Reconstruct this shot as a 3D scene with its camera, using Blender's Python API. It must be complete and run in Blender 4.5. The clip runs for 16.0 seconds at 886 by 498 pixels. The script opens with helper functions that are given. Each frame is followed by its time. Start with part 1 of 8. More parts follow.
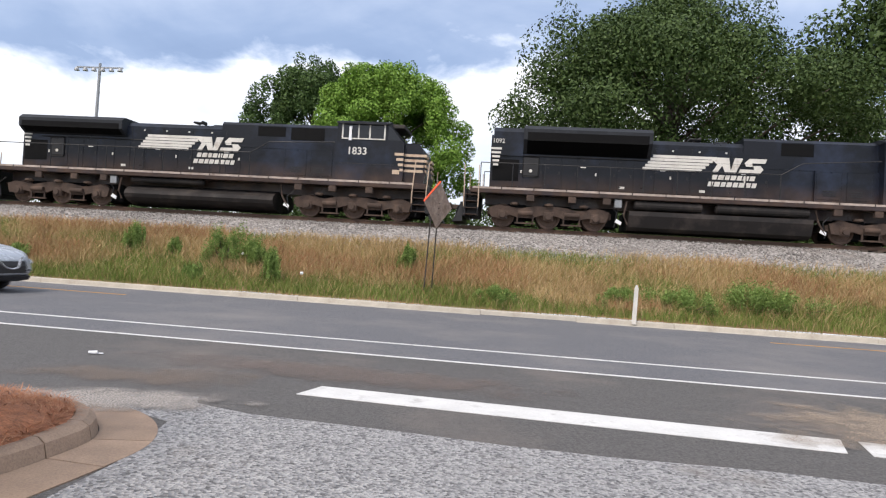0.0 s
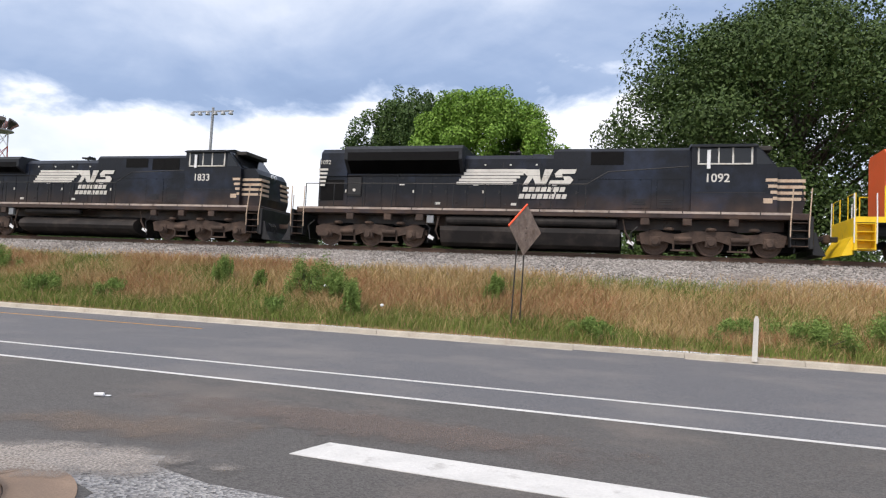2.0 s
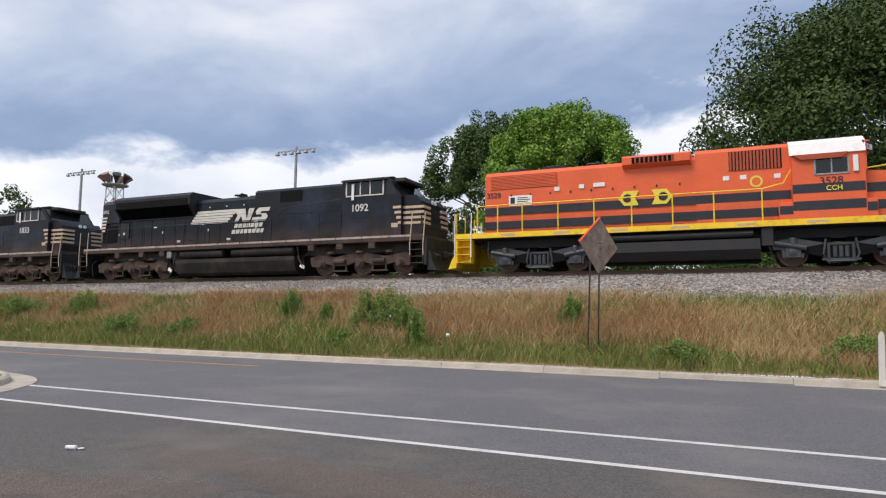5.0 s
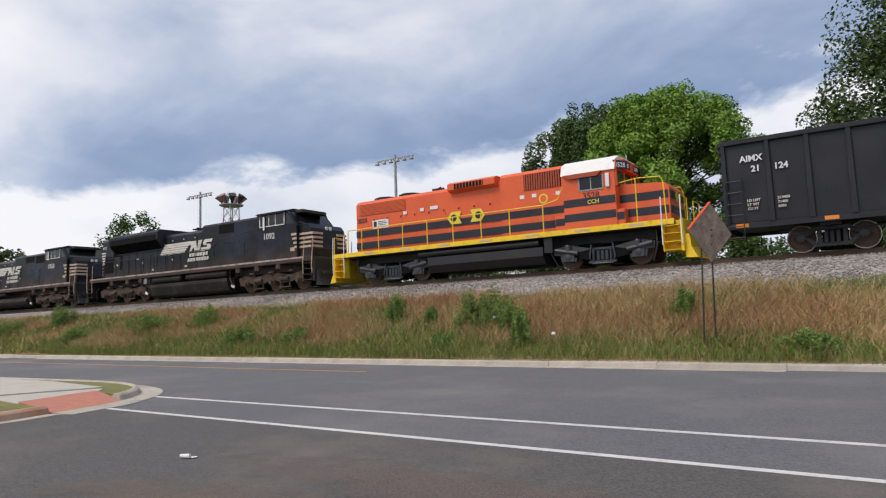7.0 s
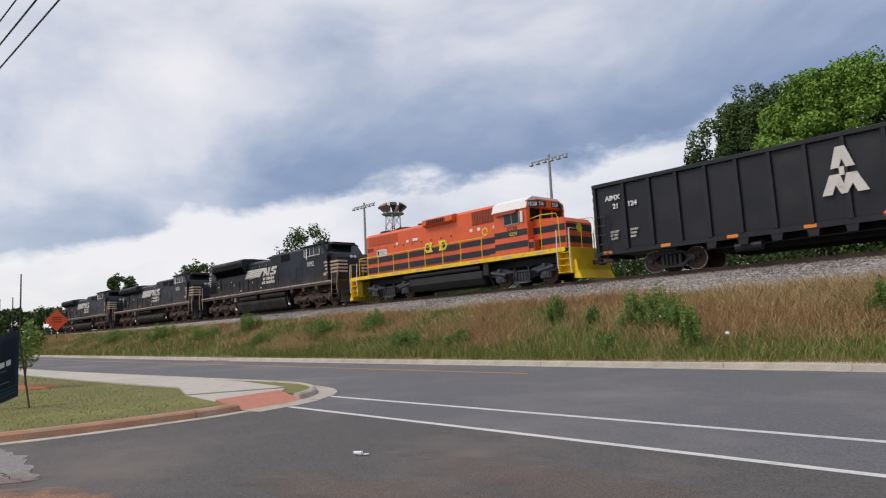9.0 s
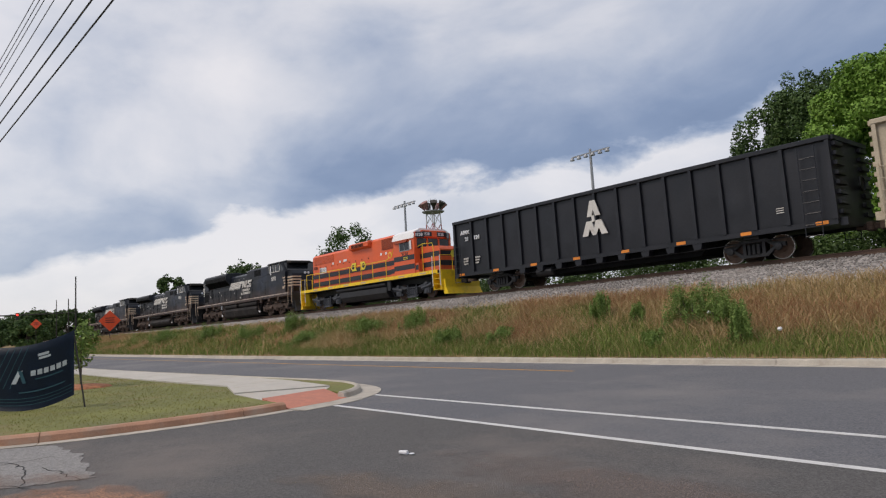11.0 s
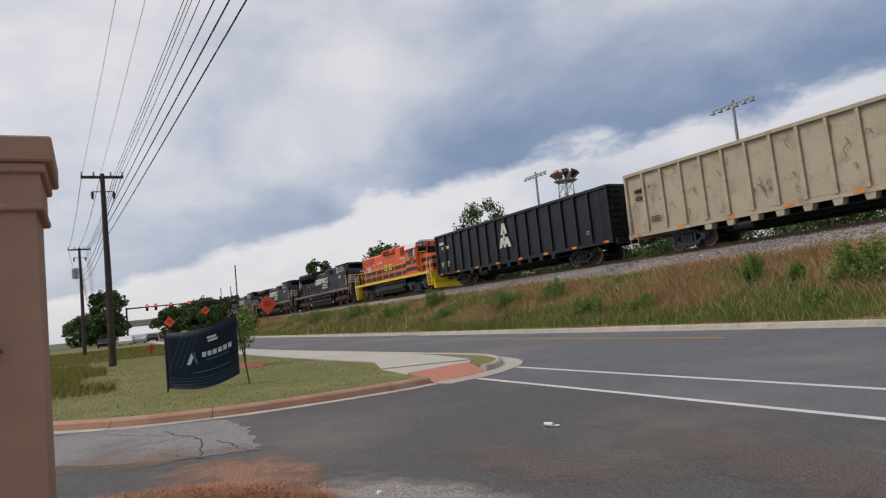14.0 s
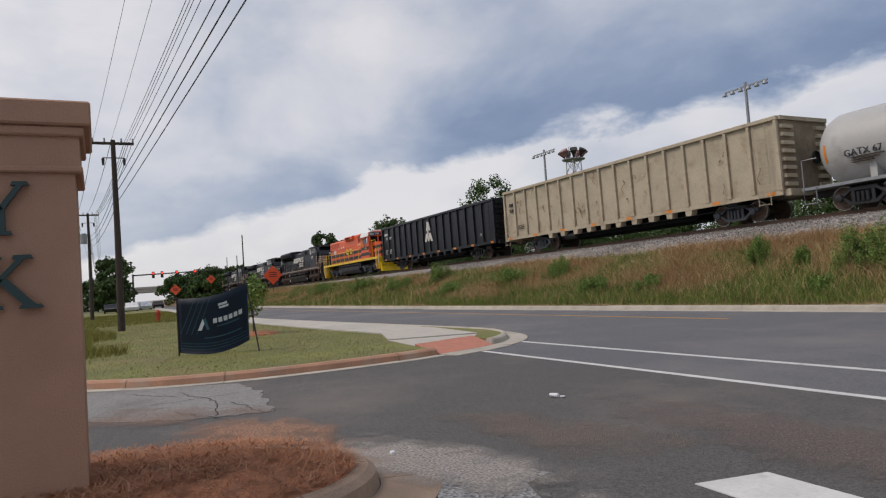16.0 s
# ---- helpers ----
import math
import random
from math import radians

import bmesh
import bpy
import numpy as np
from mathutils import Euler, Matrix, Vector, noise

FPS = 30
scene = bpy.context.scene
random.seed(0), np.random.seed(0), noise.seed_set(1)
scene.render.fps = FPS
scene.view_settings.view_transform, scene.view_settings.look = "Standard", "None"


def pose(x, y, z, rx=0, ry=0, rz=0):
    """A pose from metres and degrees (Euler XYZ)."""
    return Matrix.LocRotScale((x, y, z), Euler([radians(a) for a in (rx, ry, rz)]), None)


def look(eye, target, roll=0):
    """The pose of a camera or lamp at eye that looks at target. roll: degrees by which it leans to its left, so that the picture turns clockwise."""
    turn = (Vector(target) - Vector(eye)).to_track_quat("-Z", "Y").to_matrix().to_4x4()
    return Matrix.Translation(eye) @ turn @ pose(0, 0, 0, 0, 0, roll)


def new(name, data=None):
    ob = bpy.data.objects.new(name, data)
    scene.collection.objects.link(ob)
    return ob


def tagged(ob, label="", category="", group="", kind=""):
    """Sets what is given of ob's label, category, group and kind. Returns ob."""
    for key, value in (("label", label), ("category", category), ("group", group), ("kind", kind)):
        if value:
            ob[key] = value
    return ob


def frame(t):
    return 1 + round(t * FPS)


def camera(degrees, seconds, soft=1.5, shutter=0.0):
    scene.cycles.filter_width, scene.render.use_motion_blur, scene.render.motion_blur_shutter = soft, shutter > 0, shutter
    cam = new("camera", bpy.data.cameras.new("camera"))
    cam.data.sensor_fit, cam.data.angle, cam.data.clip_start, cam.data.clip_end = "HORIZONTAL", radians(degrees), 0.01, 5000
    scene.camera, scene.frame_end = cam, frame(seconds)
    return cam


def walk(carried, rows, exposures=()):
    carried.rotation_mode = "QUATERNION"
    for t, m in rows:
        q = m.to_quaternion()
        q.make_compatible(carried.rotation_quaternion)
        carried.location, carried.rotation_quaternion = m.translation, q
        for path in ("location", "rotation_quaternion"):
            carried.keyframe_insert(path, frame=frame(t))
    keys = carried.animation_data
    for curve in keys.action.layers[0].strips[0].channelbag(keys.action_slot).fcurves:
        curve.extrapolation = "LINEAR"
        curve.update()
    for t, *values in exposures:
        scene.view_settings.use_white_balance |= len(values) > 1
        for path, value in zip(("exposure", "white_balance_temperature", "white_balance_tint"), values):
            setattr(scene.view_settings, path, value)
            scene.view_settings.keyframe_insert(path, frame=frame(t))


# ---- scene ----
cam = camera(66.2, 16.0, soft=1.2, shutter=0.15)
PATH = [
    (0, (0.509, -0.973, 1.504), (0.253, 1.01, 1.536), 3.8),
    (0.5, (0.652, -0.47, 1.507), (0.305, 1.499, 1.566), 3.3),
    (1, (0.79, -0.077, 1.497), (0.349, 1.872, 1.574), 2.6),
    (1.5, (0.934, 0.259, 1.498), (0.423, 2.19, 1.594), 2.9),
    (2, (1.015, 0.716, 1.482), (0.431, 2.626, 1.589), 3.1),
    (2.5, (1.133, 1.088, 1.466), (0.498, 2.981, 1.579), 3.3),
    (3, (1.162, 1.443, 1.451), (0.515, 3.333, 1.555), 3.1),
    (3.5, (1.3, 1.79, 1.47), (0.693, 3.694, 1.534), 0.5),
    (3.7, (1.37, 1.87, 1.46), (0.748, 3.77, 1.556), 2.4),
    (5.8, (1.458, 2.537, 1.438), (0.508, 4.285, 1.648), -1.8),
    (6, (1.495, 2.546, 1.444), (0.531, 4.286, 1.65), -2.0),
    (6.5, (1.494, 2.609, 1.434), (0.464, 4.312, 1.632), -2.1),
    (7, (1.413, 2.651, 1.421), (0.295, 4.298, 1.611), -1.8),
    (7.5, (1.403, 2.692, 1.418), (0.034, 4.136, 1.617), -2.3),
    (8, (1.393, 2.718, 1.424), (-0.061, 4.076, 1.631), -2.7),
    (10.3, (1.38, 2.666, 1.388), (-0.094, 4.0, 1.606), -2.8),
    (10.5, (1.323, 2.733, 1.415), (-0.161, 4.056, 1.633), -2.9),
    (11, (1.321, 2.726, 1.426), (-0.222, 3.981, 1.638), -3.2),
    (11.5, (1.302, 2.756, 1.419), (-0.29, 3.949, 1.627), -3.7),
    (12, (1.349, 2.724, 1.42), (-0.245, 3.913, 1.63), -4.1),
    (12.5, (1.342, 2.724, 1.421), (-0.27, 3.889, 1.628), -4.4),
    (13, (1.335, 2.74, 1.416), (-0.312, 3.857, 1.613), -5.0),
    (13.5, (1.332, 2.743, 1.425), (-0.348, 3.813, 1.605), -5.3),
    (14, (1.247, 2.789, 1.413), (-0.519, 3.714, 1.578), -5.6),
    (14.5, (1.324, 2.677, 1.415), (-0.484, 3.519, 1.564), -2.7),
    (15, (1.358, 2.651, 1.391), (-0.419, 3.554, 1.551), -3.4),
    (15.5, (1.344, 2.636, 1.386), (-0.439, 3.529, 1.535), -3.2),
    (16, (1.359, 2.625, 1.378), (-0.42, 3.534, 1.473), -4.0),
]
EXPOSURES = ((0, 0.63, 6850, 13), (3, 0.45, 6900, 13), (6, 0.17, 6900, 13), (8, 0.05, 6900, 14), (11, -0.1, 6950, 14), (16, -0.24, 6950, 14))
walk(cam, [(t, look(e, g, r)) for t, e, g, r in PATH], EXPOSURES)

# ---- world, sun ----
world = bpy.data.worlds.new("overcast_sky")
scene.world = world
world.use_nodes = True
wt = world.node_tree
wt.nodes.clear()


SUN_EL, SUN_AZ = radians(52), radians(205)
sky = wt.nodes.new("ShaderNodeTexSky")
sky.sky_type, sky.sun_disc, sky.sun_elevation, sky.sun_rotation = "NISHITA", False, SUN_EL, SUN_AZ
tc = wt.nodes.new("ShaderNodeTexCoord")
sep = wt.nodes.new("ShaderNodeSeparateXYZ")
wt.links.new(tc.outputs["Generated"], sep.inputs[0])


def wmath(op, a, b=None, clamp=False):
    n = wt.nodes.new("ShaderNodeMath")
    n.operation, n.use_clamp = op, clamp
    for k, v in enumerate((a, b)):
        if v is None:
            continue
        if isinstance(v, (int, float)):
            n.inputs[k].default_value = v
        else:
            wt.links.new(v, n.inputs[k])
    return n.outputs[0]


up = wmath("MAXIMUM", sep.outputs[2], 0.0)
den = wmath("ADD", up, 0.22)
px, py = wmath("DIVIDE", sep.outputs[0], den), wmath("DIVIDE", sep.outputs[1], den)
comb = wt.nodes.new("ShaderNodeCombineXYZ")
wt.links.new(px, comb.inputs[0]), wt.links.new(py, comb.inputs[1])


def wnoise(scale, detail, rough, offset, distortion=0.0):
    mp = wt.nodes.new("ShaderNodeMapping")
    mp.inputs["Location"].default_value = offset
    mp.inputs["Rotation"].default_value = (0, 0, 0.5)
    mp.inputs["Scale"].default_value = (0.75, 1.2, 1)
    wt.links.new(comb.outputs[0], mp.inputs[0])
    n = wt.nodes.new("ShaderNodeTexNoise")
    n.inputs["Scale"].default_value, n.inputs["Detail"].default_value = scale, detail
    n.inputs["Roughness"].default_value, n.inputs["Distortion"].default_value = rough, distortion
    wt.links.new(mp.outputs[0], n.inputs["Vector"])
    return n.outputs[0]


big = wnoise(0.9, 4, 0.5, (3.1, 0.4, 0), 0.2)
# heaped cloud: noise over the dome itself, so that it does not flatten out towards the horizon
dome_map = wt.nodes.new("ShaderNodeMapping")
dome_map.inputs["Scale"].default_value = (1.0, 1.0, 1.9)
wt.links.new(tc.outputs["Generated"], dome_map.inputs[0])


def dome_noise(scale, detail, rough, distortion):
    n = wt.nodes.new("ShaderNodeTexNoise")
    n.inputs["Scale"].default_value, n.inputs["Detail"].default_value = scale, detail
    n.inputs["Roughness"].default_value, n.inputs["Distortion"].default_value = rough, distortion
    wt.links.new(dome_map.outputs[0], n.inputs["Vector"])
    return n.outputs[0]


fine = dome_noise(6.5, 10, 0.56, 0.2)
heap = dome_noise(3.2, 8, 0.5, 0.35)
wisp = wnoise(1.3, 8, 0.55, (1.7, 5.1, 0), 0.6)


def wrange(sock, points):
    """Piecewise linear curve through (in, out) points."""
    total = None
    for (a0, v0), (a1, v1) in zip(points, points[1:]):
        n = wt.nodes.new("ShaderNodeMapRange")
        wt.links.new(sock, n.inputs[0])
        for k, v in enumerate((a0, a1, v0 if total is None else 0.0, v1 if total is None else v1 - v0)):
            n.inputs[k + 1].default_value = v
        total = n.outputs[0] if total is None else wmath("ADD", total, n.outputs[0])
    return total


# a long lane of dark cloud from west to north with a torn lower edge, bright cumulus below it
q = wmath("ADD", wmath("SUBTRACT", py, 1.80), wmath("MULTIPLY", wmath("MULTIPLY", px, px), 0.165))
q = wmath("ADD", q, wmath("MULTIPLY", wmath("SUBTRACT", fine, 0.5), 1.0))
q = wmath("ADD", q, wmath("MULTIPLY", wmath("SUBTRACT", big, 0.5), 0.55))
cl = wrange(q, ((-1.3, 0.62), (-0.75, 0.61), (-0.40, 0.51), (-0.18, 0.36), (0.05, 0.29), (0.12, 0.46), (0.24, 0.78), (0.6, 0.68)))
cl = wmath("ADD", cl, wmath("MULTIPLY", wmath("SUBTRACT", wisp, 0.5), 0.4))
cl = wmath("ADD", cl, wmath("MULTIPLY", wmath("SUBTRACT", heap, 0.5), 0.9))
cl = wmath("ADD", cl, wmath("MULTIPLY", wmath("SUBTRACT", fine, 0.5), 0.35))
# thinner cloud towards the west
west = wmath("MULTIPLY", wmath("SUBTRACT", wmath("MULTIPLY", sep.outputs[0], -1.0), 0.74), 0.8, clamp=True)
cl = wmath("ADD", cl, west)
low = wmath("SUBTRACT", 1.0, wmath("MULTIPLY", up, 6.0), clamp=True)
cl = wmath("ADD", wmath("MULTIPLY", cl, wmath("SUBTRACT", 1.0, wmath("MULTIPLY", low, 0.7))), wmath("MULTIPLY", low, 0.5))
ramp = wt.nodes.new("ShaderNodeValToRGB")
wt.links.new(cl, ramp.inputs[0])
el = ramp.color_ramp.elements
el[0].position, el[0].color = 0.12, (0.17, 0.25, 0.42, 1)
el[1].position, el[1].color = 0.86, (0.84, 0.87, 0.93, 1)
for p_, c_ in ((0.28, (0.23, 0.32, 0.50, 1)), (0.42, (0.34, 0.43, 0.60, 1)), (0.56, (0.49, 0.57, 0.71, 1)), (0.70, (0.68, 0.735, 0.83, 1))):
    e_ = el.new(p_)
    e_.color = c_
bg_sky, bg_cloud, add = wt.nodes.new("ShaderNodeBackground"), wt.nodes.new("ShaderNodeBackground"), wt.nodes.new("ShaderNodeAddShader")
wo = wt.nodes.new("ShaderNodeOutputWorld")
wt.links.new(sky.outputs[0], bg_sky.inputs[0]), wt.links.new(ramp.outputs[0], bg_cloud.inputs[0])
bg_sky.inputs[1].default_value, bg_cloud.inputs[1].default_value = 0.02, 0.9
wt.links.new(bg_sky.outputs[0], add.inputs[0]), wt.links.new(bg_cloud.outputs[0], add.inputs[1])
wt.links.new(add.outputs[0], wo.inputs[0])

sun = new("sun", bpy.data.lights.new("sun", "SUN"))
sun.data.energy, sun.data.angle, sun.data.color = 2.0, radians(24), (1.0, 0.93, 0.84)
sun.matrix_world = look((-14, -30, 42), (0, 0, 0))


# ---- materials ----
def mat(name, color, rough=0.7, metal=0.0, var=0.25, scale=4.0, fine=40.0, bump=0.15, dirt_or_sheen=None, dirt_sheen_amount=0.0, dirt_sheen_scale=1.5, island=0.0, hue=None, spec=0.5, stretch=(1, 1, 1), low_dirt=None):
    """Painted, worn or earthy surface: two scales of colour change, patches of grime or painted sheen, fine relief."""
    m = bpy.data.materials.new(name)
    m.use_nodes = True
    nt = m.node_tree
    b = nt.nodes["Principled BSDF"]
    b.inputs["Metallic"].default_value = metal
    b.inputs["Specular IOR Level"].default_value = spec
    L = nt.links.new
    tcn = nt.nodes.new("ShaderNodeTexCoord")
    mp = nt.nodes.new("ShaderNodeMapping")
    mp.inputs["Scale"].default_value = stretch
    L(tcn.outputs["Object"], mp.inputs[0])

    def nz(sc, detail=5, rg=0.6):
        n = nt.nodes.new("ShaderNodeTexNoise")
        n.inputs["Scale"].default_value, n.inputs["Detail"].default_value, n.inputs["Roughness"].default_value = sc, detail, rg
        L(mp.outputs[0], n.inputs["Vector"])
        return n.outputs[0]

    def rng(sock, a, b_, lo, hi):
        n = nt.nodes.new("ShaderNodeMapRange")
        L(sock, n.inputs[0])
        for k, v in enumerate((a, b_, lo, hi)):
            n.inputs[k + 1].default_value = v
        return n.outputs[0]

    def mix(f, ca, cb, mode="MIX"):
        n = nt.nodes.new("ShaderNodeMix")
        n.data_type, n.blend_type = "RGBA", mode
        for sock, v in ((n.inputs[0], f), (n.inputs[6], ca), (n.inputs[7], cb)):
            if isinstance(v, (int, float)):
                sock.default_value = v
            elif isinstance(v, tuple):
                sock.default_value = (*v[:3], 1)
            else:
                L(v, sock)
        return n.outputs[2]

    n1, n2 = nz(scale), nz(fine, 3)
    lo, hi = tuple(c * (1 - var) for c in color), tuple(min(1, c * (1 + var)) for c in color)
    col = mix(rng(n1, 0.3, 0.7, 0, 1), lo, hi)
    g = nt.nodes.new("ShaderNodeMapRange")
    L(n2, g.inputs[0])
    for k, v in enumerate((0.3, 0.7, 1 - var * 0.8, 1 + var * 0.8)):
        g.inputs[k + 1].default_value = v
    cm = nt.nodes.new("ShaderNodeVectorMath")
    cm.operation = "MULTIPLY"
    cx = nt.nodes.new("ShaderNodeCombineXYZ")
    for k in range(3):
        L(g.outputs[0], cx.inputs[k])
    L(col, cm.inputs[0]), L(cx.outputs[0], cm.inputs[1])
    col = cm.outputs[0]
    if hue:
        geo = nt.nodes.new("ShaderNodeNewGeometry")
        cr = nt.nodes.new("ShaderNodeValToRGB")
        L(geo.outputs["Random Per Island"], cr.inputs[0])
        e = cr.color_ramp.elements
        e[0].color, e[1].color = (*hue[0], 1), (*hue[-1], 1)
        for k, c in enumerate(hue[1:-1]):
            x = e.new((k + 1) / (len(hue) - 1))
            x.color = (*c, 1)
        col = mix(0.85, col, cr.outputs[0])
        col = mix(rng(n1, 0.3, 0.7, 0.0, 0.5), col, tuple(c * 0.6 for c in color))
    if island:
        oi = nt.nodes.new("ShaderNodeObjectInfo")
        col = mix(rng(oi.outputs["Random"], 0, 1, 0, island), col, tuple(c * 0.6 for c in color))
    if dirt_or_sheen:
        d = nz(dirt_sheen_scale, 6, 0.65)
        col = mix(rng(d, 0.62 - dirt_sheen_amount * 0.4, 0.75, 0, 0.85), col, dirt_or_sheen)
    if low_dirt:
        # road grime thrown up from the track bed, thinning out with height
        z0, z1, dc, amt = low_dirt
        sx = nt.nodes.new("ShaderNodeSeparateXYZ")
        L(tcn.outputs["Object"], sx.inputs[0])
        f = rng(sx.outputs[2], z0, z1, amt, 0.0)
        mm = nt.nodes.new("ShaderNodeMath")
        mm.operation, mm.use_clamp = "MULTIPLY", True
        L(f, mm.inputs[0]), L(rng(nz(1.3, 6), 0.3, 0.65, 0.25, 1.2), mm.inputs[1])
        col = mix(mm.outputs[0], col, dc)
    L(col, b.inputs["Base Color"])
    L(rng(n1, 0.3, 0.7, max(0.03, rough - 0.12), min(1, rough + 0.12)), b.inputs["Roughness"])
    if bump:
        bp = nt.nodes.new("ShaderNodeBump")
        bp.inputs["Strength"].default_value, bp.inputs["Distance"].default_value = bump, 0.02
        L(n2, bp.inputs["Height"])
        L(bp.outputs[0], b.inputs["Normal"])
    return m


def stones(name, colors, scale, bump, dirt_or_sheen, dirt_sheen_scale=0.5, dirt_cut=0.6, rough=0.9):
    """Loose or bound stone: a cell pattern of many greys with earthy patches."""
    m = bpy.data.materials.new(name)
    m.use_nodes = True
    nt = m.node_tree
    L = nt.links.new
    b = nt.nodes["Principled BSDF"]
    tcn = nt.nodes.new("ShaderNodeTexCoord")
    v = nt.nodes.new("ShaderNodeTexVoronoi")
    v.inputs["Scale"].default_value = scale
    L(tcn.outputs["Object"], v.inputs["Vector"])
    sx = nt.nodes.new("ShaderNodeSeparateColor")
    L(v.outputs["Color"], sx.inputs[0])
    cr = nt.nodes.new("ShaderNodeValToRGB")
    L(sx.outputs[0], cr.inputs[0])
    e = cr.color_ramp.elements
    e[0].color, e[1].color = (*colors[0], 1), (*colors[-1], 1)
    for k, c in enumerate(colors[1:-1]):
        x = e.new((k + 1) / (len(colors) - 1))
        x.color = (*c, 1)
    n = nt.nodes.new("ShaderNodeTexNoise")
    n.inputs["Scale"].default_value, n.inputs["Detail"].default_value, n.inputs["Roughness"].default_value = dirt_sheen_scale, 8, 0.62
    L(tcn.outputs["Object"], n.inputs["Vector"])
    mr = nt.nodes.new("ShaderNodeMapRange")
    L(n.outputs[0], mr.inputs[0])
    for k, val in enumerate((dirt_cut - 0.08, dirt_cut + 0.1, 0, 0.75)):
        mr.inputs[k + 1].default_value = val
    mx = nt.nodes.new("ShaderNodeMix")
    mx.data_type = "RGBA"
    L(mr.outputs[0], mx.inputs[0]), L(cr.outputs[0], mx.inputs[6])
    mx.inputs[7].default_value = (*dirt_or_sheen, 1)
    L(mx.outputs[2], b.inputs["Base Color"])
    b.inputs["Roughness"].default_value = rough
    bp = nt.nodes.new("ShaderNodeBump")
    bp.inputs["Strength"].default_value, bp.inputs["Distance"].default_value = bump, 0.03
    L(v.outputs["Distance"], bp.inputs["Height"]), L(bp.outputs[0], b.inputs["Normal"])
    return m


ASPHALT = stones("asphalt", ((0.08, 0.081, 0.09), (0.12, 0.122, 0.133), (0.158, 0.16, 0.17)), 60, 0.25, (0.19, 0.18, 0.176), 0.28, 0.56, 0.85)
ASPHALT_NEAR = stones("driveway_asphalt", ((0.056, 0.053, 0.052), (0.089, 0.085, 0.083), (0.121, 0.116, 0.112)), 70, 0.25, (0.17, 0.145, 0.13), 0.33, 0.58, 0.85)
AGGREGATE = stones("coarse_aggregate", ((0.1, 0.1, 0.105), (0.28, 0.28, 0.285), (0.42, 0.415, 0.415), (0.18, 0.18, 0.185)), 40, 0.8, (0.2, 0.175, 0.15), 0.7, 0.66, 0.9)
OLD_ASPHALT = stones("old_asphalt", ((0.17, 0.165, 0.16), (0.24, 0.235, 0.23), (0.3, 0.29, 0.28)), 50, 0.4, (0.13, 0.12, 0.115), 0.6, 0.58, 0.9)
BALLAST = stones("ballast", ((0.106, 0.095, 0.088), (0.264, 0.242, 0.224), (0.405, 0.378, 0.356), (0.176, 0.158, 0.145)), 12, 1.0, (0.141, 0.110, 0.088), 0.35, 0.62, 0.95)
CONCRETE = mat("concrete", (0.47, 0.43, 0.37), 0.9, var=0.16, scale=2.5, fine=60, bump=0.25, dirt_or_sheen=(0.3, 0.25, 0.2), dirt_sheen_amount=0.25, island=0.35)
CLAY_CONCRETE = mat("clay_stained_concrete", (0.43, 0.235, 0.15), 0.92, var=0.2, scale=2, fine=60, bump=0.3, dirt_or_sheen=(0.42, 0.34, 0.27), dirt_sheen_amount=0.3, island=0.3)
PAVING = mat("pavement_concrete", (0.5, 0.47, 0.42), 0.9, var=0.1, scale=1.5, fine=60, bump=0.2, dirt_or_sheen=(0.36, 0.31, 0.25), dirt_sheen_amount=0.2, island=0.2)
TACTILE = mat("tactile_red", (0.48, 0.19, 0.13), 0.85, var=0.15, scale=6)
WHITE_LINE = mat("road_paint_white", (0.6, 0.6, 0.59), 0.75, var=0.08, scale=3, fine=35, bump=0.25, dirt_or_sheen=(0.32, 0.31, 0.3), dirt_sheen_amount=0.12, dirt_sheen_scale=4)
YELLOW_LINE = mat("road_paint_yellow", (0.5, 0.26, 0.06), 0.8, var=0.2, scale=3, fine=35, dirt_or_sheen=(0.16, 0.13, 0.1), dirt_sheen_amount=0.4, dirt_sheen_scale=4)
EARTH = mat("bank_earth", (0.27, 0.17, 0.09), 0.95, var=0.35, scale=0.6, fine=12, bump=0.5, dirt_or_sheen=(0.135, 0.153, 0.054), dirt_sheen_amount=0.45, dirt_sheen_scale=0.35)
LAWN = mat("lawn_soil", (0.155, 0.16, 0.045), 0.95, var=0.25, scale=0.7, fine=20, bump=0.2, dirt_or_sheen=(0.25, 0.17, 0.085), dirt_sheen_amount=0.3, dirt_sheen_scale=0.45)
FIELD = mat("far_ground", (0.1, 0.115, 0.05), 0.95, var=0.3, scale=0.1, fine=2, bump=0.2)
MULCH = mat("pine_straw_bed", (0.36, 0.145, 0.07), 0.95, var=0.4, scale=9, fine=70, bump=0.8)
NEEDLE = mat("pine_needles", (0.27, 0.11, 0.055), 0.85, var=0.2, hue=((0.32, 0.12, 0.06), (0.5, 0.21, 0.1), (0.62, 0.34, 0.19)), bump=0)
DRY = mat("dry_grass", (0.48, 0.33, 0.17), 0.9, var=0.25, scale=0.35, spec=0.2, hue=((0.33, 0.24, 0.10), (0.51, 0.375, 0.19), (0.62, 0.49, 0.28), (0.48, 0.29, 0.15), (0.36, 0.34, 0.12)), bump=0)
RUSSET = mat("russet_grass", (0.42, 0.22, 0.12), 0.9, var=0.25, scale=0.35, spec=0.2, hue=((0.32, 0.15, 0.08), (0.46, 0.25, 0.135), (0.54, 0.34, 0.19), (0.38, 0.18, 0.095)), bump=0)
GREEN = mat("green_grass", (0.16, 0.215, 0.05), 0.85, var=0.25, scale=0.35, spec=0.2, hue=((0.10, 0.165, 0.034), (0.165, 0.24, 0.05), (0.255, 0.305, 0.085), (0.37, 0.34, 0.135)), bump=0)
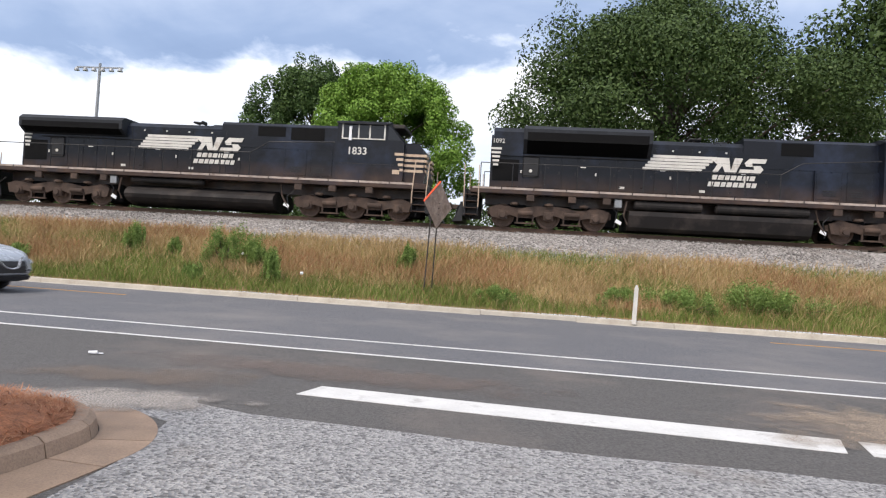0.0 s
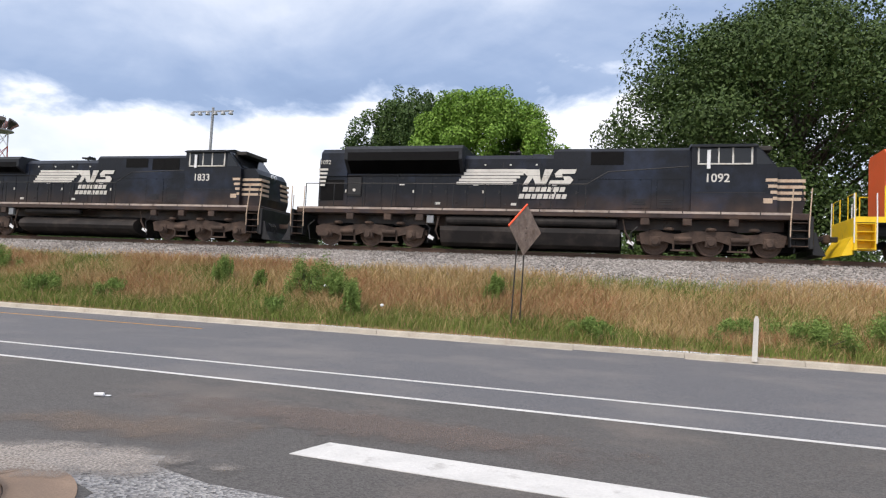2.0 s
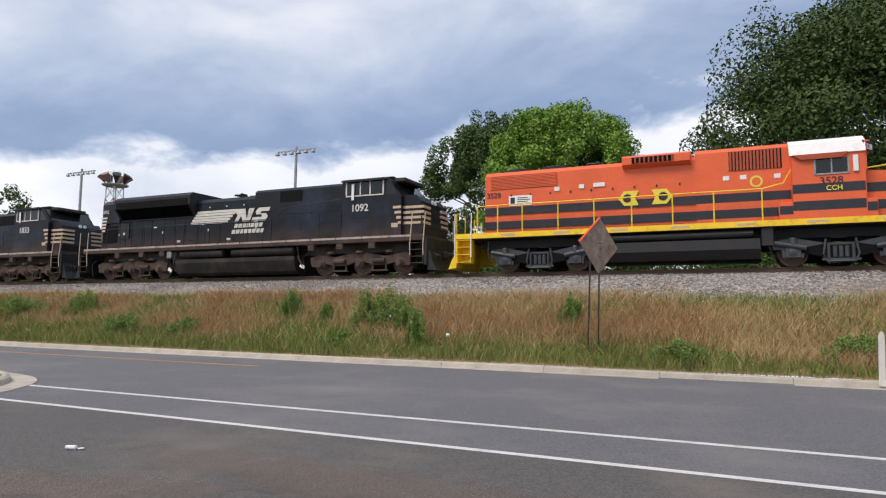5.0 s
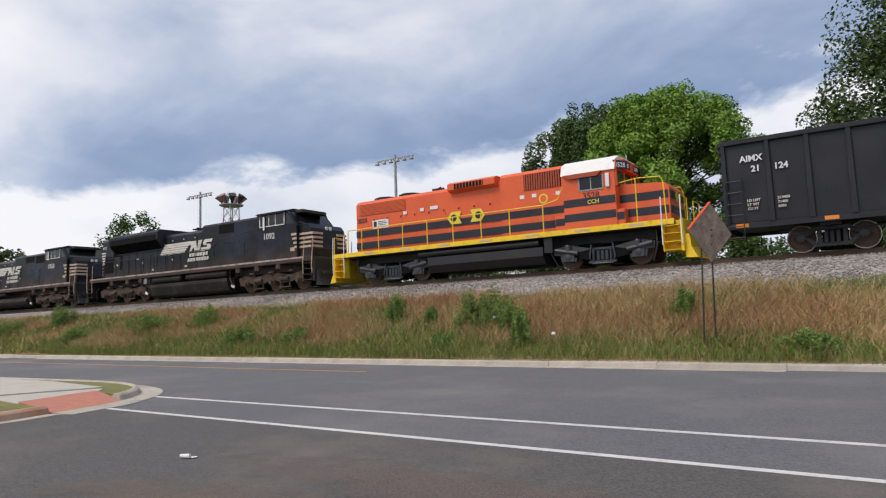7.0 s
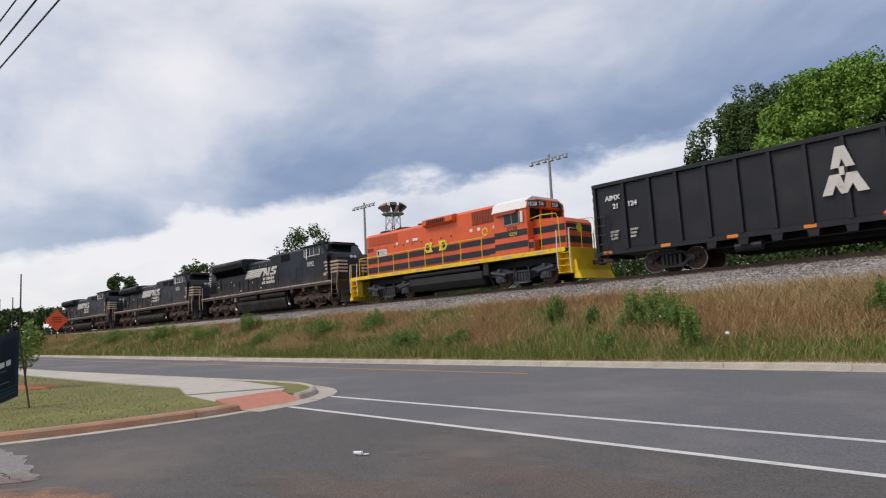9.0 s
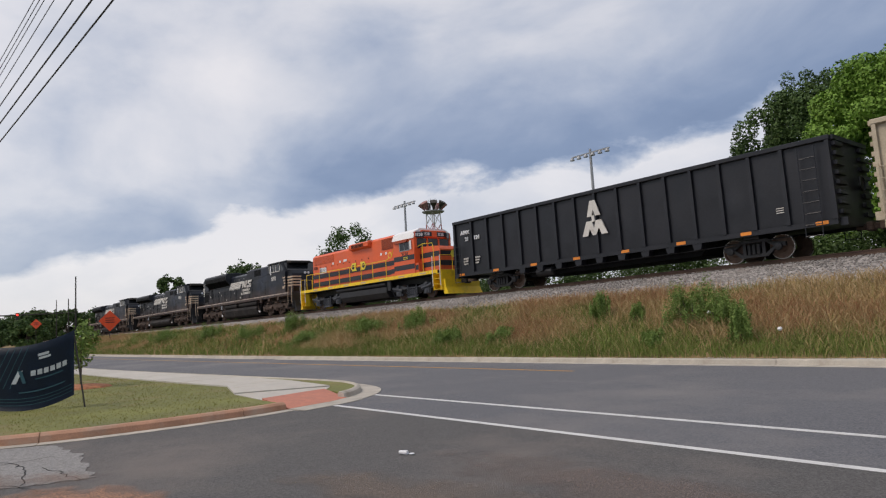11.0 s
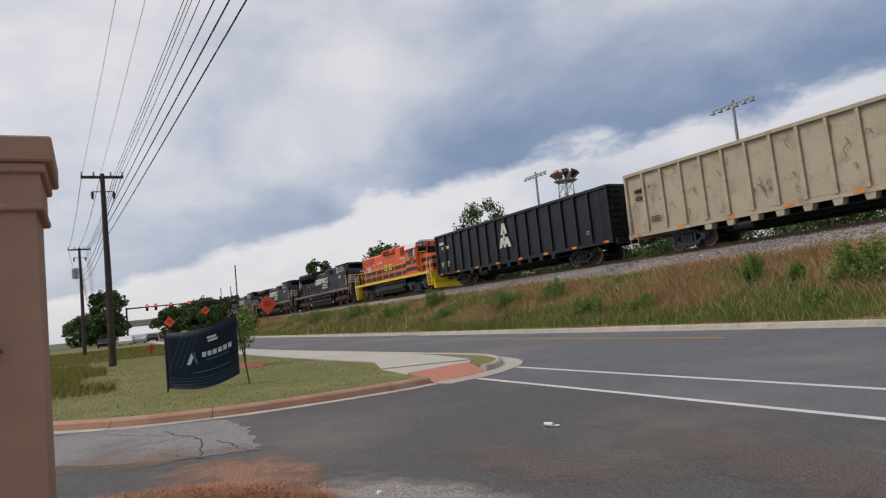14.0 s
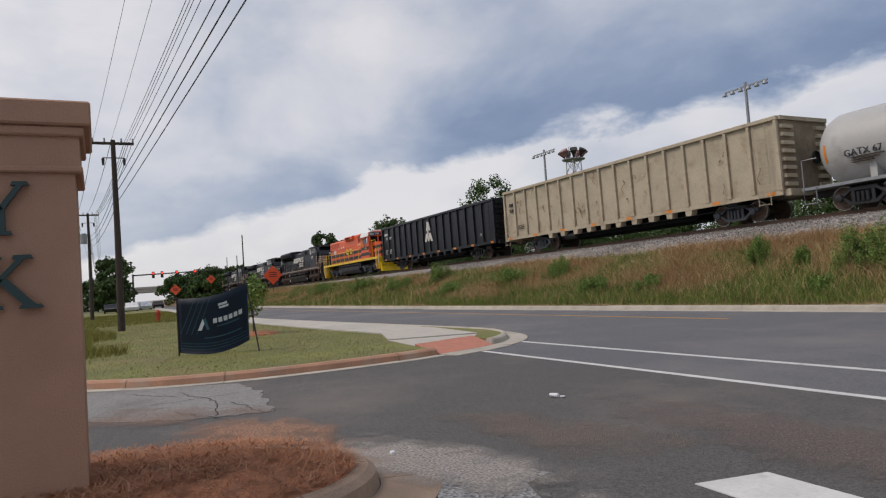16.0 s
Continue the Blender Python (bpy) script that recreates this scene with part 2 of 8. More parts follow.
TURF = mat("turf_blades", (0.25, 0.24, 0.07), 0.9, var=0.25, scale=0.4, spec=0.1, hue=((0.18, 0.19, 0.04), (0.24, 0.235, 0.06), (0.33, 0.27, 0.10)), bump=0)
WEED = mat("weed_leaves", (0.14, 0.22, 0.05), 0.7, var=0.25, spec=0.25, hue=((0.10, 0.17, 0.035), (0.18, 0.275, 0.065), (0.30, 0.40, 0.12)), bump=0)
OAK = mat("oak_leaves", (0.045, 0.08, 0.02), 0.6, spec=0.22, var=0.3, scale=0.4, hue=((0.03, 0.058, 0.016), (0.058, 0.1, 0.026), (0.11, 0.165, 0.05)), bump=0)
MAPLE = mat("maple_leaves", (0.13, 0.24, 0.035), 0.6, spec=0.22, var=0.3, scale=0.4, hue=((0.1, 0.2, 0.028), (0.18, 0.33, 0.045), (0.27, 0.43, 0.08)), bump=0)
DARK_LEAF = mat("dark_leaves", (0.05, 0.095, 0.03), 0.6, spec=0.22, var=0.3, scale=0.4, hue=((0.045, 0.085, 0.025), (0.08, 0.14, 0.038), (0.12, 0.19, 0.055)), bump=0)
BARK = mat("bark", (0.09, 0.07, 0.055), 0.95, var=0.35, scale=3, fine=25, bump=0.8, stretch=(1, 1, 0.25))
# bluish patches paint the sky's sheen into the colour; brown low down is grime
NS_BLACK = mat("weathered_black_paint", (0.006, 0.0075, 0.012), 0.38, spec=0.32, var=0.3, scale=0.9, fine=18, bump=0.05, dirt_or_sheen=(0.026, 0.038, 0.072), dirt_sheen_amount=0.34, dirt_sheen_scale=0.55, low_dirt=(1.5, 2.35, (0.085, 0.05, 0.034), 0.75))
# near black for grilles, also for shade put into openings and the tub
GRILLE_SHADE = mat("dark_grille", (0.0035, 0.0035, 0.004), 0.7, spec=0.15, var=0.3, scale=3, fine=60, bump=0.4)
ROOF_BLACK = mat("sooty_roof", (0.011, 0.013, 0.017), 0.55, spec=0.35, var=0.3, scale=1.2, dirt_or_sheen=(0.03, 0.034, 0.042), dirt_sheen_amount=0.3)
NS_WHITE = mat("dulled_white_paint", (0.62, 0.6, 0.56), 0.6, var=0.1, scale=2, dirt_or_sheen=(0.3, 0.24, 0.19), dirt_sheen_amount=0.18, dirt_sheen_scale=2.5)
TAN_STRIPE = mat("rust_washed_stripe", (0.55, 0.42, 0.31), 0.65, var=0.2, scale=2, dirt_or_sheen=(0.24, 0.13, 0.08), dirt_sheen_amount=0.3, dirt_sheen_scale=2)
SILL = mat("sill_edge_stripe", (0.4, 0.33, 0.29), 0.7, var=0.2, scale=3, dirt_or_sheen=(0.13, 0.085, 0.065), dirt_sheen_amount=0.35, dirt_sheen_scale=2)
TRUCK = mat("dusty_truck_iron", (0.062, 0.041, 0.032), 0.88, var=0.4, scale=2.5, fine=30, bump=0.3, dirt_or_sheen=(0.15, 0.1, 0.075), dirt_sheen_amount=0.3)
TANK_GREY = mat("dusty_tank", (0.016, 0.014, 0.014), 0.7, spec=0.3, var=0.2, scale=1.2, dirt_or_sheen=(0.075, 0.06, 0.053), dirt_sheen_amount=0.35, dirt_sheen_scale=0.9)
WHEEL = mat("wheel_steel", (0.13, 0.085, 0.065), 0.7, metal=0.2, var=0.3, scale=4)
TREAD = mat("polished_tread", (0.42, 0.4, 0.38), 0.3, metal=1.0, var=0.1)
BLACK_IRON = mat("black_iron", (0.01, 0.01, 0.012), 0.55, var=0.3, scale=3, dirt_or_sheen=(0.025, 0.024, 0.025), dirt_sheen_amount=0.25)
GREY_TRUCK = mat("clean_grey_truck", (0.042, 0.047, 0.058), 0.45, var=0.3, scale=3, dirt_or_sheen=(0.045, 0.043, 0.043), dirt_sheen_amount=0.25)
ORANGE = mat("orange_paint", (0.74, 0.12, 0.035), 0.42, var=0.08, scale=0.8, fine=20, bump=0.03, dirt_or_sheen=(0.55, 0.12, 0.06), dirt_sheen_amount=0.15, dirt_sheen_scale=0.7)
ORANGE_DARK = mat("orange_grille", (0.36, 0.06, 0.02), 0.55, var=0.1, scale=3)
STRIPE_BLACK = mat("stripe_black", (0.018, 0.02, 0.028), 0.4, var=0.2, scale=2)
YELLOW = mat("safety_yellow", (0.85, 0.57, 0.02), 0.5, var=0.08, scale=2, dirt_or_sheen=(0.4, 0.25, 0.05), dirt_sheen_amount=0.15, dirt_sheen_scale=3)
LOGO_YELLOW = mat("pale_yellow", (0.75, 0.62, 0.06), 0.5, var=0.05)
ROOF_WHITE = mat("white_roof_paint", (0.78, 0.78, 0.78), 0.5, var=0.06, dirt_or_sheen=(0.5, 0.47, 0.45), dirt_sheen_amount=0.15)
PLACARD = mat("placard_white", (0.75, 0.76, 0.78), 0.5, var=0.05)
GON_BLACK = mat("dull_black_car_paint", (0.0105, 0.0115, 0.016), 0.42, spec=0.45, var=0.25, scale=0.7, fine=14, bump=0.1, dirt_or_sheen=(0.022, 0.023, 0.030), dirt_sheen_amount=0.25, dirt_sheen_scale=0.8)
GON_BEIGE = mat("faded_beige_car_paint", (0.45, 0.385, 0.285), 0.7, var=0.12, scale=0.8, fine=16, bump=0.15, dirt_or_sheen=(0.27, 0.19, 0.12), dirt_sheen_amount=0.25, dirt_sheen_scale=1.3)
SCUFF = mat("rust_scuff", (0.25, 0.13, 0.065), 0.85, var=0.4, scale=5)
BROWN_END = mat("rusty_car_end", (0.24, 0.185, 0.13), 0.85, var=0.35, scale=1.5, dirt_or_sheen=(0.3, 0.24, 0.17), dirt_sheen_amount=0.3)
TANK_WHITE = mat("grimy_white_tank", (0.440, 0.440, 0.431), 0.5, var=0.1, scale=0.8, dirt_or_sheen=(0.238, 0.202, 0.176), dirt_sheen_amount=0.25, dirt_sheen_scale=0.8)
REFLECT = mat("orange_reflector", (0.75, 0.24, 0.03), 0.4, var=0.1)
RUST = mat("rusted_plate", (0.31, 0.235, 0.19), 0.8, metal=0.0, var=0.3, scale=5, fine=50, dirt_or_sheen=(0.11, 0.065, 0.045), dirt_sheen_amount=0.6, dirt_sheen_scale=4)
SIGN_ORANGE = mat("fluorescent_orange", (0.85, 0.1, 0.03), 0.5, var=0.05)
STEEL = mat("galvanised_steel", (0.3, 0.31, 0.32), 0.5, metal=0.6, var=0.15)
DARK_STEEL = mat("dark_steel", (0.05, 0.045, 0.04), 0.7, metal=0.4, var=0.2)
WOOD_POLE = mat("creosoted_pole", (0.055, 0.04, 0.032), 0.9, var=0.35, scale=4, fine=30, bump=0.5, stretch=(1, 1, 0.15))
WIRE = mat("wire", (0.03, 0.03, 0.033), 0.6, var=0.1, bump=0)
KERB_WORN = mat("worn_brown_concrete", (0.33, 0.235, 0.17), 0.92, var=0.22, scale=2.5, fine=60, bump=0.35, dirt_or_sheen=(0.24, 0.17, 0.13), dirt_sheen_amount=0.35, island=0.3)
STUCCO = mat("tan_stucco", (0.42, 0.245, 0.165), 0.95, var=0.07, scale=1.2, fine=90, bump=0.45, dirt_or_sheen=(0.35, 0.2, 0.135), dirt_sheen_amount=0.2, dirt_sheen_scale=0.7)
LETTER = mat("dark_green_letter", (0.012, 0.04, 0.042), 0.4, var=0.1)
NAVY = mat("navy_banner", (0.008, 0.022, 0.045), 0.6, var=0.25, scale=1.5, bump=0.05)
BANNER_LINE = mat("banner_stripe", (0.03, 0.1, 0.13), 0.6, var=0.1)
BANNER_WHITE = mat("banner_print", (0.55, 0.6, 0.62), 0.6, var=0.1)
SILVER = mat("silver_car_paint", (0.47, 0.505, 0.55), 0.24, metal=0.35, var=0.03, scale=1, bump=0)
GLASS_DARK = mat("dark_glass", (0.01, 0.011, 0.013), 0.1, var=0.1, bump=0, spec=0.5)
CAR_GLASS = mat("tinted_car_glass", (0.02, 0.022, 0.025), 0.12, var=0.1, bump=0, spec=0.04)
TYRE = mat("tyre_rubber", (0.016, 0.016, 0.017), 0.85, var=0.2, bump=0.1)
PLASTIC = mat("black_plastic", (0.02, 0.02, 0.022), 0.55, var=0.1)
CHROME = mat("bright_trim", (0.7, 0.7, 0.72), 0.15, metal=1.0, var=0.03, bump=0)
RED_LAMP = mat("red_lens", (0.35, 0.01, 0.012), 0.2, var=0.05, bump=0)
CLEAR_LAMP = mat("clear_lens", (0.65, 0.68, 0.72), 0.1, var=0.1, bump=0)
HYDRANT_RED = mat("hydrant_red", (0.45, 0.05, 0.02), 0.5, var=0.1)
TOWER_RED = mat("tower_red", (0.32, 0.05, 0.035), 0.6, var=0.1)
RAIL = mat("rusty_rail", (0.12, 0.075, 0.055), 0.7, metal=0.4, var=0.25)
TIE = mat("timber_tie", (0.085, 0.068, 0.055), 0.95, var=0.35, scale=3)
LITTER = mat("crushed_paper", (0.75, 0.76, 0.78), 0.7, var=0.1)


def glow(name, color, strength):
    m = bpy.data.materials.new(name)
    m.use_nodes = True
    b = m.node_tree.nodes["Principled BSDF"]
    b.inputs["Base Color"].default_value = (*color, 1)
    b.inputs["Emission Color"].default_value, b.inputs["Emission Strength"].default_value = (*color, 1), strength
    return m


SIGNAL_RED = glow("signal_red", (1.0, 0.05, 0.03), 2.0)


def film(name, color, rx, ry, cut, seed, strength=0.85):
    """A thin ragged film of dust, sand or gravel that lets the surface below show through."""
    m = bpy.data.materials.new(name)
    m.use_nodes = True
    nt = m.node_tree
    L = nt.links.new
    b = nt.nodes["Principled BSDF"]
    tcn, mp = nt.nodes.new("ShaderNodeTexCoord"), nt.nodes.new("ShaderNodeMapping")
    mp.inputs["Scale"].default_value = (1 / rx, 1 / ry, 1)
    L(tcn.outputs["Object"], mp.inputs[0])
    ln = nt.nodes.new("ShaderNodeVectorMath")
    ln.operation = "LENGTH"
    L(mp.outputs[0], ln.inputs[0])
    off = nt.nodes.new("ShaderNodeMapping")
    off.inputs["Location"].default_value = (seed * 3.7, seed * 1.9, 0)
    L(tcn.outputs["Object"], off.inputs[0])
    n1, n2 = nt.nodes.new("ShaderNodeTexNoise"), nt.nodes.new("ShaderNodeTexNoise")
    for n, sc, dt in ((n1, 1.6, 8), (n2, 45, 3)):
        n.inputs["Scale"].default_value, n.inputs["Detail"].default_value, n.inputs["Roughness"].default_value = sc, dt, 0.65
        L(off.outputs[0], n.inputs["Vector"])

    def calc(op, u, v, clamp=False):
        n = nt.nodes.new("ShaderNodeMath")
        n.operation, n.use_clamp = op, clamp
        for k, w in enumerate((u, v)):
            if isinstance(w, (int, float)):
                n.inputs[k].default_value = w
            else:
                L(w, n.inputs[k])
        return n.outputs[0]

    f = calc("SUBTRACT", 1.0, ln.outputs["Value"])
    f = calc("ADD", calc("MULTIPLY", f, 0.9), calc("MULTIPLY", calc("SUBTRACT", n1.outputs[0], 0.5), 1.7))
    f = calc("MULTIPLY", calc("SUBTRACT", f, cut), 2.2, True)
    f = calc("MULTIPLY", f, calc("MULTIPLY", calc("SUBTRACT", n2.outputs[0], 0.18), 2.4, True), True)
    f = calc("MULTIPLY", f, calc("MULTIPLY", calc("SUBTRACT", 1.0, ln.outputs["Value"]), 6.0, True))
    f = calc("MULTIPLY", f, strength)
    g = nt.nodes.new("ShaderNodeMapRange")
    L(n2.outputs[0], g.inputs[0])
    g.inputs[1].default_value, g.inputs[2].default_value, g.inputs[3].default_value, g.inputs[4].default_value = 0.3, 0.7, 0.75, 1.25
    cv = nt.nodes.new("ShaderNodeVectorMath")
    cv.operation = "SCALE"
    cv.inputs[0].default_value = color
    L(g.outputs[0], cv.inputs["Scale"])
    L(cv.outputs[0], b.inputs["Base Color"])
    b.inputs["Roughness"].default_value = 0.95
    tr, mx = nt.nodes.new("ShaderNodeBsdfTransparent"), nt.nodes.new("ShaderNodeMixShader")
    L(f, mx.inputs[0]), L(tr.outputs[0], mx.inputs[1]), L(b.outputs[0], mx.inputs[2])
    L(mx.outputs[0], nt.nodes["Material Output"].inputs[0])
    return m


# ---- mesh helpers ----
def thing(name, label, category, place=(0, 0, 0), group="", turn=0.0):
    ob = new(name)
    ob.empty_display_size = 0.3
    ob.matrix_basis = pose(*place, 0, 0, turn)
    return tagged(ob, label, category, group)


def part(name, bm, material, parent=None, label="", smooth=False, place=None):
    me = bpy.data.meshes.new(name)
    bmesh.ops.recalc_face_normals(bm, faces=bm.faces)
    bm.to_mesh(me)
    bm.free()
    me.materials.append(material)
    if smooth:
        me.polygons.foreach_set("use_smooth", [True] * len(me.polygons))
    ob = new(name, me)
    ob.parent = parent
    if place is not None:
        ob.matrix_basis = place
    return tagged(ob, label)


def again(ob, parent, m, name=None):
    """The same mesh once more as an object of its own."""
    o = new(name or ob.name.split(".")[0], ob.data)
    o.parent, o.matrix_basis = parent, m
    return o


def box(bm, x0, x1, y0, y1, z0, z1, cut=0.0):
    """A block; cut: the width of its bevels."""
    v = [bm.verts.new((x, y, z)) for x in (x0, x1) for y in (y0, y1) for z in (z0, z1)]
    fs = [bm.faces.new([v[i] for i in q]) for q in ((0, 1, 3, 2), (4, 6, 7, 5), (0, 4, 5, 1), (2, 3, 7, 6), (0, 2, 6, 4), (1, 5, 7, 3))]
    if cut:
        bmesh.ops.bevel(bm, geom=list({e for f in fs for e in f.edges}), offset=cut, segments=1, affect="EDGES")
    return bm


def prism(bm, outline, y0, y1):
    """An outline in x and z, drawn out from y0 to y1."""
    a = [bm.verts.new((x, y0, z)) for x, z in outline]
    b = [bm.verts.new((x, y1, z)) for x, z in outline]
    bm.faces.new(a), bm.faces.new(b[::-1])
    for k in range(len(a)):
        j = (k + 1) % len(a)
        bm.faces.new((a[k], b[k], b[j], a[j]))
    return bm


def along(bm, section, x0, x1):
    """A section in y and z, drawn out along x."""
    a = [bm.verts.new((x0, y, z)) for y, z in section]
    b = [bm.verts.new((x1, y, z)) for y, z in section]
    bm.faces.new(a), bm.faces.new(b[::-1])
    for k in range(len(a)):
        j = (k + 1) % len(a)
        bm.faces.new((a[k], b[k], b[j], a[j]))
    return bm


def slab(bm, outline, z0, z1):
    """An outline in x and y between two heights."""
    a = [bm.verts.new((x, y, z0)) for x, y in outline]
    b = [bm.verts.new((x, y, z1)) for x, y in outline]
    bm.faces.new(a), bm.faces.new(b[::-1])
    for k in range(len(a)):
        j = (k + 1) % len(a)
        bm.faces.new((a[k], b[k], b[j], a[j]))
    return bm


def tube(bm, points, radii, seg=8):
    """A round bar through points."""
    points = [Vector(p) for p in points]
    if isinstance(radii, (int, float)):
        radii = [radii] * len(points)
    rings = []
    for k, p in enumerate(points):
        d = (points[min(k + 1, len(points) - 1)] - points[max(k - 1, 0)]).normalized()
        a = d.orthogonal().normalized() if abs(d.z) < 0.95 else Vector((1, 0, 0)).cross(d).normalized()
        if abs(d.z) < 0.95:
            a = d.cross(Vector((0, 0, 1))).normalized()
        b = d.cross(a)
        rings.append([bm.verts.new(p + radii[k] * (math.cos(t) * a + math.sin(t) * b)) for t in np.linspace(0, 2 * math.pi, seg, endpoint=False)])
    for r, s in zip(rings, rings[1:]):
        for k in range(seg):
            j = (k + 1) % seg
            bm.faces.new((r[k], r[j], s[j], s[k]))
    bm.faces.new(rings[0][::-1]), bm.faces.new(rings[-1])
    return bm


def lathe(bm, profile, centre=(0, 0, 0), axis="y", seg=24):
    """A turned body; profile: (distance along the axis, radius)."""
    c = Vector(centre)
    rings = []
    for d, r in profile:
        ring = []
        for t in np.linspace(0, 2 * math.pi, seg, endpoint=False):
            u, w = r * math.cos(t), r * math.sin(t)
            ring.append(bm.verts.new(c + Vector({"x": (d, u, w), "y": (u, d, w), "z": (u, w, d)}[axis])))
        rings.append(ring)
    for r, s in zip(rings, rings[1:]):
        for k in range(seg):
            j = (k + 1) % seg
            bm.faces.new((r[k], r[j], s[j], s[k]))
    bm.faces.new(rings[0][::-1]), bm.faces.new(rings[-1])
    return bm


def bmnew():
    return bmesh.new()


def soup(name, verts, faces, material, parent=None, label="", place=None, kind=""):
    """A mesh of many loose faces, from arrays."""
    me = bpy.data.meshes.new(name)
    n, k = len(faces), faces.shape[1]
    me.vertices.add(len(verts))
    me.vertices.foreach_set("co", np.ascontiguousarray(verts, np.float32).ravel())
    me.loops.add(n * k)
    me.loops.foreach_set("vertex_index", np.ascontiguousarray(faces, np.int32).ravel())
    me.polygons.add(n)
    me.polygons.foreach_set("loop_start", np.arange(0, n * k, k, dtype=np.int32))
    me.update(calc_edges=True)
    me.materials.append(material)
    ob = new(name, me)
    ob.parent = parent
    if place is not None:
        ob.matrix_basis = place
    return tagged(ob, label, kind=kind)


def lettering(name, text, size, parent, m, material, depth=0.004, bold=0.0):
    """Letters of the built-in font as a mesh."""
    cu = bpy.data.curves.new(name, "FONT")
    cu.body, cu.size, cu.extrude, cu.align_x, cu.offset = text, size, depth, "LEFT", bold
    cu.resolution_u = 3
    tmp = bpy.data.objects.new(name, cu)
    me = bpy.data.meshes.new_from_object(tmp)
    bpy.data.objects.remove(tmp)
    bpy.data.curves.remove(cu)
    me.materials.clear()
    me.materials.append(material)
    ob = new(name, me)
    ob.parent, ob.matrix_basis = parent, m
    return ob


# ---- ground ----
TRACK_Y, TRACK_Z, TRACK_B, TRACK_D = 28.59, 3.057, 0.016, 0.007   # track centre at x = 0, rail head height, drift and grade along x


def bank(y):
    """Height of the bank across the railway, where the rails lie at their mean height."""
    return float(np.interp(y, (18.5, 19.7, 21.5, 23.2, 26.3, 26.8, 30.4, 33.0, 36.0, 60.0, 120.0), (0.13, 0.5, 1.2, 1.8, 2.66, 2.75, 2.75, 1.9, 1.9, 2.0, 1.0)))


def bank_at(x, y):
    yy = y - TRACK_B * max(-130.0, min(60.0, x)) * (1.0 if y > 22 else max(0.0, (y - 18.5) / 3.5))
    rise = TRACK_D * max(-130.0, min(60.0, x)) * max(0.0, min(1.0, (y - 18.5) / 6.0))
    fall = max(0.0, min(1.0, (y - 33.0) / 40.0))
    yy -= (kerb_y(x) - 18.32) * max(0.0, min(1.0, (23.0 - y) / 4.0))
    return bank(yy) + rise * (1 - fall)


XS = sorted({-1500, -900, -500, -300, *range(-220, -60, 10), *range(-60, 40, 2), *range(40, 130, 10), 300, 600, 1000, 1500})


def sheet(name, ys, height, material, xs=XS, label="", lumps=0.0):
    bm = bmnew()
    rows = [[bm.verts.new((x, y, height(x, y) + lumps * noise.noise(Vector((x * 0.35, y * 0.6, 0))))) for x in xs] for y in ys]
    for a, b in zip(rows, rows[1:]):
        for k in range(len(xs) - 1):
            bm.faces.new((a[k], a[k + 1], b[k + 1], b[k]))
    ob = part(name, bm, material, smooth=True)
    return tagged(ob, label, name.replace("_", " "), kind="structure")




def kerb_y(x):
    """The far kerb's face, which swings gently outward along the road."""
    return float(np.interp(x, (-1500, -130, -30, -15, -4, 2, 9, 40, 1500), (16.0, 17.6, 17.95, 18.35, 18.68, 18.8, 19.05, 20.0, 40)))


def strip(name, us, y0, y1, height, material, label, lumps=0.0):
    """A sheet between two curved edges."""
    bm = bmnew()
    rows = []
    for u in us:
        row = []
        for x in XS:
            y = y0(x) + (y1(x) - y0(x)) * u
            row.append(bm.verts.new((x, y, height(x, y) + lumps * noise.noise(Vector((x * 0.35, y * 0.6, 0))))))
        rows.append(row)
    for p, q in zip(rows, rows[1:]):
        for k in range(len(XS) - 1):
            bm.faces.new((p[k], p[k + 1], q[k + 1], q[k]))
    return tagged(part(name, bm, material, smooth=True), label, name.replace("_", " "), kind="structure")


sheet("ground", (-1500, -300, -60, -20, -6, 0, 6, 12, 16, 21), lambda x, y: -0.03, FIELD, label="flat open ground of thin grass and soil")
strip("road", (0, 0.25, 0.5, 0.75, 1), lambda x: 8.7, lambda x: kerb_y(x) + 0.05, lambda x, y: 0.0, ASPHALT, "worn blue-grey asphalt road with faint cracks")
strip("embankment", np.linspace(0, 1, 18), lambda x: kerb_y(x) + 0.19, lambda x: 26.3, bank_at, EARTH, "grassy railway bank of dry brown soil", 0.06)
sheet("ballast_bed", (22.6, 23.2, 24.2, 25.3, 26.3, 26.8, 28, 30.4, 31.6, 33), lambda x, y: bank_at(x, y) + (0.06 if 23 < y < 32.8 else -0.1), BALLAST, label="bed of crushed grey granite ballast", lumps=0.05)
sheet("ground", (32.5, 36, 44, 60, 120, 300, 1500), lambda x, y: bank_at(x, min(y, 119)), FIELD, label="rough grass beyond the railway line")

# driveway in front of the sign island
drive = slab(bmnew(), [(-9.8, -40), (60, -40), (60, 9.14), (-9.9, 9.09)], -0.02, 0.003)
tagged(part("driveway", drive, ASPHALT_NEAR), "dark asphalt driveway mouth with dusty wheel tracks", "driveway", kind="structure")
# dusty rim of coarse aggregate over the older surface
edge = [(-2.1, 2.0), (-2.15, 3.3), (-2.4, 4.4), (-3.6, 4.95), (-3.3, 5.2), (-2.62, 5.36), (-2.5, 5.1), (-1.9, 4.9), (-0.55, 4.81), (0.4, 4.7), (1.33, 4.66), (2.4, 4.72), (3.32, 4.66), (9, 4.5), (9, -12), (-2.0, -12)]
tagged(part("gravel_apron", slab(bmnew(), edge, 0.0, 0.009), AGGREGATE), "coarse grey aggregate apron in front of the driveway", "apron", kind="structure")


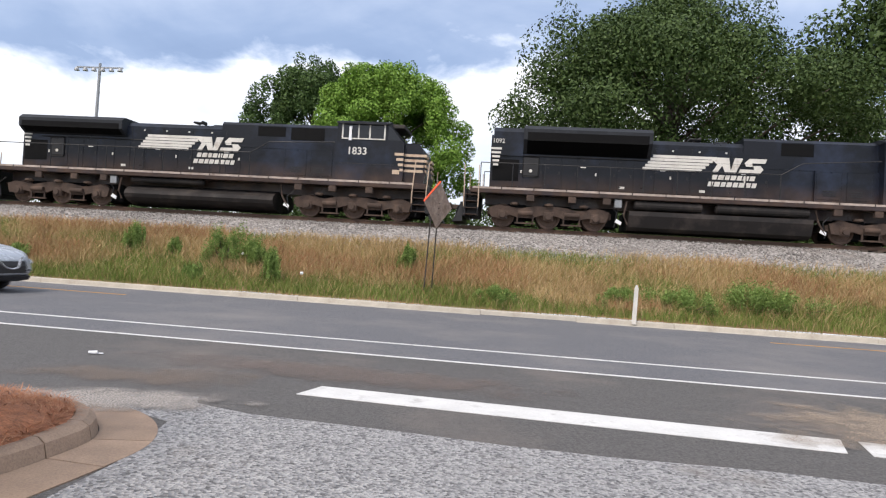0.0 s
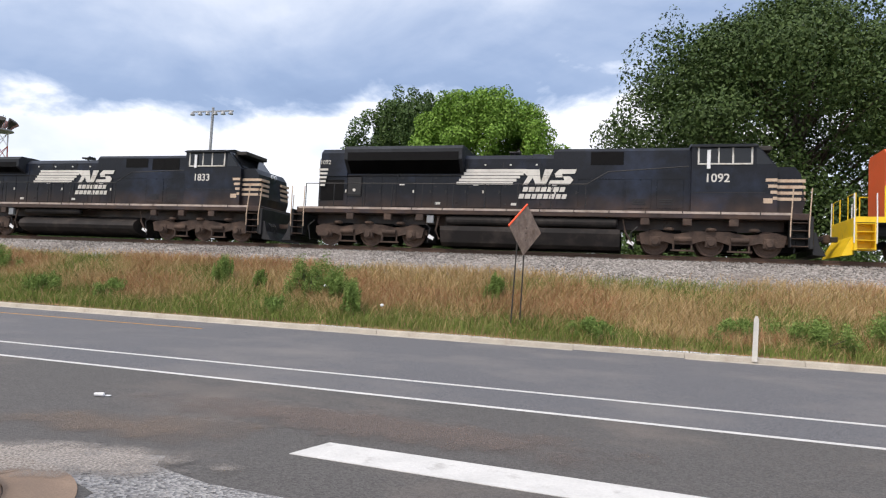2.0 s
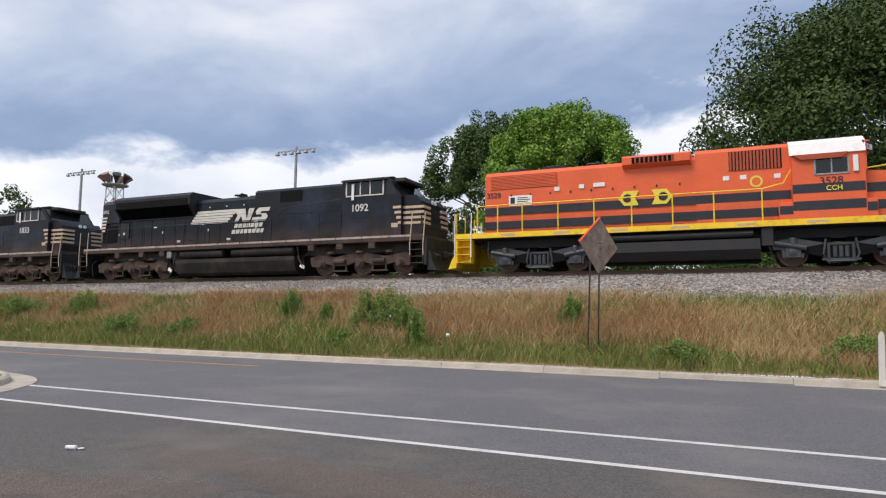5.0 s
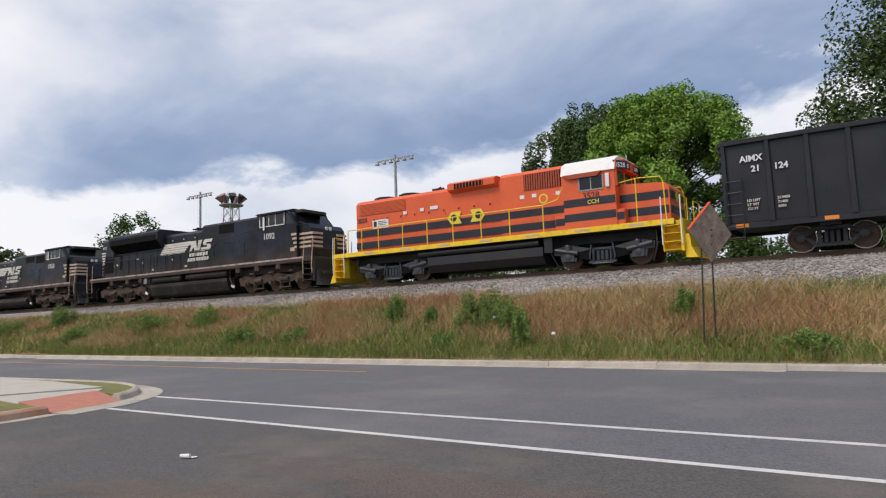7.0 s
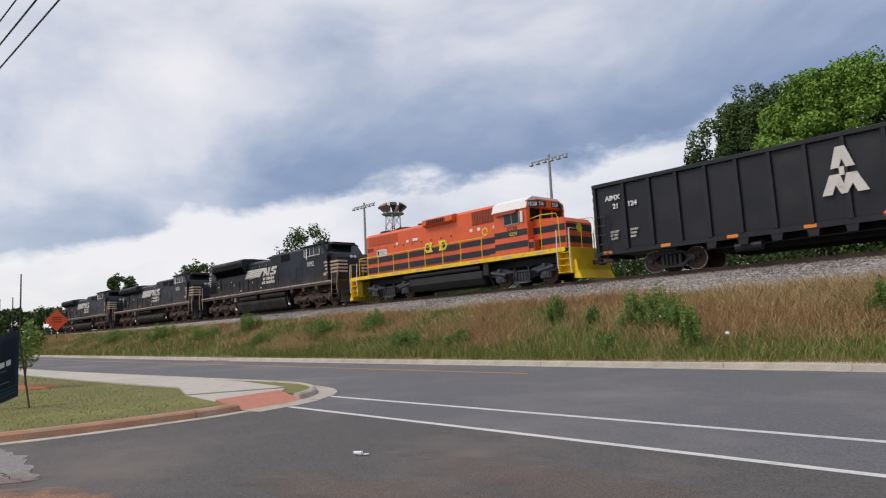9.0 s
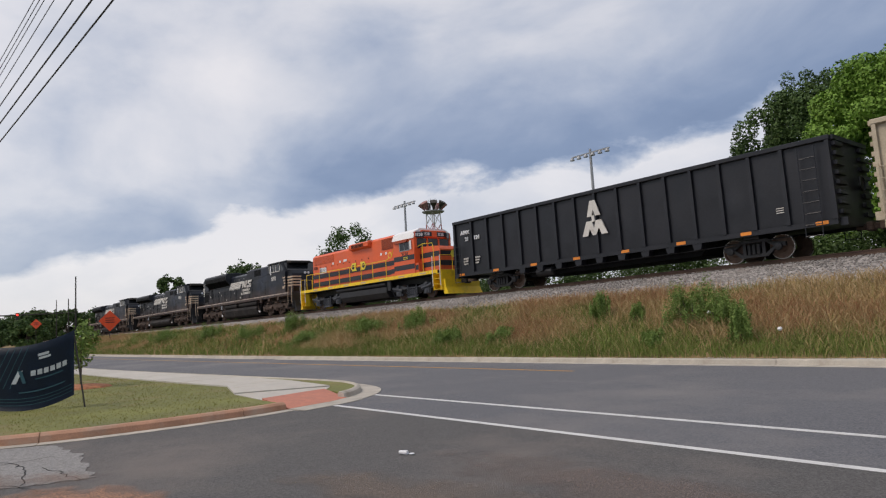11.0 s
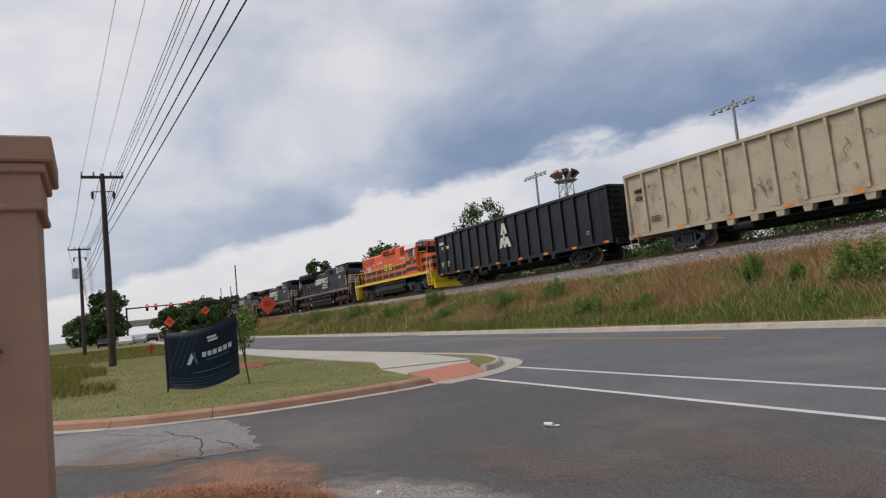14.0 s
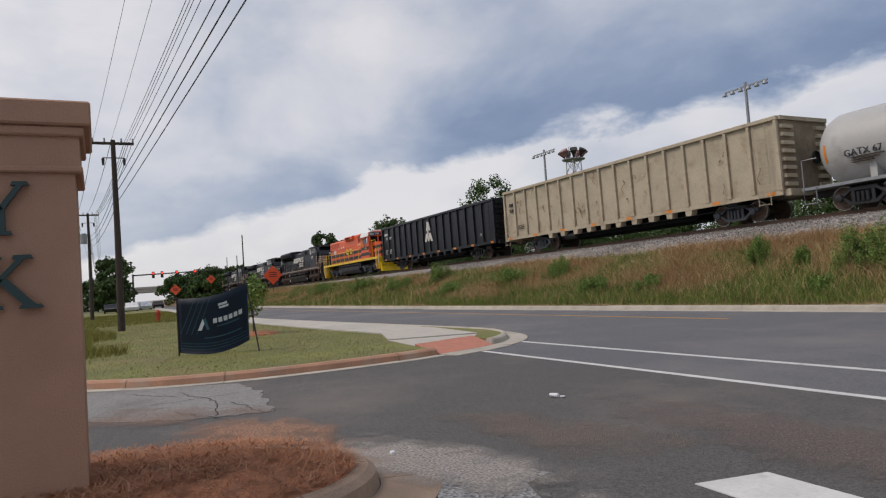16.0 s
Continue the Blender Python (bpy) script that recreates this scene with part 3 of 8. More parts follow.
def dust(name, centre, rx, ry, turn, color, label, cut, seed, strength=0.85, z=0.02):
    bm = bmnew()
    bm.faces.new([bm.verts.new((rx * math.cos(t), ry * math.sin(t), 0)) for t in np.linspace(0, 2 * math.pi, 28, endpoint=False)])
    tagged(part(name, bm, film(name, color, rx, ry, cut, seed, strength), place=pose(*centre, z, 0, 0, turn)), label, "dust", kind="structure")


dust("washed_gravel", (-3.35, 4.85), 1.7, 0.62, 14, (0.33, 0.3, 0.275), "pale washed gravel spread beside the kerb", 0.12, 3, 1.0, 0.024)
dust("red_sand", (-5.6, 4.0), 1.5, 0.8, 25, (0.36, 0.2, 0.13), "thin reddish sand washed over asphalt", 0.2, 5, 0.9, 0.018)
dust("red_sand", (-7.5, 3.2), 2.2, 1.0, 60, (0.3, 0.19, 0.14), "thin reddish sand washed over asphalt", 0.35, 8, 0.6, 0.016)
dust("sandy_dust", (4.6, 6.9), 2.3, 1.6, 20, (0.33, 0.26, 0.2), "pale sandy dust across the stop line", 0.2, 9, 0.8, 0.02)
dust("brown_dust", (-1.6, 7.3), 3.4, 0.9, -4, (0.17, 0.135, 0.12), "faint brown dust along the drive mouth", 0.15, 12, 0.7, 0.017)
dust("brown_dust", (-3.6, 6.1), 2.0, 0.7, 10, (0.2, 0.155, 0.125), "faint brown dust along the drive mouth", 0.2, 14, 0.6, 0.016)
rough_ = random.Random(77)
patch = []
outline_ = [(-11.4, 1.0), (-10.5, 3.1), (-9.75, 4.5), (-8.6, 4.62), (-7.6, 4.5), (-6.75, 4.4), (-7.0, 3.4), (-7.9, 2.4), (-8.4, 0.0), (-11.4, 0.0)]
for p, q in zip(outline_, outline_[1:] + outline_[:1]):
    for k in range(8):
        patch.append((p[0] + (q[0] - p[0]) * k / 8 + rough_.uniform(-0.045, 0.045), p[1] + (q[1] - p[1]) * k / 8 + rough_.uniform(-0.045, 0.045)))
tagged(part("old_asphalt", slab(bmnew(), patch, 0.0, 0.01), OLD_ASPHALT), "bleached old asphalt patch with open cracks", "asphalt", kind="structure")
cr = bmnew()
for x, y, a in ((-10.1, 2.9, 0.4), (-9.5, 3.6, 0.1), (-8.3, 3.9, -0.2), (-7.7, 3.4, 0.5), (-9.6, 1.2, 0.3), (-8.6, 3.2, 1.6), (-7.9, 4.1, 0.05)):
    w = 0.006
    for k in range(11):
        b = a + rough_.uniform(-0.6, 0.6)
        l_ = rough_.uniform(0.08, 0.18)
        x2, y2 = x + l_ * math.cos(b), y + l_ * math.sin(b)
        nx, ny = -math.sin(b) * w, math.cos(b) * w
        cr.faces.new([cr.verts.new(p) for p in ((x - nx, y - ny, 0.0135), (x2 - nx, y2 - ny, 0.0135), (x2 + nx, y2 + ny, 0.0135), (x + nx, y + ny, 0.0135))])
        x, y = x2, y2
tagged(part("cracks", cr, GRILLE_SHADE), "dark open cracks in the old asphalt", "crack", kind="structure")

# painted lines
lines = new("road_markings")
tagged(lines, "white and yellow painted road markings on asphalt", "road marking", kind="structure")


def stripe(x0, y0, x1, y1, w, material, label, z=0.006):
    d = Vector((x1 - x0, y1 - y0)).normalized()
    n = Vector((-d.y, d.x)) * w / 2
    pts = [(x0 - n.x, y0 - n.y), (x1 - n.x, y1 - n.y), (x1 + n.x, y1 + n.y), (x0 + n.x, y0 + n.y)]
    part("line", slab(bmnew(), pts, 0.001, z), material, lines, label)


stripe(-10.85, 10.52, 60, 11.5, 0.11, WHITE_LINE, "solid white lane line")
stripe(-9.98, 9.1, 60, 9.15, 0.11, WHITE_LINE, "solid white edge line")
stripe(-10.2, 16.1, -200, 14.0, 0.11, YELLOW_LINE, "faded yellow line")
stripe(6.5, 16.7, 60, 18.6, 0.11, YELLOW_LINE, "faded yellow line")
part("stop_bar", slab(bmnew(), [(-1.82, 5.9), (3.45, 5.6), (3.62, 6.15), (-1.7, 6.42)], 0.001, 0.009), WHITE_LINE, lines, "broad worn white stop bar")
part("stop_bar", slab(bmnew(), [(3.66, 5.58), (9.0, 5.3), (9.0, 5.86), (3.78, 6.14)], 0.001, 0.009), WHITE_LINE, lines, "broad worn white stop bar")

# ---- kerbs ----
kerb_far = tagged(new("kerb_far"), "long pale concrete kerb in jointed lengths", "kerb", kind="structure")
kb = bmnew()
along(kb, [(0.0, -0.02), (0.0, 0.005), (-0.32, 0.004), (-0.32, -0.02)], 0.004, 2.731)
along(kb, [(0.0, -0.02), (0.025, 0.11), (0.05, 0.13), (0.2, 0.135), (0.2, -0.02)], 0.004, 2.731)
kerb_piece = part("kerb_stone", kb, CONCRETE, kerb_far, place=pose(-3.553, kerb_y(-3.553), 0, 0, 0, math.degrees(math.atan2(kerb_y(-0.82) - kerb_y(-3.553), 2.735))))
for k in range(-48, 14):
    if k:
        x = -3.553 + 2.735 * k
        again(kerb_piece, kerb_far, pose(x, kerb_y(x) + random.uniform(-0.008, 0.008), random.uniform(-0.006, 0.006), 0, 0, math.degrees(math.atan2(kerb_y(x + 2.735) - kerb_y(x), 2.735))))


def swept_kerb(name, line, cuts, width, height, apron, material, apron_material, label, parent=None):
    """A kerb along a line, cut into lengths, with a flat gutter on its left side."""
    top = tagged(new(name), label, "kerb", kind="structure")
    pts = [Vector((*p, 0)) for p in line]
    fine = []
    for k in range(len(pts) - 1):
        p0, p1, p2, p3 = pts[max(k - 1, 0)], pts[k], pts[k + 1], pts[min(k + 2, len(pts) - 1)]
        for s in np.linspace(0, 1, 6, endpoint=False):
            fine.append(0.5 * (2 * p1 + (p2 - p0) * s + (2 * p0 - 5 * p1 + 4 * p2 - p3) * s**2 + (3 * p1 - p0 - 3 * p2 + p3) * s**3))
    fine.append(pts[-1])
    norms = []
    for k in range(len(fine)):
        d = (fine[min(k + 1, len(fine) - 1)] - fine[max(k - 1, 0)]).normalized()
        norms.append(Vector((-d.y, d.x, 0)))
    section = [(0.0, -0.02), (-0.03, height * 0.75), (-0.08, height), (-width + 0.03, height + 0.005), (-width, height - 0.03), (-width, -0.02)]
    gutter = [(apron, -0.02), (apron, 0.012), (0.0, 0.016), (0.0, -0.02)]
    for a, b in zip(cuts, cuts[1:]):
        a, b = a * 6, min(b * 6, len(fine) - 1)
        for nm, sec, mt in (("kerb_stone", section, material), ("gutter", gutter, apron_material)):
            bm = bmnew()
            rings = []
            for k in range(a, b + 1):
                shift = 0.006 if k == a else (-0.006 if k == b else 0)
                d = Vector((norms[k].y, -norms[k].x, 0))
                rings.append([bm.verts.new(fine[k] + norms[k] * o + d * shift + Vector((0, 0, z))) for o, z in sec])
            for r, s in zip(rings, rings[1:]):
                for q in range(len(sec)):
                    w = (q + 1) % len(sec)
                    bm.faces.new((r[q], r[w], s[w], s[q]))
            bm.faces.new(rings[0]), bm.faces.new(rings[-1][::-1])
            part(nm, bm, mt, top)
    return fine


# corner of the lawn: from the side drive round to the street
corner = [(-40, -9.5), (-25, -5.2), (-16, -0.8), (-12.6, 1.35), (-10.9, 2.95), (-10.2, 4.4), (-9.98, 5.8), (-10.0, 7.4), (-10.25, 8.6), (-10.75, 9.8), (-11.5, 10.65), (-12.6, 11.2), (-14.4, 11.35), (-20, 10.95), (-35, 10.2), (-60, 10.6), (-130, 12.5)]
CORNER = swept_kerb("kerb_corner", [(x, y) for x, y in corner][::-1], (0, 2, 3, 4, 5, 6, 7), 0.16, 0.14, 0.42, CONCRETE, CONCRETE, "pale concrete street kerb round the corner")
CORNER2 = swept_kerb("kerb_side", [(x, y) for x, y in corner[:8] + [(-10.17, 8.27)]][::-1], (0, 1, 3, 4, 5, 6, 8), 0.2, 0.14, 0.22, CLAY_CONCRETE, CONCRETE, "clay-stained orange concrete kerb along the lawn")
lawn_line = [(x - 0.1, y - 0.05) for x, y in corner[:8]] + [(-10.3, 8.28), (-11.3, 8.3), (-11.76, 9.92), (-10.9, 9.9)] + [(x - 0.1, y - 0.05) for x, y in corner[10:]]
tagged(part("lawn", slab(bmnew(), lawn_line + [(-130, -60), (-60, -60)], -0.02, 0.11), LAWN), "mown lawn on reddish soil, thin and patchy", "lawn", kind="structure")
# pavement and its ramp
pave = tagged(new("pavement"), "pale concrete footpath in jointed slabs", "footpath", kind="structure")
walk_line = [(-11.31, 8.3), (-13.2, 8.5), (-15.4, 9.2), (-18.4, 9.0), (-25, 8.75), (-33, 8.55), (-45, 8.8), (-60, 9.1), (-90, 9.9), (-130, 10.9)]
walk_far = [(-11.77, 9.92), (-12.4, 10.4), (-15.2, 10.75), (-18.4, 10.7), (-25, 10.35), (-33, 9.95), (-45, 10.1), (-60, 10.3), (-90, 11.2), (-130, 12.2)]
for k in range(len(walk_line) - 1):
    pa, pb, pc, pd = walk_line[k], walk_line[k + 1], walk_far[k + 1], walk_far[k]
    n = max(1, round(math.dist(pa, pb) / 2.4))
    for q in range(n):
        def at(u, v):
            lo = Vector(pa).lerp(Vector(pb), u)
            return tuple(lo.lerp(Vector(pd).lerp(Vector(pc), u), v))
        s0, s1 = q / n + 0.004, (q + 1) / n - 0.004
        part("paving_slab", slab(bmnew(), [at(s0, 0), at(s1, 0), at(s1, 1), at(s0, 1)], 0.05, 0.145 if k else 0.12), PAVING, pave)
ramp_out = [(-10.72, 9.82), (-10.45, 9.3), (-10.26, 8.6), (-10.18, 8.3)]
ramp_in = [(-11.75, 9.9), (-11.6, 9.3), (-11.4, 8.7), (-11.3, 8.3)]


def ramp_strip(name, side_a, side_b, za, zb, material, label):
    bm = bmnew()
    lo_a, lo_b = [bm.verts.new((*p, -0.02)) for p in side_a], [bm.verts.new((*p, -0.02)) for p in side_b]
    hi_a, hi_b = [bm.verts.new((*p, za)) for p in side_a], [bm.verts.new((*p, zb)) for p in side_b]
    n = len(side_a) - 1
    for k in range(n):
        bm.faces.new((hi_a[k], hi_a[k + 1], hi_b[k + 1], hi_b[k]))
        bm.faces.new((lo_a[k], lo_a[k + 1], hi_a[k + 1], hi_a[k])), bm.faces.new((lo_b[k], lo_b[k + 1], hi_b[k + 1], hi_b[k]))
    bm.faces.new((lo_a[0], hi_a[0], hi_b[0], lo_b[0])), bm.faces.new((lo_a[n], hi_a[n], hi_b[n], lo_b[n]))
    part(name, bm, material, pave, label)


ramp_strip("tactile_panel", ramp_out, ramp_in, 0.025, 0.152, TACTILE, "red tactile ramp panel")
ramp_strip("ramp_gutter", [(x + 0.44, y + 0.12) for x, y in ramp_out], ramp_out, 0.013, 0.022, CONCRETE, "pale concrete gutter at the foot of the ramp")
# sign island: kerb, gutter, straw bed
island = [(-2.75, -8), (-2.75, -3), (-2.72, 0), (-2.66, 2.2), (-2.58, 3.2), (-2.6, 3.7), (-2.85, 4.12), (-3.25, 4.35), (-3.75, 4.32), (-4.2, 4.02), (-4.5, 3.4), (-4.65, 1.8), (-4.7, -1), (-4.75, -8)]
swept_kerb("kerb_island", island[::-1], (0, 2, 3, 4, 6, 8, 9, 11, 12, 13), 0.2, 0.15, 0.42, KERB_WORN, KERB_WORN, "rounded worn concrete kerb of the sign island")
inner = [(x - 0.12 if x > -3.5 else x + 0.1, y - 0.1) for x, y in island]
bed = bmnew()
rim = [bed.verts.new((x, y, 0.15)) for x, y in inner]
mid = [bed.verts.new((-3.6 + (x + 3.6) * 0.72, (y - 2) * 0.82 + 1.75, 0.27)) for x, y in inner]
for k in range(len(rim) - 1):
    bed.faces.new((rim[k], rim[k + 1], mid[k + 1], mid[k]))
bed.faces.new(mid)
tagged(part("straw_bed", bed, MULCH, smooth=True), "reddish-brown pine straw bed", "mulch", kind="structure")

# ---- rails and ties ----
track = tagged(new("railway_track"), "rusty rails on timber ties in ballast", "railway track", kind="structure")
TURN = math.degrees(math.atan(TRACK_B))
TILT = -math.degrees(math.atan(TRACK_D))


def on_track(s, y=0.0, z=0.0):
    """A pose on the track, s metres along it from x = 0, rail head at z = 0."""
    return Matrix.Translation((s, TRACK_Y + TRACK_B * s, TRACK_Z + TRACK_D * s)) @ pose(0, 0, 0, 0, TILT, TURN) @ Matrix.Translation((0, y, z))


for side in (-0.7525, 0.7525):
    r = along(bmnew(), [(-0.075, -0.17), (0.075, -0.17), (0.075, -0.15), (0.012, -0.13), (0.012, -0.04), (0.036, -0.035), (0.036, 0.0), (-0.036, 0.0), (-0.036, -0.035), (-0.012, -0.04), (-0.012, -0.13), (-0.075, -0.15)], -170, 90)
    part("rail", r, RAIL, track, place=on_track(0, side))
tie = part("tie", box(bmnew(), -0.11, 0.11, -1.3, 1.3, -0.33, -0.172), TIE, track, place=on_track(0))
for k in range(-150, 60):
    if k:
        again(tie, track, on_track(k * 0.56 + random.uniform(-0.03, 0.03)))


# ---- trains ----
def wheelset(parent, x, r, material, tread=True, label=""):
    """Two wheels on an axle, as one part that turns about its own axle."""
    bm = bmnew()
    for s in (-1, 1):
        y = 0.7525 * s
        lathe(bm, [(y - 0.065, r * 0.3), (y - 0.065, r * 0.96), (y - 0.03 * s, r), (y + 0.065, r * 0.98), (y + 0.065, r * 0.86), (y + 0.02 * s + 0.03, r * 0.8), (y + 0.03, r * 0.45), (y + 0.065, r * 0.35), (y + 0.065, r * 0.2)] if s > 0 else
              [(y - 0.065, r * 0.2), (y - 0.065, r * 0.35), (y - 0.03, r * 0.45), (y - 0.03, r * 0.8), (y - 0.065, r * 0.86), (y - 0.065, r * 0.98), (y + 0.03, r), (y + 0.065, r * 0.96), (y + 0.065, r * 0.3)], seg=28)
        for k in range(4):
            a = k * math.pi / 2 + 0.4
            box(bm, r * 0.6 * math.cos(a) - 0.03, r * 0.6 * math.cos(a) + 0.03, y + s * 0.02 - 0.02, y + s * 0.045 + 0.02, r * 0.6 * math.sin(a) - 0.03, r * 0.6 * math.sin(a) + 0.03)
    lathe(bm, [(-0.75, 0.09), (0.75, 0.09)], seg=10)
    ob = part("wheelset", bm, material, parent, label, place=pose(x, 0, r))
    rim = bmnew()
    for s in (-1, 1):
        y = 0.7525 * s
        hoops = [[rim.verts.new((q * math.cos(t), d, q * math.sin(t))) for t in np.linspace(0, 2 * math.pi, 28, endpoint=False)] for d, q in ((y - 0.06 * s, r * 1.004), (y + 0.06 * s, r * 1.004), (y + 0.069 * s, r * 0.99), (y + 0.069 * s, r * 0.955))]
        for h0, h1 in zip(hoops, hoops[1:]):
            for k in range(28):
                rim.faces.new((h0[k], h0[(k + 1) % 28], h1[(k + 1) % 28], h1[k]))
    if tread:
        part("tread", rim, TREAD, ob, "bright worn wheel rim")
    WHEELS.append((ob, x, r))
    return ob


WHEELS, ROLLING = [], []


def six_wheel_truck(parent, centre, base, r, material):
    """A three-axle locomotive truck."""
    tr = part("truck", truck_frame(base, r), material, parent, "dusty cast truck frame", place=pose(centre, 0, 0))
    # near-black boxes added where motors sit, to block light between the wheels
    for k in (-1, 0, 1):
        part("traction_motor", box(bmnew(), k * base - 0.62 + 0.35, k * base + 0.62 + 0.35, -0.66, 0.66, 0.2, r + 0.5, 0.05), GRILLE_SHADE, tr)
    for k in (-1, 0, 1):
        wheelset(tr, k * base, r, WHEEL, False)
        for s in (-1, 1):
            bm = bmnew()
            lathe(bm, [(1.13 * s, 0.19), (1.2 * s, 0.19), (1.22 * s, 0.13), (1.3 * s, 0.12), (1.3 * s, 0.05)], (k * base, 0, r), seg=16)
            box(bm, k * base - 0.2, k * base + 0.2, min(1.0 * s, 1.16 * s), max(1.0 * s, 1.16 * s), r - 0.17, r + 0.2, 0.02)
            part("journal_box", bm, material, tr)
    for k in (-0.5, 0.5):
        for s in (-1, 1):
            bm = bmnew()
            tube(bm, [(k * base - 0.3, 1.2 * s, r + 0.1), (k * base + 0.3, 1.2 * s, r + 0.1)], 0.1, 10)
            box(bm, k * base - 0.42, k * base + 0.42, min(1.08 * s, 1.2 * s), max(1.08 * s, 1.2 * s), 0.16, 0.22)
            for q in (-0.32, 0.32):
                box(bm, k * base + q - 0.03, k * base + q + 0.03, min(1.1 * s, 1.16 * s), max(1.1 * s, 1.16 * s), 0.2, 0.55)
            part("brake_cylinder", bm, material, tr)
    for s in (-1, 1):
        for k in (-0.75, 0.0, 0.75):
            part("rubber_spring", lathe(bmnew(), [(r + 0.42, 0.11), (r + 0.45, 0.19), (r + 0.52, 0.19), (r + 0.55, 0.1)], (k * base, 1.12 * s, 0), "z", 12), material, tr)
        for q in (-1, 1):
            part("brake_hose", tube(bmnew(), [(q * base * 1.32, 1.2 * s, r + 0.55), (q * base * 1.45, 1.28 * s, r + 0.3), (q * base * 1.4, 1.26 * s, 0.2)], 0.025, 6), BLACK_IRON, tr)
    return tr


def truck_frame(base, r):
    bm = bmnew()
    b = base
    out = [(-1.3 * b, r + 0.3), (-1.25 * b, r - 0.1), (-1.12 * b, r - 0.12), (-0.85 * b, r + 0.02), (-0.65 * b, r - 0.08), (-0.35 * b, r - 0.08), (-0.15 * b, r + 0.05), (0.15 * b, r + 0.05), (0.35 * b, r - 0.08), (0.65 * b, r - 0.08), (0.85 * b, r + 0.02), (1.12 * b, r - 0.12), (1.25 * b, r - 0.1), (1.3 * b, r + 0.3), (1.1 * b, r + 0.42), (0.62 * b, r + 0.3), (0.3 * b, r + 0.42), (-0.3 * b, r + 0.42), (-0.62 * b, r + 0.3), (-1.1 * b, r + 0.42)]
    prism(bm, out, -1.14, -0.98)
    prism(bm, out, 0.98, 1.14)
    for x in (-1.28 * b, -0.5 * b, 0.5 * b, 1.28 * b):
        box(bm, x - 0.12, x + 0.12, -0.98, 0.98, r + 0.02, r + 0.26)
    return bm


def rail_bar(parent, xs, y, z0, z1, material, r=0.02, label="", name="handrail"):
    """A handrail: posts and a top bar, each side of the walkway."""
    bm = bmnew()
    tube(bm, [(xs[0], y, z1), (xs[-1], y, z1)], r, 6)
    top = part(name, bm, material, parent, label)
    post = part("post", tube(bmnew(), [(0, 0, z0), (0, 0, z1)], r, 6), material, top, place=pose(xs[0], y, 0))
    for x in xs[1:]:
        again(post, top, pose(x, y, 0))
    return top


def steps(parent, x, width, y0, zs, material, label, frame_material=None):
    """End steps with side plates."""
    s = part("steps", box(bmnew(), x - width / 2 - 0.03, x - width / 2, min(y0, y0 * 0.72), max(y0, y0 * 0.72), zs[0] - 0.05, 1.5), material, parent, label)
    part("side_plate", box(bmnew(), x + width / 2, x + width / 2 + 0.03, min(y0, y0 * 0.72), max(y0, y0 * 0.72), zs[0] - 0.05, 1.5), material, s)
    for z in zs:
        part("tread", box(bmnew(), x - width / 2, x + width / 2, min(y0, y0 * 0.74), max(y0, y0 * 0.74), z - 0.025, z, 0.006), frame_material or material, s)
    part("back_plate", box(bmnew(), x - width / 2, x + width / 2, min(y0 * 0.72, y0 * 0.7), max(y0 * 0.72, y0 * 0.7), zs[0] - 0.05, 1.5), material, s)
    return s


def bars(parent, rows, y, material, label, name="lettering_bar", slant=0.0):
    """Flat painted bars on a side: rows of x0, x1, z0, z1."""
    for x0, x1, z0, z1 in rows:
        k = slant * (z1 - z0)
        part(name, prism(bmnew(), [(x0, z0), (x1, z0), (x1 + k, z1), (x0 + k, z1)], min(y, y + 0.008 * (1 if y > 0 else -1)), max(y, y + 0.008 * (1 if y > 0 else -1))), material, parent, label)


def coupler(parent, x, sign, material):
    bm = bmnew()
    box(bm, min(x, x + 0.75 * sign), max(x, x + 0.75 * sign), -0.09, 0.09, 0.72, 0.92, 0.02)
    box(bm, min(x - 0.22 * sign, x), max(x - 0.22 * sign, x) + 0.0, -0.2, 0.2, 0.66, 0.98, 0.04)
    part("coupler", bm, material, parent, "rusty knuckle coupler")


def hood(bm, x0, x1, w, z0, z1, cham=0.18):
    along(bm, [(-w, z0), (-w, z1 - cham), (-w + cham, z1), (w - cham, z1), (w, z1 - cham), (w, z0)], x0, x1)
    return bm


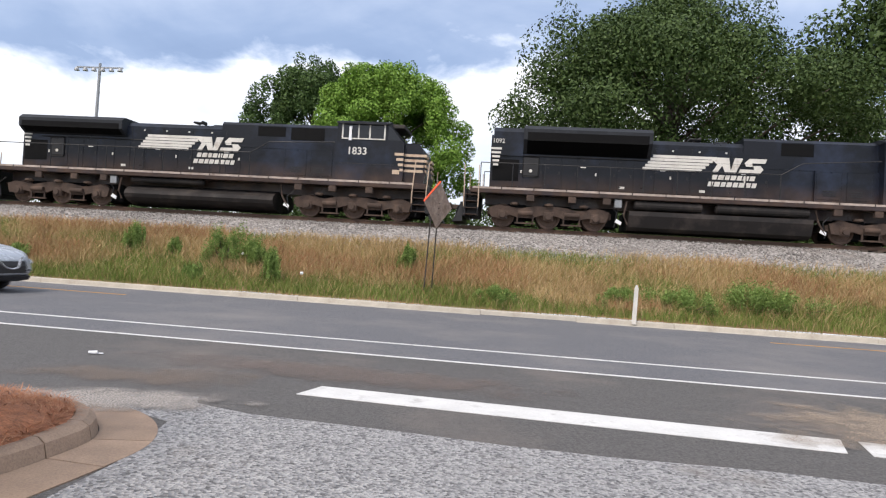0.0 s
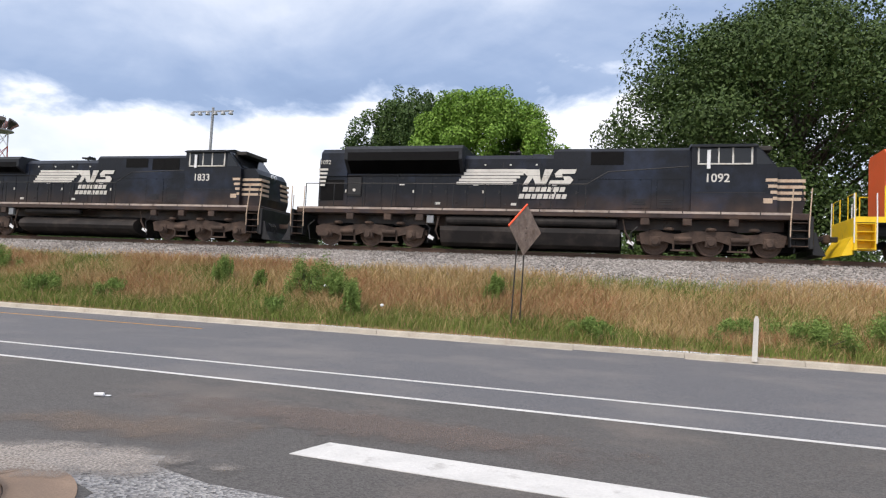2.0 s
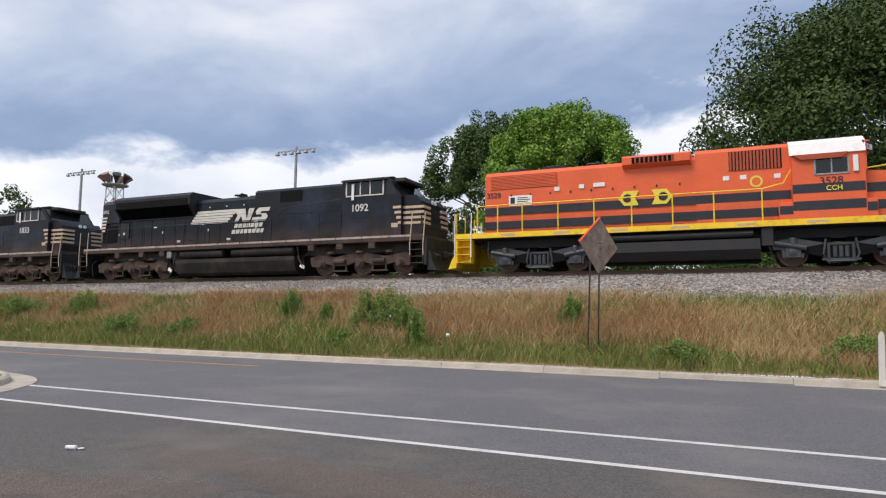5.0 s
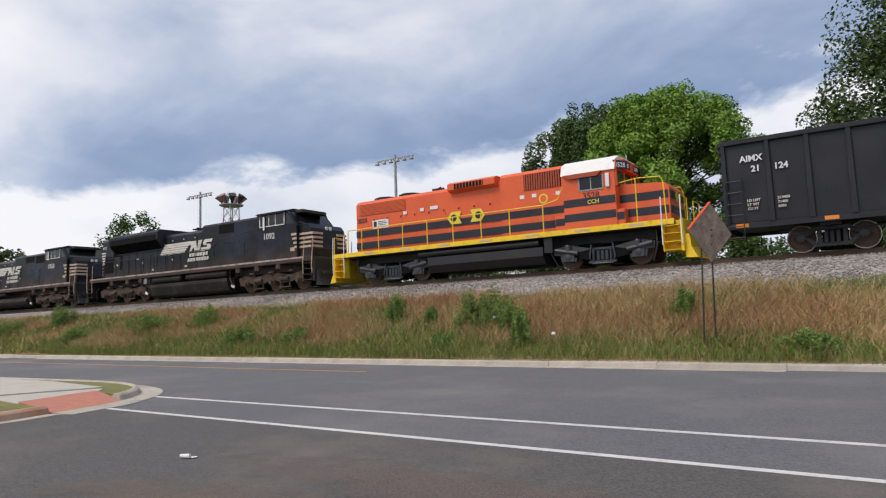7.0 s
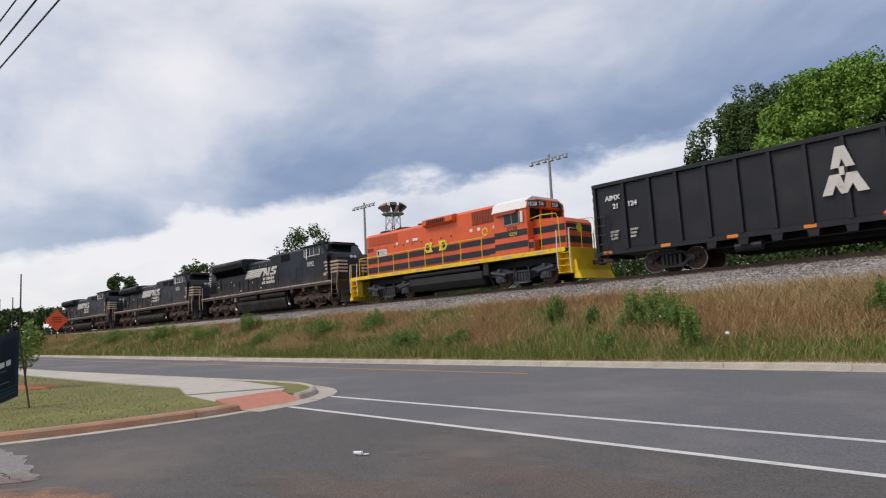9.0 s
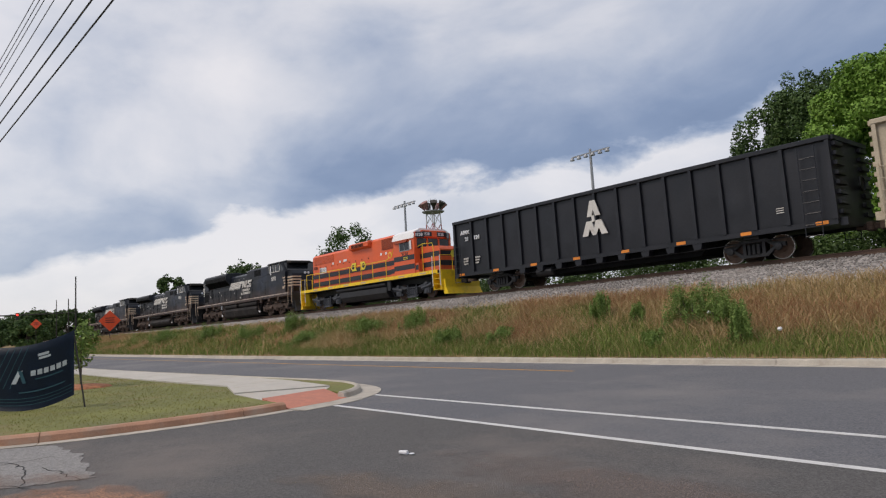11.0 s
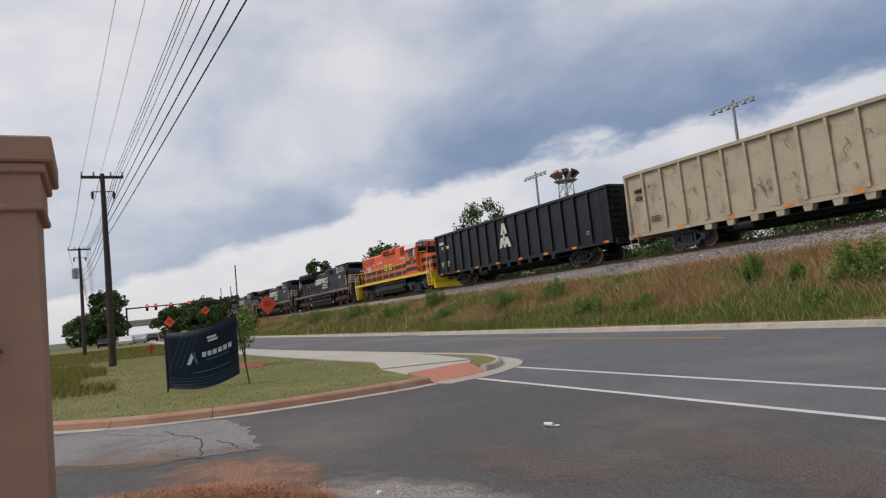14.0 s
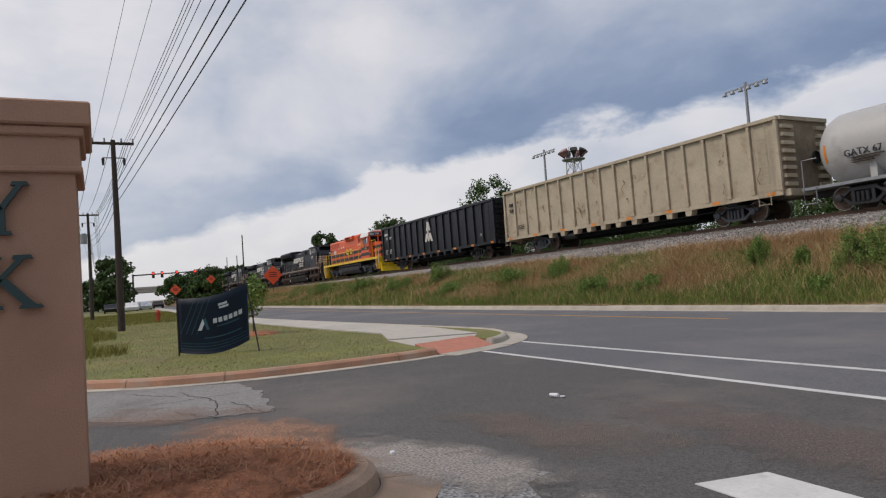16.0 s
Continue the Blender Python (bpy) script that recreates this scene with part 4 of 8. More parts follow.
def road_engine(number, kind, label):
    """A black six-axle diesel; its cab end lies towards +x. kind: a (wide radiator wings) or b (older)."""
    e = thing("diesel_locomotive", label, "locomotive", group="freight train")
    a = kind == "a"
    hx0 = 1.75 if a else 2.3
    cab0, cab1 = 17.1, 19.2
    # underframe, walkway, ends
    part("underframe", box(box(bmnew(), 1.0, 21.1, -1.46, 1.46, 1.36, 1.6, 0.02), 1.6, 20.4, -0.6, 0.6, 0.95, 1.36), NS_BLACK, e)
    for s in (-1, 1):
        sl = part("sill_stripe", box(bmnew(), 1.1, 20.5, min(1.462 * s, 1.472 * s), max(1.462 * s, 1.472 * s), 1.53, 1.615), SILL, e, "pale dusty stripe along the sill")
        cut = part("stripe_gap", box(bmnew(), -0.018, 0.018, -0.006, 0.006, 1.52, 1.62), BLACK_IRON, sl, place=pose(2.3, 1.474 * s, 0))
        for k in range(1, 14):
            again(cut, sl, pose(2.3 + 1.32 * k, 1.474 * s, 0))
    # long hood
    top = 3.9 if a else 3.82
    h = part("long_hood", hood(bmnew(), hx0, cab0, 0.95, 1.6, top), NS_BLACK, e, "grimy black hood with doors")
    x = hx0 + 0.75
    k = 0
    while x < 12.6:
        w = (0.62, 0.78, 0.7)[k % 3]
        for s in (-1, 1):
            d = part("hood_door", box(bmnew(), x, x + w, min(0.952 * s, 0.966 * s), max(0.952 * s, 0.966 * s), 1.72, 3.0 if x < 8 else 3.55, 0.006), NS_BLACK, h)
            part("latch", box(bmnew(), x + w - 0.1, x + w - 0.04, min(0.966 * s, 0.985 * s), max(0.966 * s, 0.985 * s), 2.3, 2.42), NS_WHITE if k % 4 == 0 else BLACK_IRON, d)
        x += w + 0.05
        k += 1
    for s in (-1, 1):
        for q in range(5):
            part("notice", box(bmnew(), 5.5 + 1.6 * q, 5.72 + 1.6 * q, min(0.967 * s, 0.972 * s), max(0.967 * s, 0.972 * s), 1.82 if q % 2 else 2.62, 1.92 if q % 2 else 2.68), NS_WHITE, h)
    for s in (-1, 1):
        y0, y1 = min(0.967 * s, 0.974 * s), max(0.967 * s, 0.974 * s)
        x = hx0 + 2.3
        while x < 12.0:
            part("seam", box(bmnew(), x, x + 0.02, y0, y1, 3.05, 3.6), BLACK_IRON, h)
            for z in (1.85, 2.55, 2.9):
                part("hinge", box(bmnew(), x + 0.06, x + 0.16, y0, y1 + (0.012 if s > 0 else 0), z, z + 0.05), BLACK_IRON, h)
            x += 1.47
        part("conduit", tube(bmnew(), [(hx0 + 0.9, 0.985 * s, 3.03), (12.4, 0.985 * s, 3.03)], 0.018, 5), BLACK_IRON, h)
        for k in range(6):
            part("tie_down", box(bmnew(), 6.0 + 1.05 * k, 6.07 + 1.05 * k, min(0.967 * s, 0.99 * s), max(0.967 * s, 0.99 * s), 3.44, 3.5), NS_WHITE, h)
    # radiator wings
    if a:
        rx0, rx1, rz0, rz1, rw = 3.1, 8.3, 3.1, 4.25, 1.42
    else:
        rx0, rx1, rz0, rz1, rw = 2.35, 7.3, 3.12, 3.95, 1.4
    wing = bmnew()
    along(wing, [(-0.95, rz0), (-rw, rz0 + 0.55 if a else rz0 + 0.3), (-rw, rz1 - 0.16), (-rw + 0.2, rz1), (rw - 0.2, rz1), (rw, rz1 - 0.16), (rw, rz0 + 0.55 if a else rz0 + 0.3), (0.95, rz0)], rx0, rx1)
    rad = part("radiator_housing", wing, ROOF_BLACK, e, "broad overhanging radiator housing")
    for s in (-1, 1):
        g = bmnew()
        y0, z0 = 0.97 * s, rz0 + 0.03
        y1, z1 = (rw + 0.01) * s, rz0 + (0.53 if a else 0.28)
        v = [g.verts.new(p) for p in ((rx0 + 0.15, y0, z0 - 0.01), (rx1 - 0.15, y0, z0 - 0.01), (rx1 - 0.15, y1, z1), (rx0 + 0.15, y1, z1))]
        g.faces.new(v)
        bmesh.ops.solidify(g, geom=g.faces[:], thickness=0.012)
        part("radiator_grille", g, GRILLE_SHADE, rad, "dark radiator intake mesh")
        part("radiator_grille", box(bmnew(), rx0 + 0.15, rx1 - 0.15, min((rw + 0.002) * s, (rw + 0.012) * s), max((rw + 0.002) * s, (rw + 0.012) * s), rz0 + (0.5 if a else 0.28), rz1 - 0.3), GRILLE_SHADE, rad, "dark radiator intake mesh")
    if a:
        part("hood_end", hood(bmnew(), hx0 + 0.1, rx0, 1.05, 3.0, 4.2, 0.2), NS_BLACK, e)
    for k in range(3):
        f = part("cooling_fan", lathe(bmnew(), [(0, 0.62), (0.1, 0.62), (0.13, 0.55), (0.1, 0.5), (0.1, 0.1), (0.0, 0.1)], (rx0 + 0.9 + 1.5 * k, 0, rz1 - 0.02), "z", 20), ROOF_BLACK, e)
    # rear corner: flat plate with an opening's shade as its colour, numbers, stripes
    for s in (-1, 1):
        part("recess", box(bmnew(), hx0 + 0.1, hx0 + 1.2, min(0.956 * s, 0.97 * s), max(0.956 * s, 0.97 * s), 1.95, 2.85), GRILLE_SHADE, e, "flat black plate painted as a shaded equipment opening")
        lamp = part("equipment_door", box(bmnew(), hx0 + 1.35, hx0 + 2.05, min(0.96 * s, 1.0 * s), max(0.96 * s, 1.0 * s), 2.15, 3.0, 0.05), BLACK_IRON, e)
        part("gauge", lathe(bmnew(), [(0.99 * s, 0.07), (1.02 * s, 0.07)], (hx0 + 1.7, 0, 2.4), "y", 12), NS_WHITE, lamp)
        bars(e, [(hx0 - 0.0 + 0.03 * q, hx0 + 0.45 - 0.03 * q, 3.24 - 0.17 * q, 3.33 - 0.17 * q) for q in range(5)], (1.052 if a else 0.97) * s, NS_WHITE, "white end stripe", "stripe")
    # equipment boxes ahead of the cab
    z_up = 4.12 if a else 4.0
    up0 = 11.95 if a else 11.75
    up = part("filter_housing", hood(bmnew(), up0, cab0, 0.968, 2.9, z_up, 0.12), NS_BLACK, e, "raised air filter and brake housing")
    for s in (-1, 1):
        for g0, g1, gz in ((13.4, 14.65, 3.42), (14.9, 16.4, 3.3)) if not a else ((13.4, 14.65, 3.45),):
            part("intake_grille", box(bmnew(), g0, g1, min(0.969 * s, 0.98 * s), max(0.969 * s, 0.98 * s), gz, z_up - 0.16), GRILLE_SHADE, up, "dark intake grille")
        for g0 in (14.75, 15.9):
            part("access_door", box(bmnew(), g0, g0 + 0.95, min(1.102 * s, 1.112 * s), max(1.102 * s, 1.112 * s), 1.75, 2.86, 0.01), NS_BLACK, up)
        for g0 in (15.0, 16.0):
            for q in range(3):
                part("louvre", box(bmnew(), g0, g0 + 0.5, min(1.112 * s, 1.125 * s), max(1.112 * s, 1.125 * s), 1.9 + 0.09 * q, 1.94 + 0.09 * q), BLACK_IRON, up)
        part("lower_box", box(bmnew(), 14.7, cab0, min(0.95 * s, 1.1 * s), max(0.95 * s, 1.1 * s), 1.6, 2.9), NS_BLACK, up)
    # roof fittings
    hn = bmnew()
    tube(hn, [(10.2, 0, top), (10.2, 0, top + 0.22)], 0.03, 6)
    for y in (-0.16, 0, 0.16):
        lathe(hn, [(-0.2, 0.05), (0.1, 0.03), (0.22, 0.09), (0.25, 0.09)], (10.2, y, top + 0.24), "x", 10)
    part("horn", hn, BLACK_IRON, e, "black air horn cluster")
    part("exhaust_stack", box(bmnew(), 11.0, 11.5, -0.3, 0.3, top - 0.02, top + 0.14, 0.03), ROOF_BLACK, e)
    # cab
    cab = bmnew()
    out = [(cab0, 1.6), (20.0, 1.6), (20.0, 3.28), (19.35, 4.05), (19.15, 4.12), (cab0, 4.12)]
    prism(cab, out, -1.45, 1.45)
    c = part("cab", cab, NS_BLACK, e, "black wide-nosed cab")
    rf = along(bmnew(), [(-1.5, 4.03), (-1.5, 4.08), (-1.0, 4.22), (1.0, 4.22), (1.5, 4.08), (1.5, 4.03)], cab0 - 0.05, 19.35)
    part("roof", rf, ROOF_BLACK, c, "sooty sloped cab roof")
    part("roof_box", box(box(bmnew(), 18.0, 18.7, -0.6, 0.6, 4.2, 4.3, 0.03), 19.1, 19.9, -0.9, 0.9, 3.98, 4.16, 0.03), DARK_STEEL, c)
    for s in (-1, 1):
        w = part("side_window", box(bmnew(), 17.35, 19.15, min(1.45 * s, 1.462 * s), max(1.45 * s, 1.462 * s), 3.42, 3.98), GLASS_DARK, c, "dark cab side windows")
        fr = bmnew()
        y0, y1 = min(1.455 * s, 1.48 * s), max(1.455 * s, 1.48 * s)
        for x0, x1, z0, z1 in ((17.3, 17.36, 3.38, 4.0), (19.12, 19.18, 3.38, 4.0), (17.3, 19.18, 3.36, 3.41), (18.48, 18.54, 3.4, 3.98), (18.0, 18.05, 3.4, 3.98)):
            box(fr, x0, x1, y0, y1, z0, z1)
        part("window_frame", fr, NS_WHITE, w, "pale metal window frame")
        part("mirror", box(bmnew(), 17.62, 17.74, min(1.5 * s, 1.53 * s), max(1.5 * s, 1.53 * s), 3.2 if a else 3.3, 3.9), PLACARD, c, "narrow white wind deflector")
        part("awning", box(bmnew(), 17.25, 19.25, min(1.45 * s, 1.62 * s), max(1.45 * s, 1.62 * s), 3.99, 4.03), ROOF_BLACK, c)
        part("panel_seam", box(bmnew(), 17.2, 19.6, min(1.451 * s, 1.458 * s), max(1.451 * s, 1.458 * s), 2.32, 2.345), BLACK_IRON, c)
        part("badge", box(bmnew(), 19.55, 19.85, min(1.451 * s, 1.459 * s), max(1.451 * s, 1.459 * s), 1.95, 2.13), TAN_STRIPE, c)
        for q in range(4):
            bars(c, [(19.62 + 0.08 * q, 20.0, 2.74 - 0.22 * q, 2.85 - 0.22 * q)], 1.451 * s, TAN_STRIPE, "rust-washed cream stripe", "stripe")
        part("corner_window", prism(bmnew(), [(19.3, 3.36), (19.86, 3.36), (19.42, 3.9), (19.3, 3.95)], min(1.45 * s, 1.457 * s), max(1.45 * s, 1.457 * s)), GLASS_DARK, c, "dark angled cab window")
    ws = bmnew()
    v = [ws.verts.new(p) for p in ((19.97, -1.25, 3.36), (19.97, 1.25, 3.36), (19.42, 1.25, 4.0), (19.42, -1.25, 4.0))]
    ws.faces.new(v)
    bmesh.ops.translate(ws, verts=ws.verts, vec=(0.012, 0, 0.012))
    bmesh.ops.solidify(ws, geom=ws.faces[:], thickness=0.01)
    part("windscreen", ws, GLASS_DARK, c, "dark sloping windscreen")
    if number:
        for s in (-1, 1):
            m = pose(17.55 if s < 0 else 18.75, 1.452 * s, 2.72, 90, 0, 0 if s < 0 else 180)
            lettering("road_number", number, 0.44, c, m, NS_WHITE, bold=0.006)
        if a:
            lettering("road_number", number, 0.26, e, pose(hx0 + 0.05, -1.056, 3.52, 90, 0, 0), NS_WHITE)
    nose = bmnew()
    prism(nose, [(20.0, 1.6), (20.85, 1.6), (20.95, 2.0), (20.8, 3.05), (20.6, 3.3), (20.0, 3.3)], -1.25, 1.25)
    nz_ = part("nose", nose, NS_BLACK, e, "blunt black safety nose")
    for s in (-1, 1):
        for q in range(4):
            z = 2.74 - 0.22 * q
            bars(nz_, [(20.0, 20.88 - 0.02 * q, z, z + 0.11)], 1.251 * s, TAN_STRIPE, "rust-washed cream stripe", "stripe")
    for q in range(4):
        z = 2.74 - 0.22 * q
        part("stripe", box(bmnew(), 20.86, 20.955, -1.25, -0.55, z, z + 0.11), TAN_STRIPE, nz_)
        part("stripe", box(bmnew(), 20.86, 20.955, 0.55, 1.25, z, z + 0.11), TAN_STRIPE, nz_)
    hl = bmnew()
    for y in (-0.14, 0.14):
        lathe(hl, [(0.0, 0.1), (0.04, 0.1), (0.05, 0.07)], (20.82, y, 3.1), "x", 14)
    part("headlight", hl, CLEAR_LAMP, nz_, "twin clear headlights")
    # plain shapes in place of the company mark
    for s in (-1, 1):
        y = 0.99 * s
        lx = 8.0 if a else 7.9
        if s > 0:
            lx = 8.3
        for q in range(5):
            z = 2.66 + 0.13 * q
            bars(e, [(lx + 0.1 * q, lx + 2.35 + 0.14 * q, z, z + 0.112)], y, NS_WHITE, "dulled white bar of the mark", "mark_bar")
        mk = bmnew()
        x0 = lx + 2.65
        y0, y1 = min(y, y + 0.01 * s), max(y, y + 0.01 * s)
        prism(mk, [(x0 - 0.05, 3.28), (x0 + 0.75, 3.28), (x0 + 0.85, 2.66), (x0 + 0.62, 2.66), (x0 + 0.5, 2.95), (x0 + 0.3, 2.66), (x0 + 0.1, 2.66), (x0 + 0.3, 3.0)], y0, y1)
        prism(mk, [(x0 + 0.8, 2.66), (x0 + 1.02, 2.66), (x0 + 1.3, 3.28), (x0 + 0.98, 3.28)], y0, y1)
        prism(mk, [(x0 + 1.12, 2.66), (x0 + 1.95, 2.66), (x0 + 2.1, 2.86), (x0 + 1.98, 3.0), (x0 + 1.7, 3.0), (x0 + 1.75, 2.84), (x0 + 1.2, 2.84)], y0, y1)
        prism(mk, [(x0 + 1.42, 2.96), (x0 + 1.68, 2.96), (x0 + 1.66, 3.1), (x0 + 2.15, 3.1), (x0 + 2.22, 3.28), (x0 + 1.55, 3.28), (x0 + 1.36, 3.1)], y0, y1)
        part("mark_shape", mk, NS_WHITE, e, "dulled white block of the mark")
        wd = [0.19, 0.22, 0.17, 0.2, 0.18, 0.21, 0.19, 0.17]
        for row, n in ((0, 7), (1, 8)):
            xx = x0 - 0.15 * row + 0.1
            for q in range(n):
                bars(e, [(xx, xx + wd[q], 2.38 - 0.28 * row, 2.57 - 0.28 * row)], y, NS_WHITE, "dulled white lettering bar", slant=0.25)
                xx += wd[q] + 0.05
    # handrails, steps, pilots
    for s in (-1, 1):
        rail_bar(e, list(np.arange(1.4, 13.6, 1.32)), 1.43 * s, 1.6, 2.62, BLACK_IRON, 0.02, "thin black walkway handrail")
        tube_ = bmnew()
        tube(tube_, [(13.3, 1.43 * s, 2.62), (14.1, 1.43 * s, 3.1), (17.0, 1.43 * s, 3.3 if a else 3.2)], 0.02, 6)
        part("handrail", tube_, BLACK_IRON, e, "thin black stair handrail")
        for x in (1.05, 20.75):
            steps(e, x, 0.55, 1.48 * s, (0.45, 0.72, 1.0, 1.28), BLACK_IRON, "grimy end steps", TRUCK)
        for x in (0.76, 1.36, 20.45, 21.05):
            part("grab_iron", tube(bmnew(), [(x, 1.47 * s, 0.75), (x, 1.5 * s, 1.2), (x + (0.08 if x > 10 else -0.02), 1.45 * s, 2.5)], 0.022, 6), TAN_STRIPE, e, "worn yellowish grab iron")
    for x0, x1, sg in ((0.72, 0.85, -1), (21.05, 21.2, 1)):
        part("pilot", box(bmnew(), x0, x1, -1.45, 1.45, 0.35, 1.5, 0.02), BLACK_IRON, e)
        xx = x0 if sg < 0 else x1
        part("plow", prism(bmnew(), [(xx, 0.15), (xx + 0.42 * sg, 0.12), (xx + 0.2 * sg, 0.5), (xx + 0.1 * sg, 0.95), (xx, 0.95)], -1.35, 1.35), BLACK_IRON, e, "curved black snow plow")
        coupler(e, xx + 0.6 * sg, -sg, TRUCK)
        hs = bmnew()
        for y in (-1.0, -0.8, -0.6, 0.6, 0.8, 1.0):
            tube(hs, [(xx, y, 0.95), (xx + 0.25 * sg, y, 0.75), (xx + 0.3 * sg, y, 0.4)], 0.025, 6)
        part("air_hose", hs, BLACK_IRON, e)
    # tank and reservoirs
    tk = bmnew()
    if a:
        along(tk, [(-1.4, 0.9), (-1.42, 0.72), (-1.25, 0.25), (-1.0, 0.12), (1.0, 0.12), (1.25, 0.25), (1.42, 0.72), (1.4, 0.9)], 7.5, 14.6)
    else:
        along(tk, [(1.4 * math.cos(t), 0.6 + 0.5 * math.sin(t)) for t in np.linspace(0, 2 * math.pi, 20, endpoint=False)], 7.6, 14.4)
    fuel = part("fuel_tank", tk, TANK_GREY, e, "dusty dark fuel tank")
    for x0, x1, ar in ((7.7, 10.4, 0.2), (10.9, 14.5, 0.2)) if a else ((7.8, 11.2, 0.13),):
        for s in (-1, 1):
            part("air_reservoir", tube(bmnew(), [(x0, 1.2 * s, 1.36 - ar), (x0 + 0.06, 1.2 * s, 1.36 - ar), (x1 - 0.06, 1.2 * s, 1.36 - ar), (x1, 1.2 * s, 1.36 - ar)], [ar * 0.7, ar, ar, ar * 0.7], 14), TANK_GREY, e, "long dusty air reservoir")
    for s in (-1, 1):
        part("pipe", tube(bmnew(), [(7.4, 1.3 * s, 1.3), (7.3, 1.32 * s, 0.7), (7.45, 1.3 * s, 0.35)], 0.04, 6), TRUCK, e)
        part("pipe", tube(bmnew(), [(14.7, 1.3 * s, 1.3), (14.8, 1.34 * s, 0.8), (15.1, 1.3 * s, 0.3)], 0.04, 6), TRUCK, e)
        for x in (3.5, 5.2, 6.6, 15.5, 17.0, 18.6):
            part("bracket", box(bmnew(), x - 0.16, x + 0.16, min(1.25 * s, 1.44 * s), max(1.25 * s, 1.44 * s), 1.1, 1.37, 0.015), TRUCK, e)
    for s in (-1, 1):
        part("sander_box", box(bmnew(), 6.9, 7.2, min(1.2 * s, 1.4 * s), max(1.2 * s, 1.4 * s), 1.0, 1.34, 0.02), STEEL, e, "pale metal box")
        for x in (7.05, 14.95):
            part("tag", prism(bmnew(), [(x - 0.1, 0.42), (x + 0.14, 0.3), (x + 0.18, 0.42), (x - 0.02, 0.55)], min(1.3 * s, 1.34 * s), max(1.3 * s, 1.34 * s)), PLACARD, e, "white painted bracket")
    six_wheel_truck(e, 4.28, 1.9, 0.5, TRUCK)
    six_wheel_truck(e, 17.85, 1.97, 0.5, TRUCK)
    ROLLING.append(e)
    return e


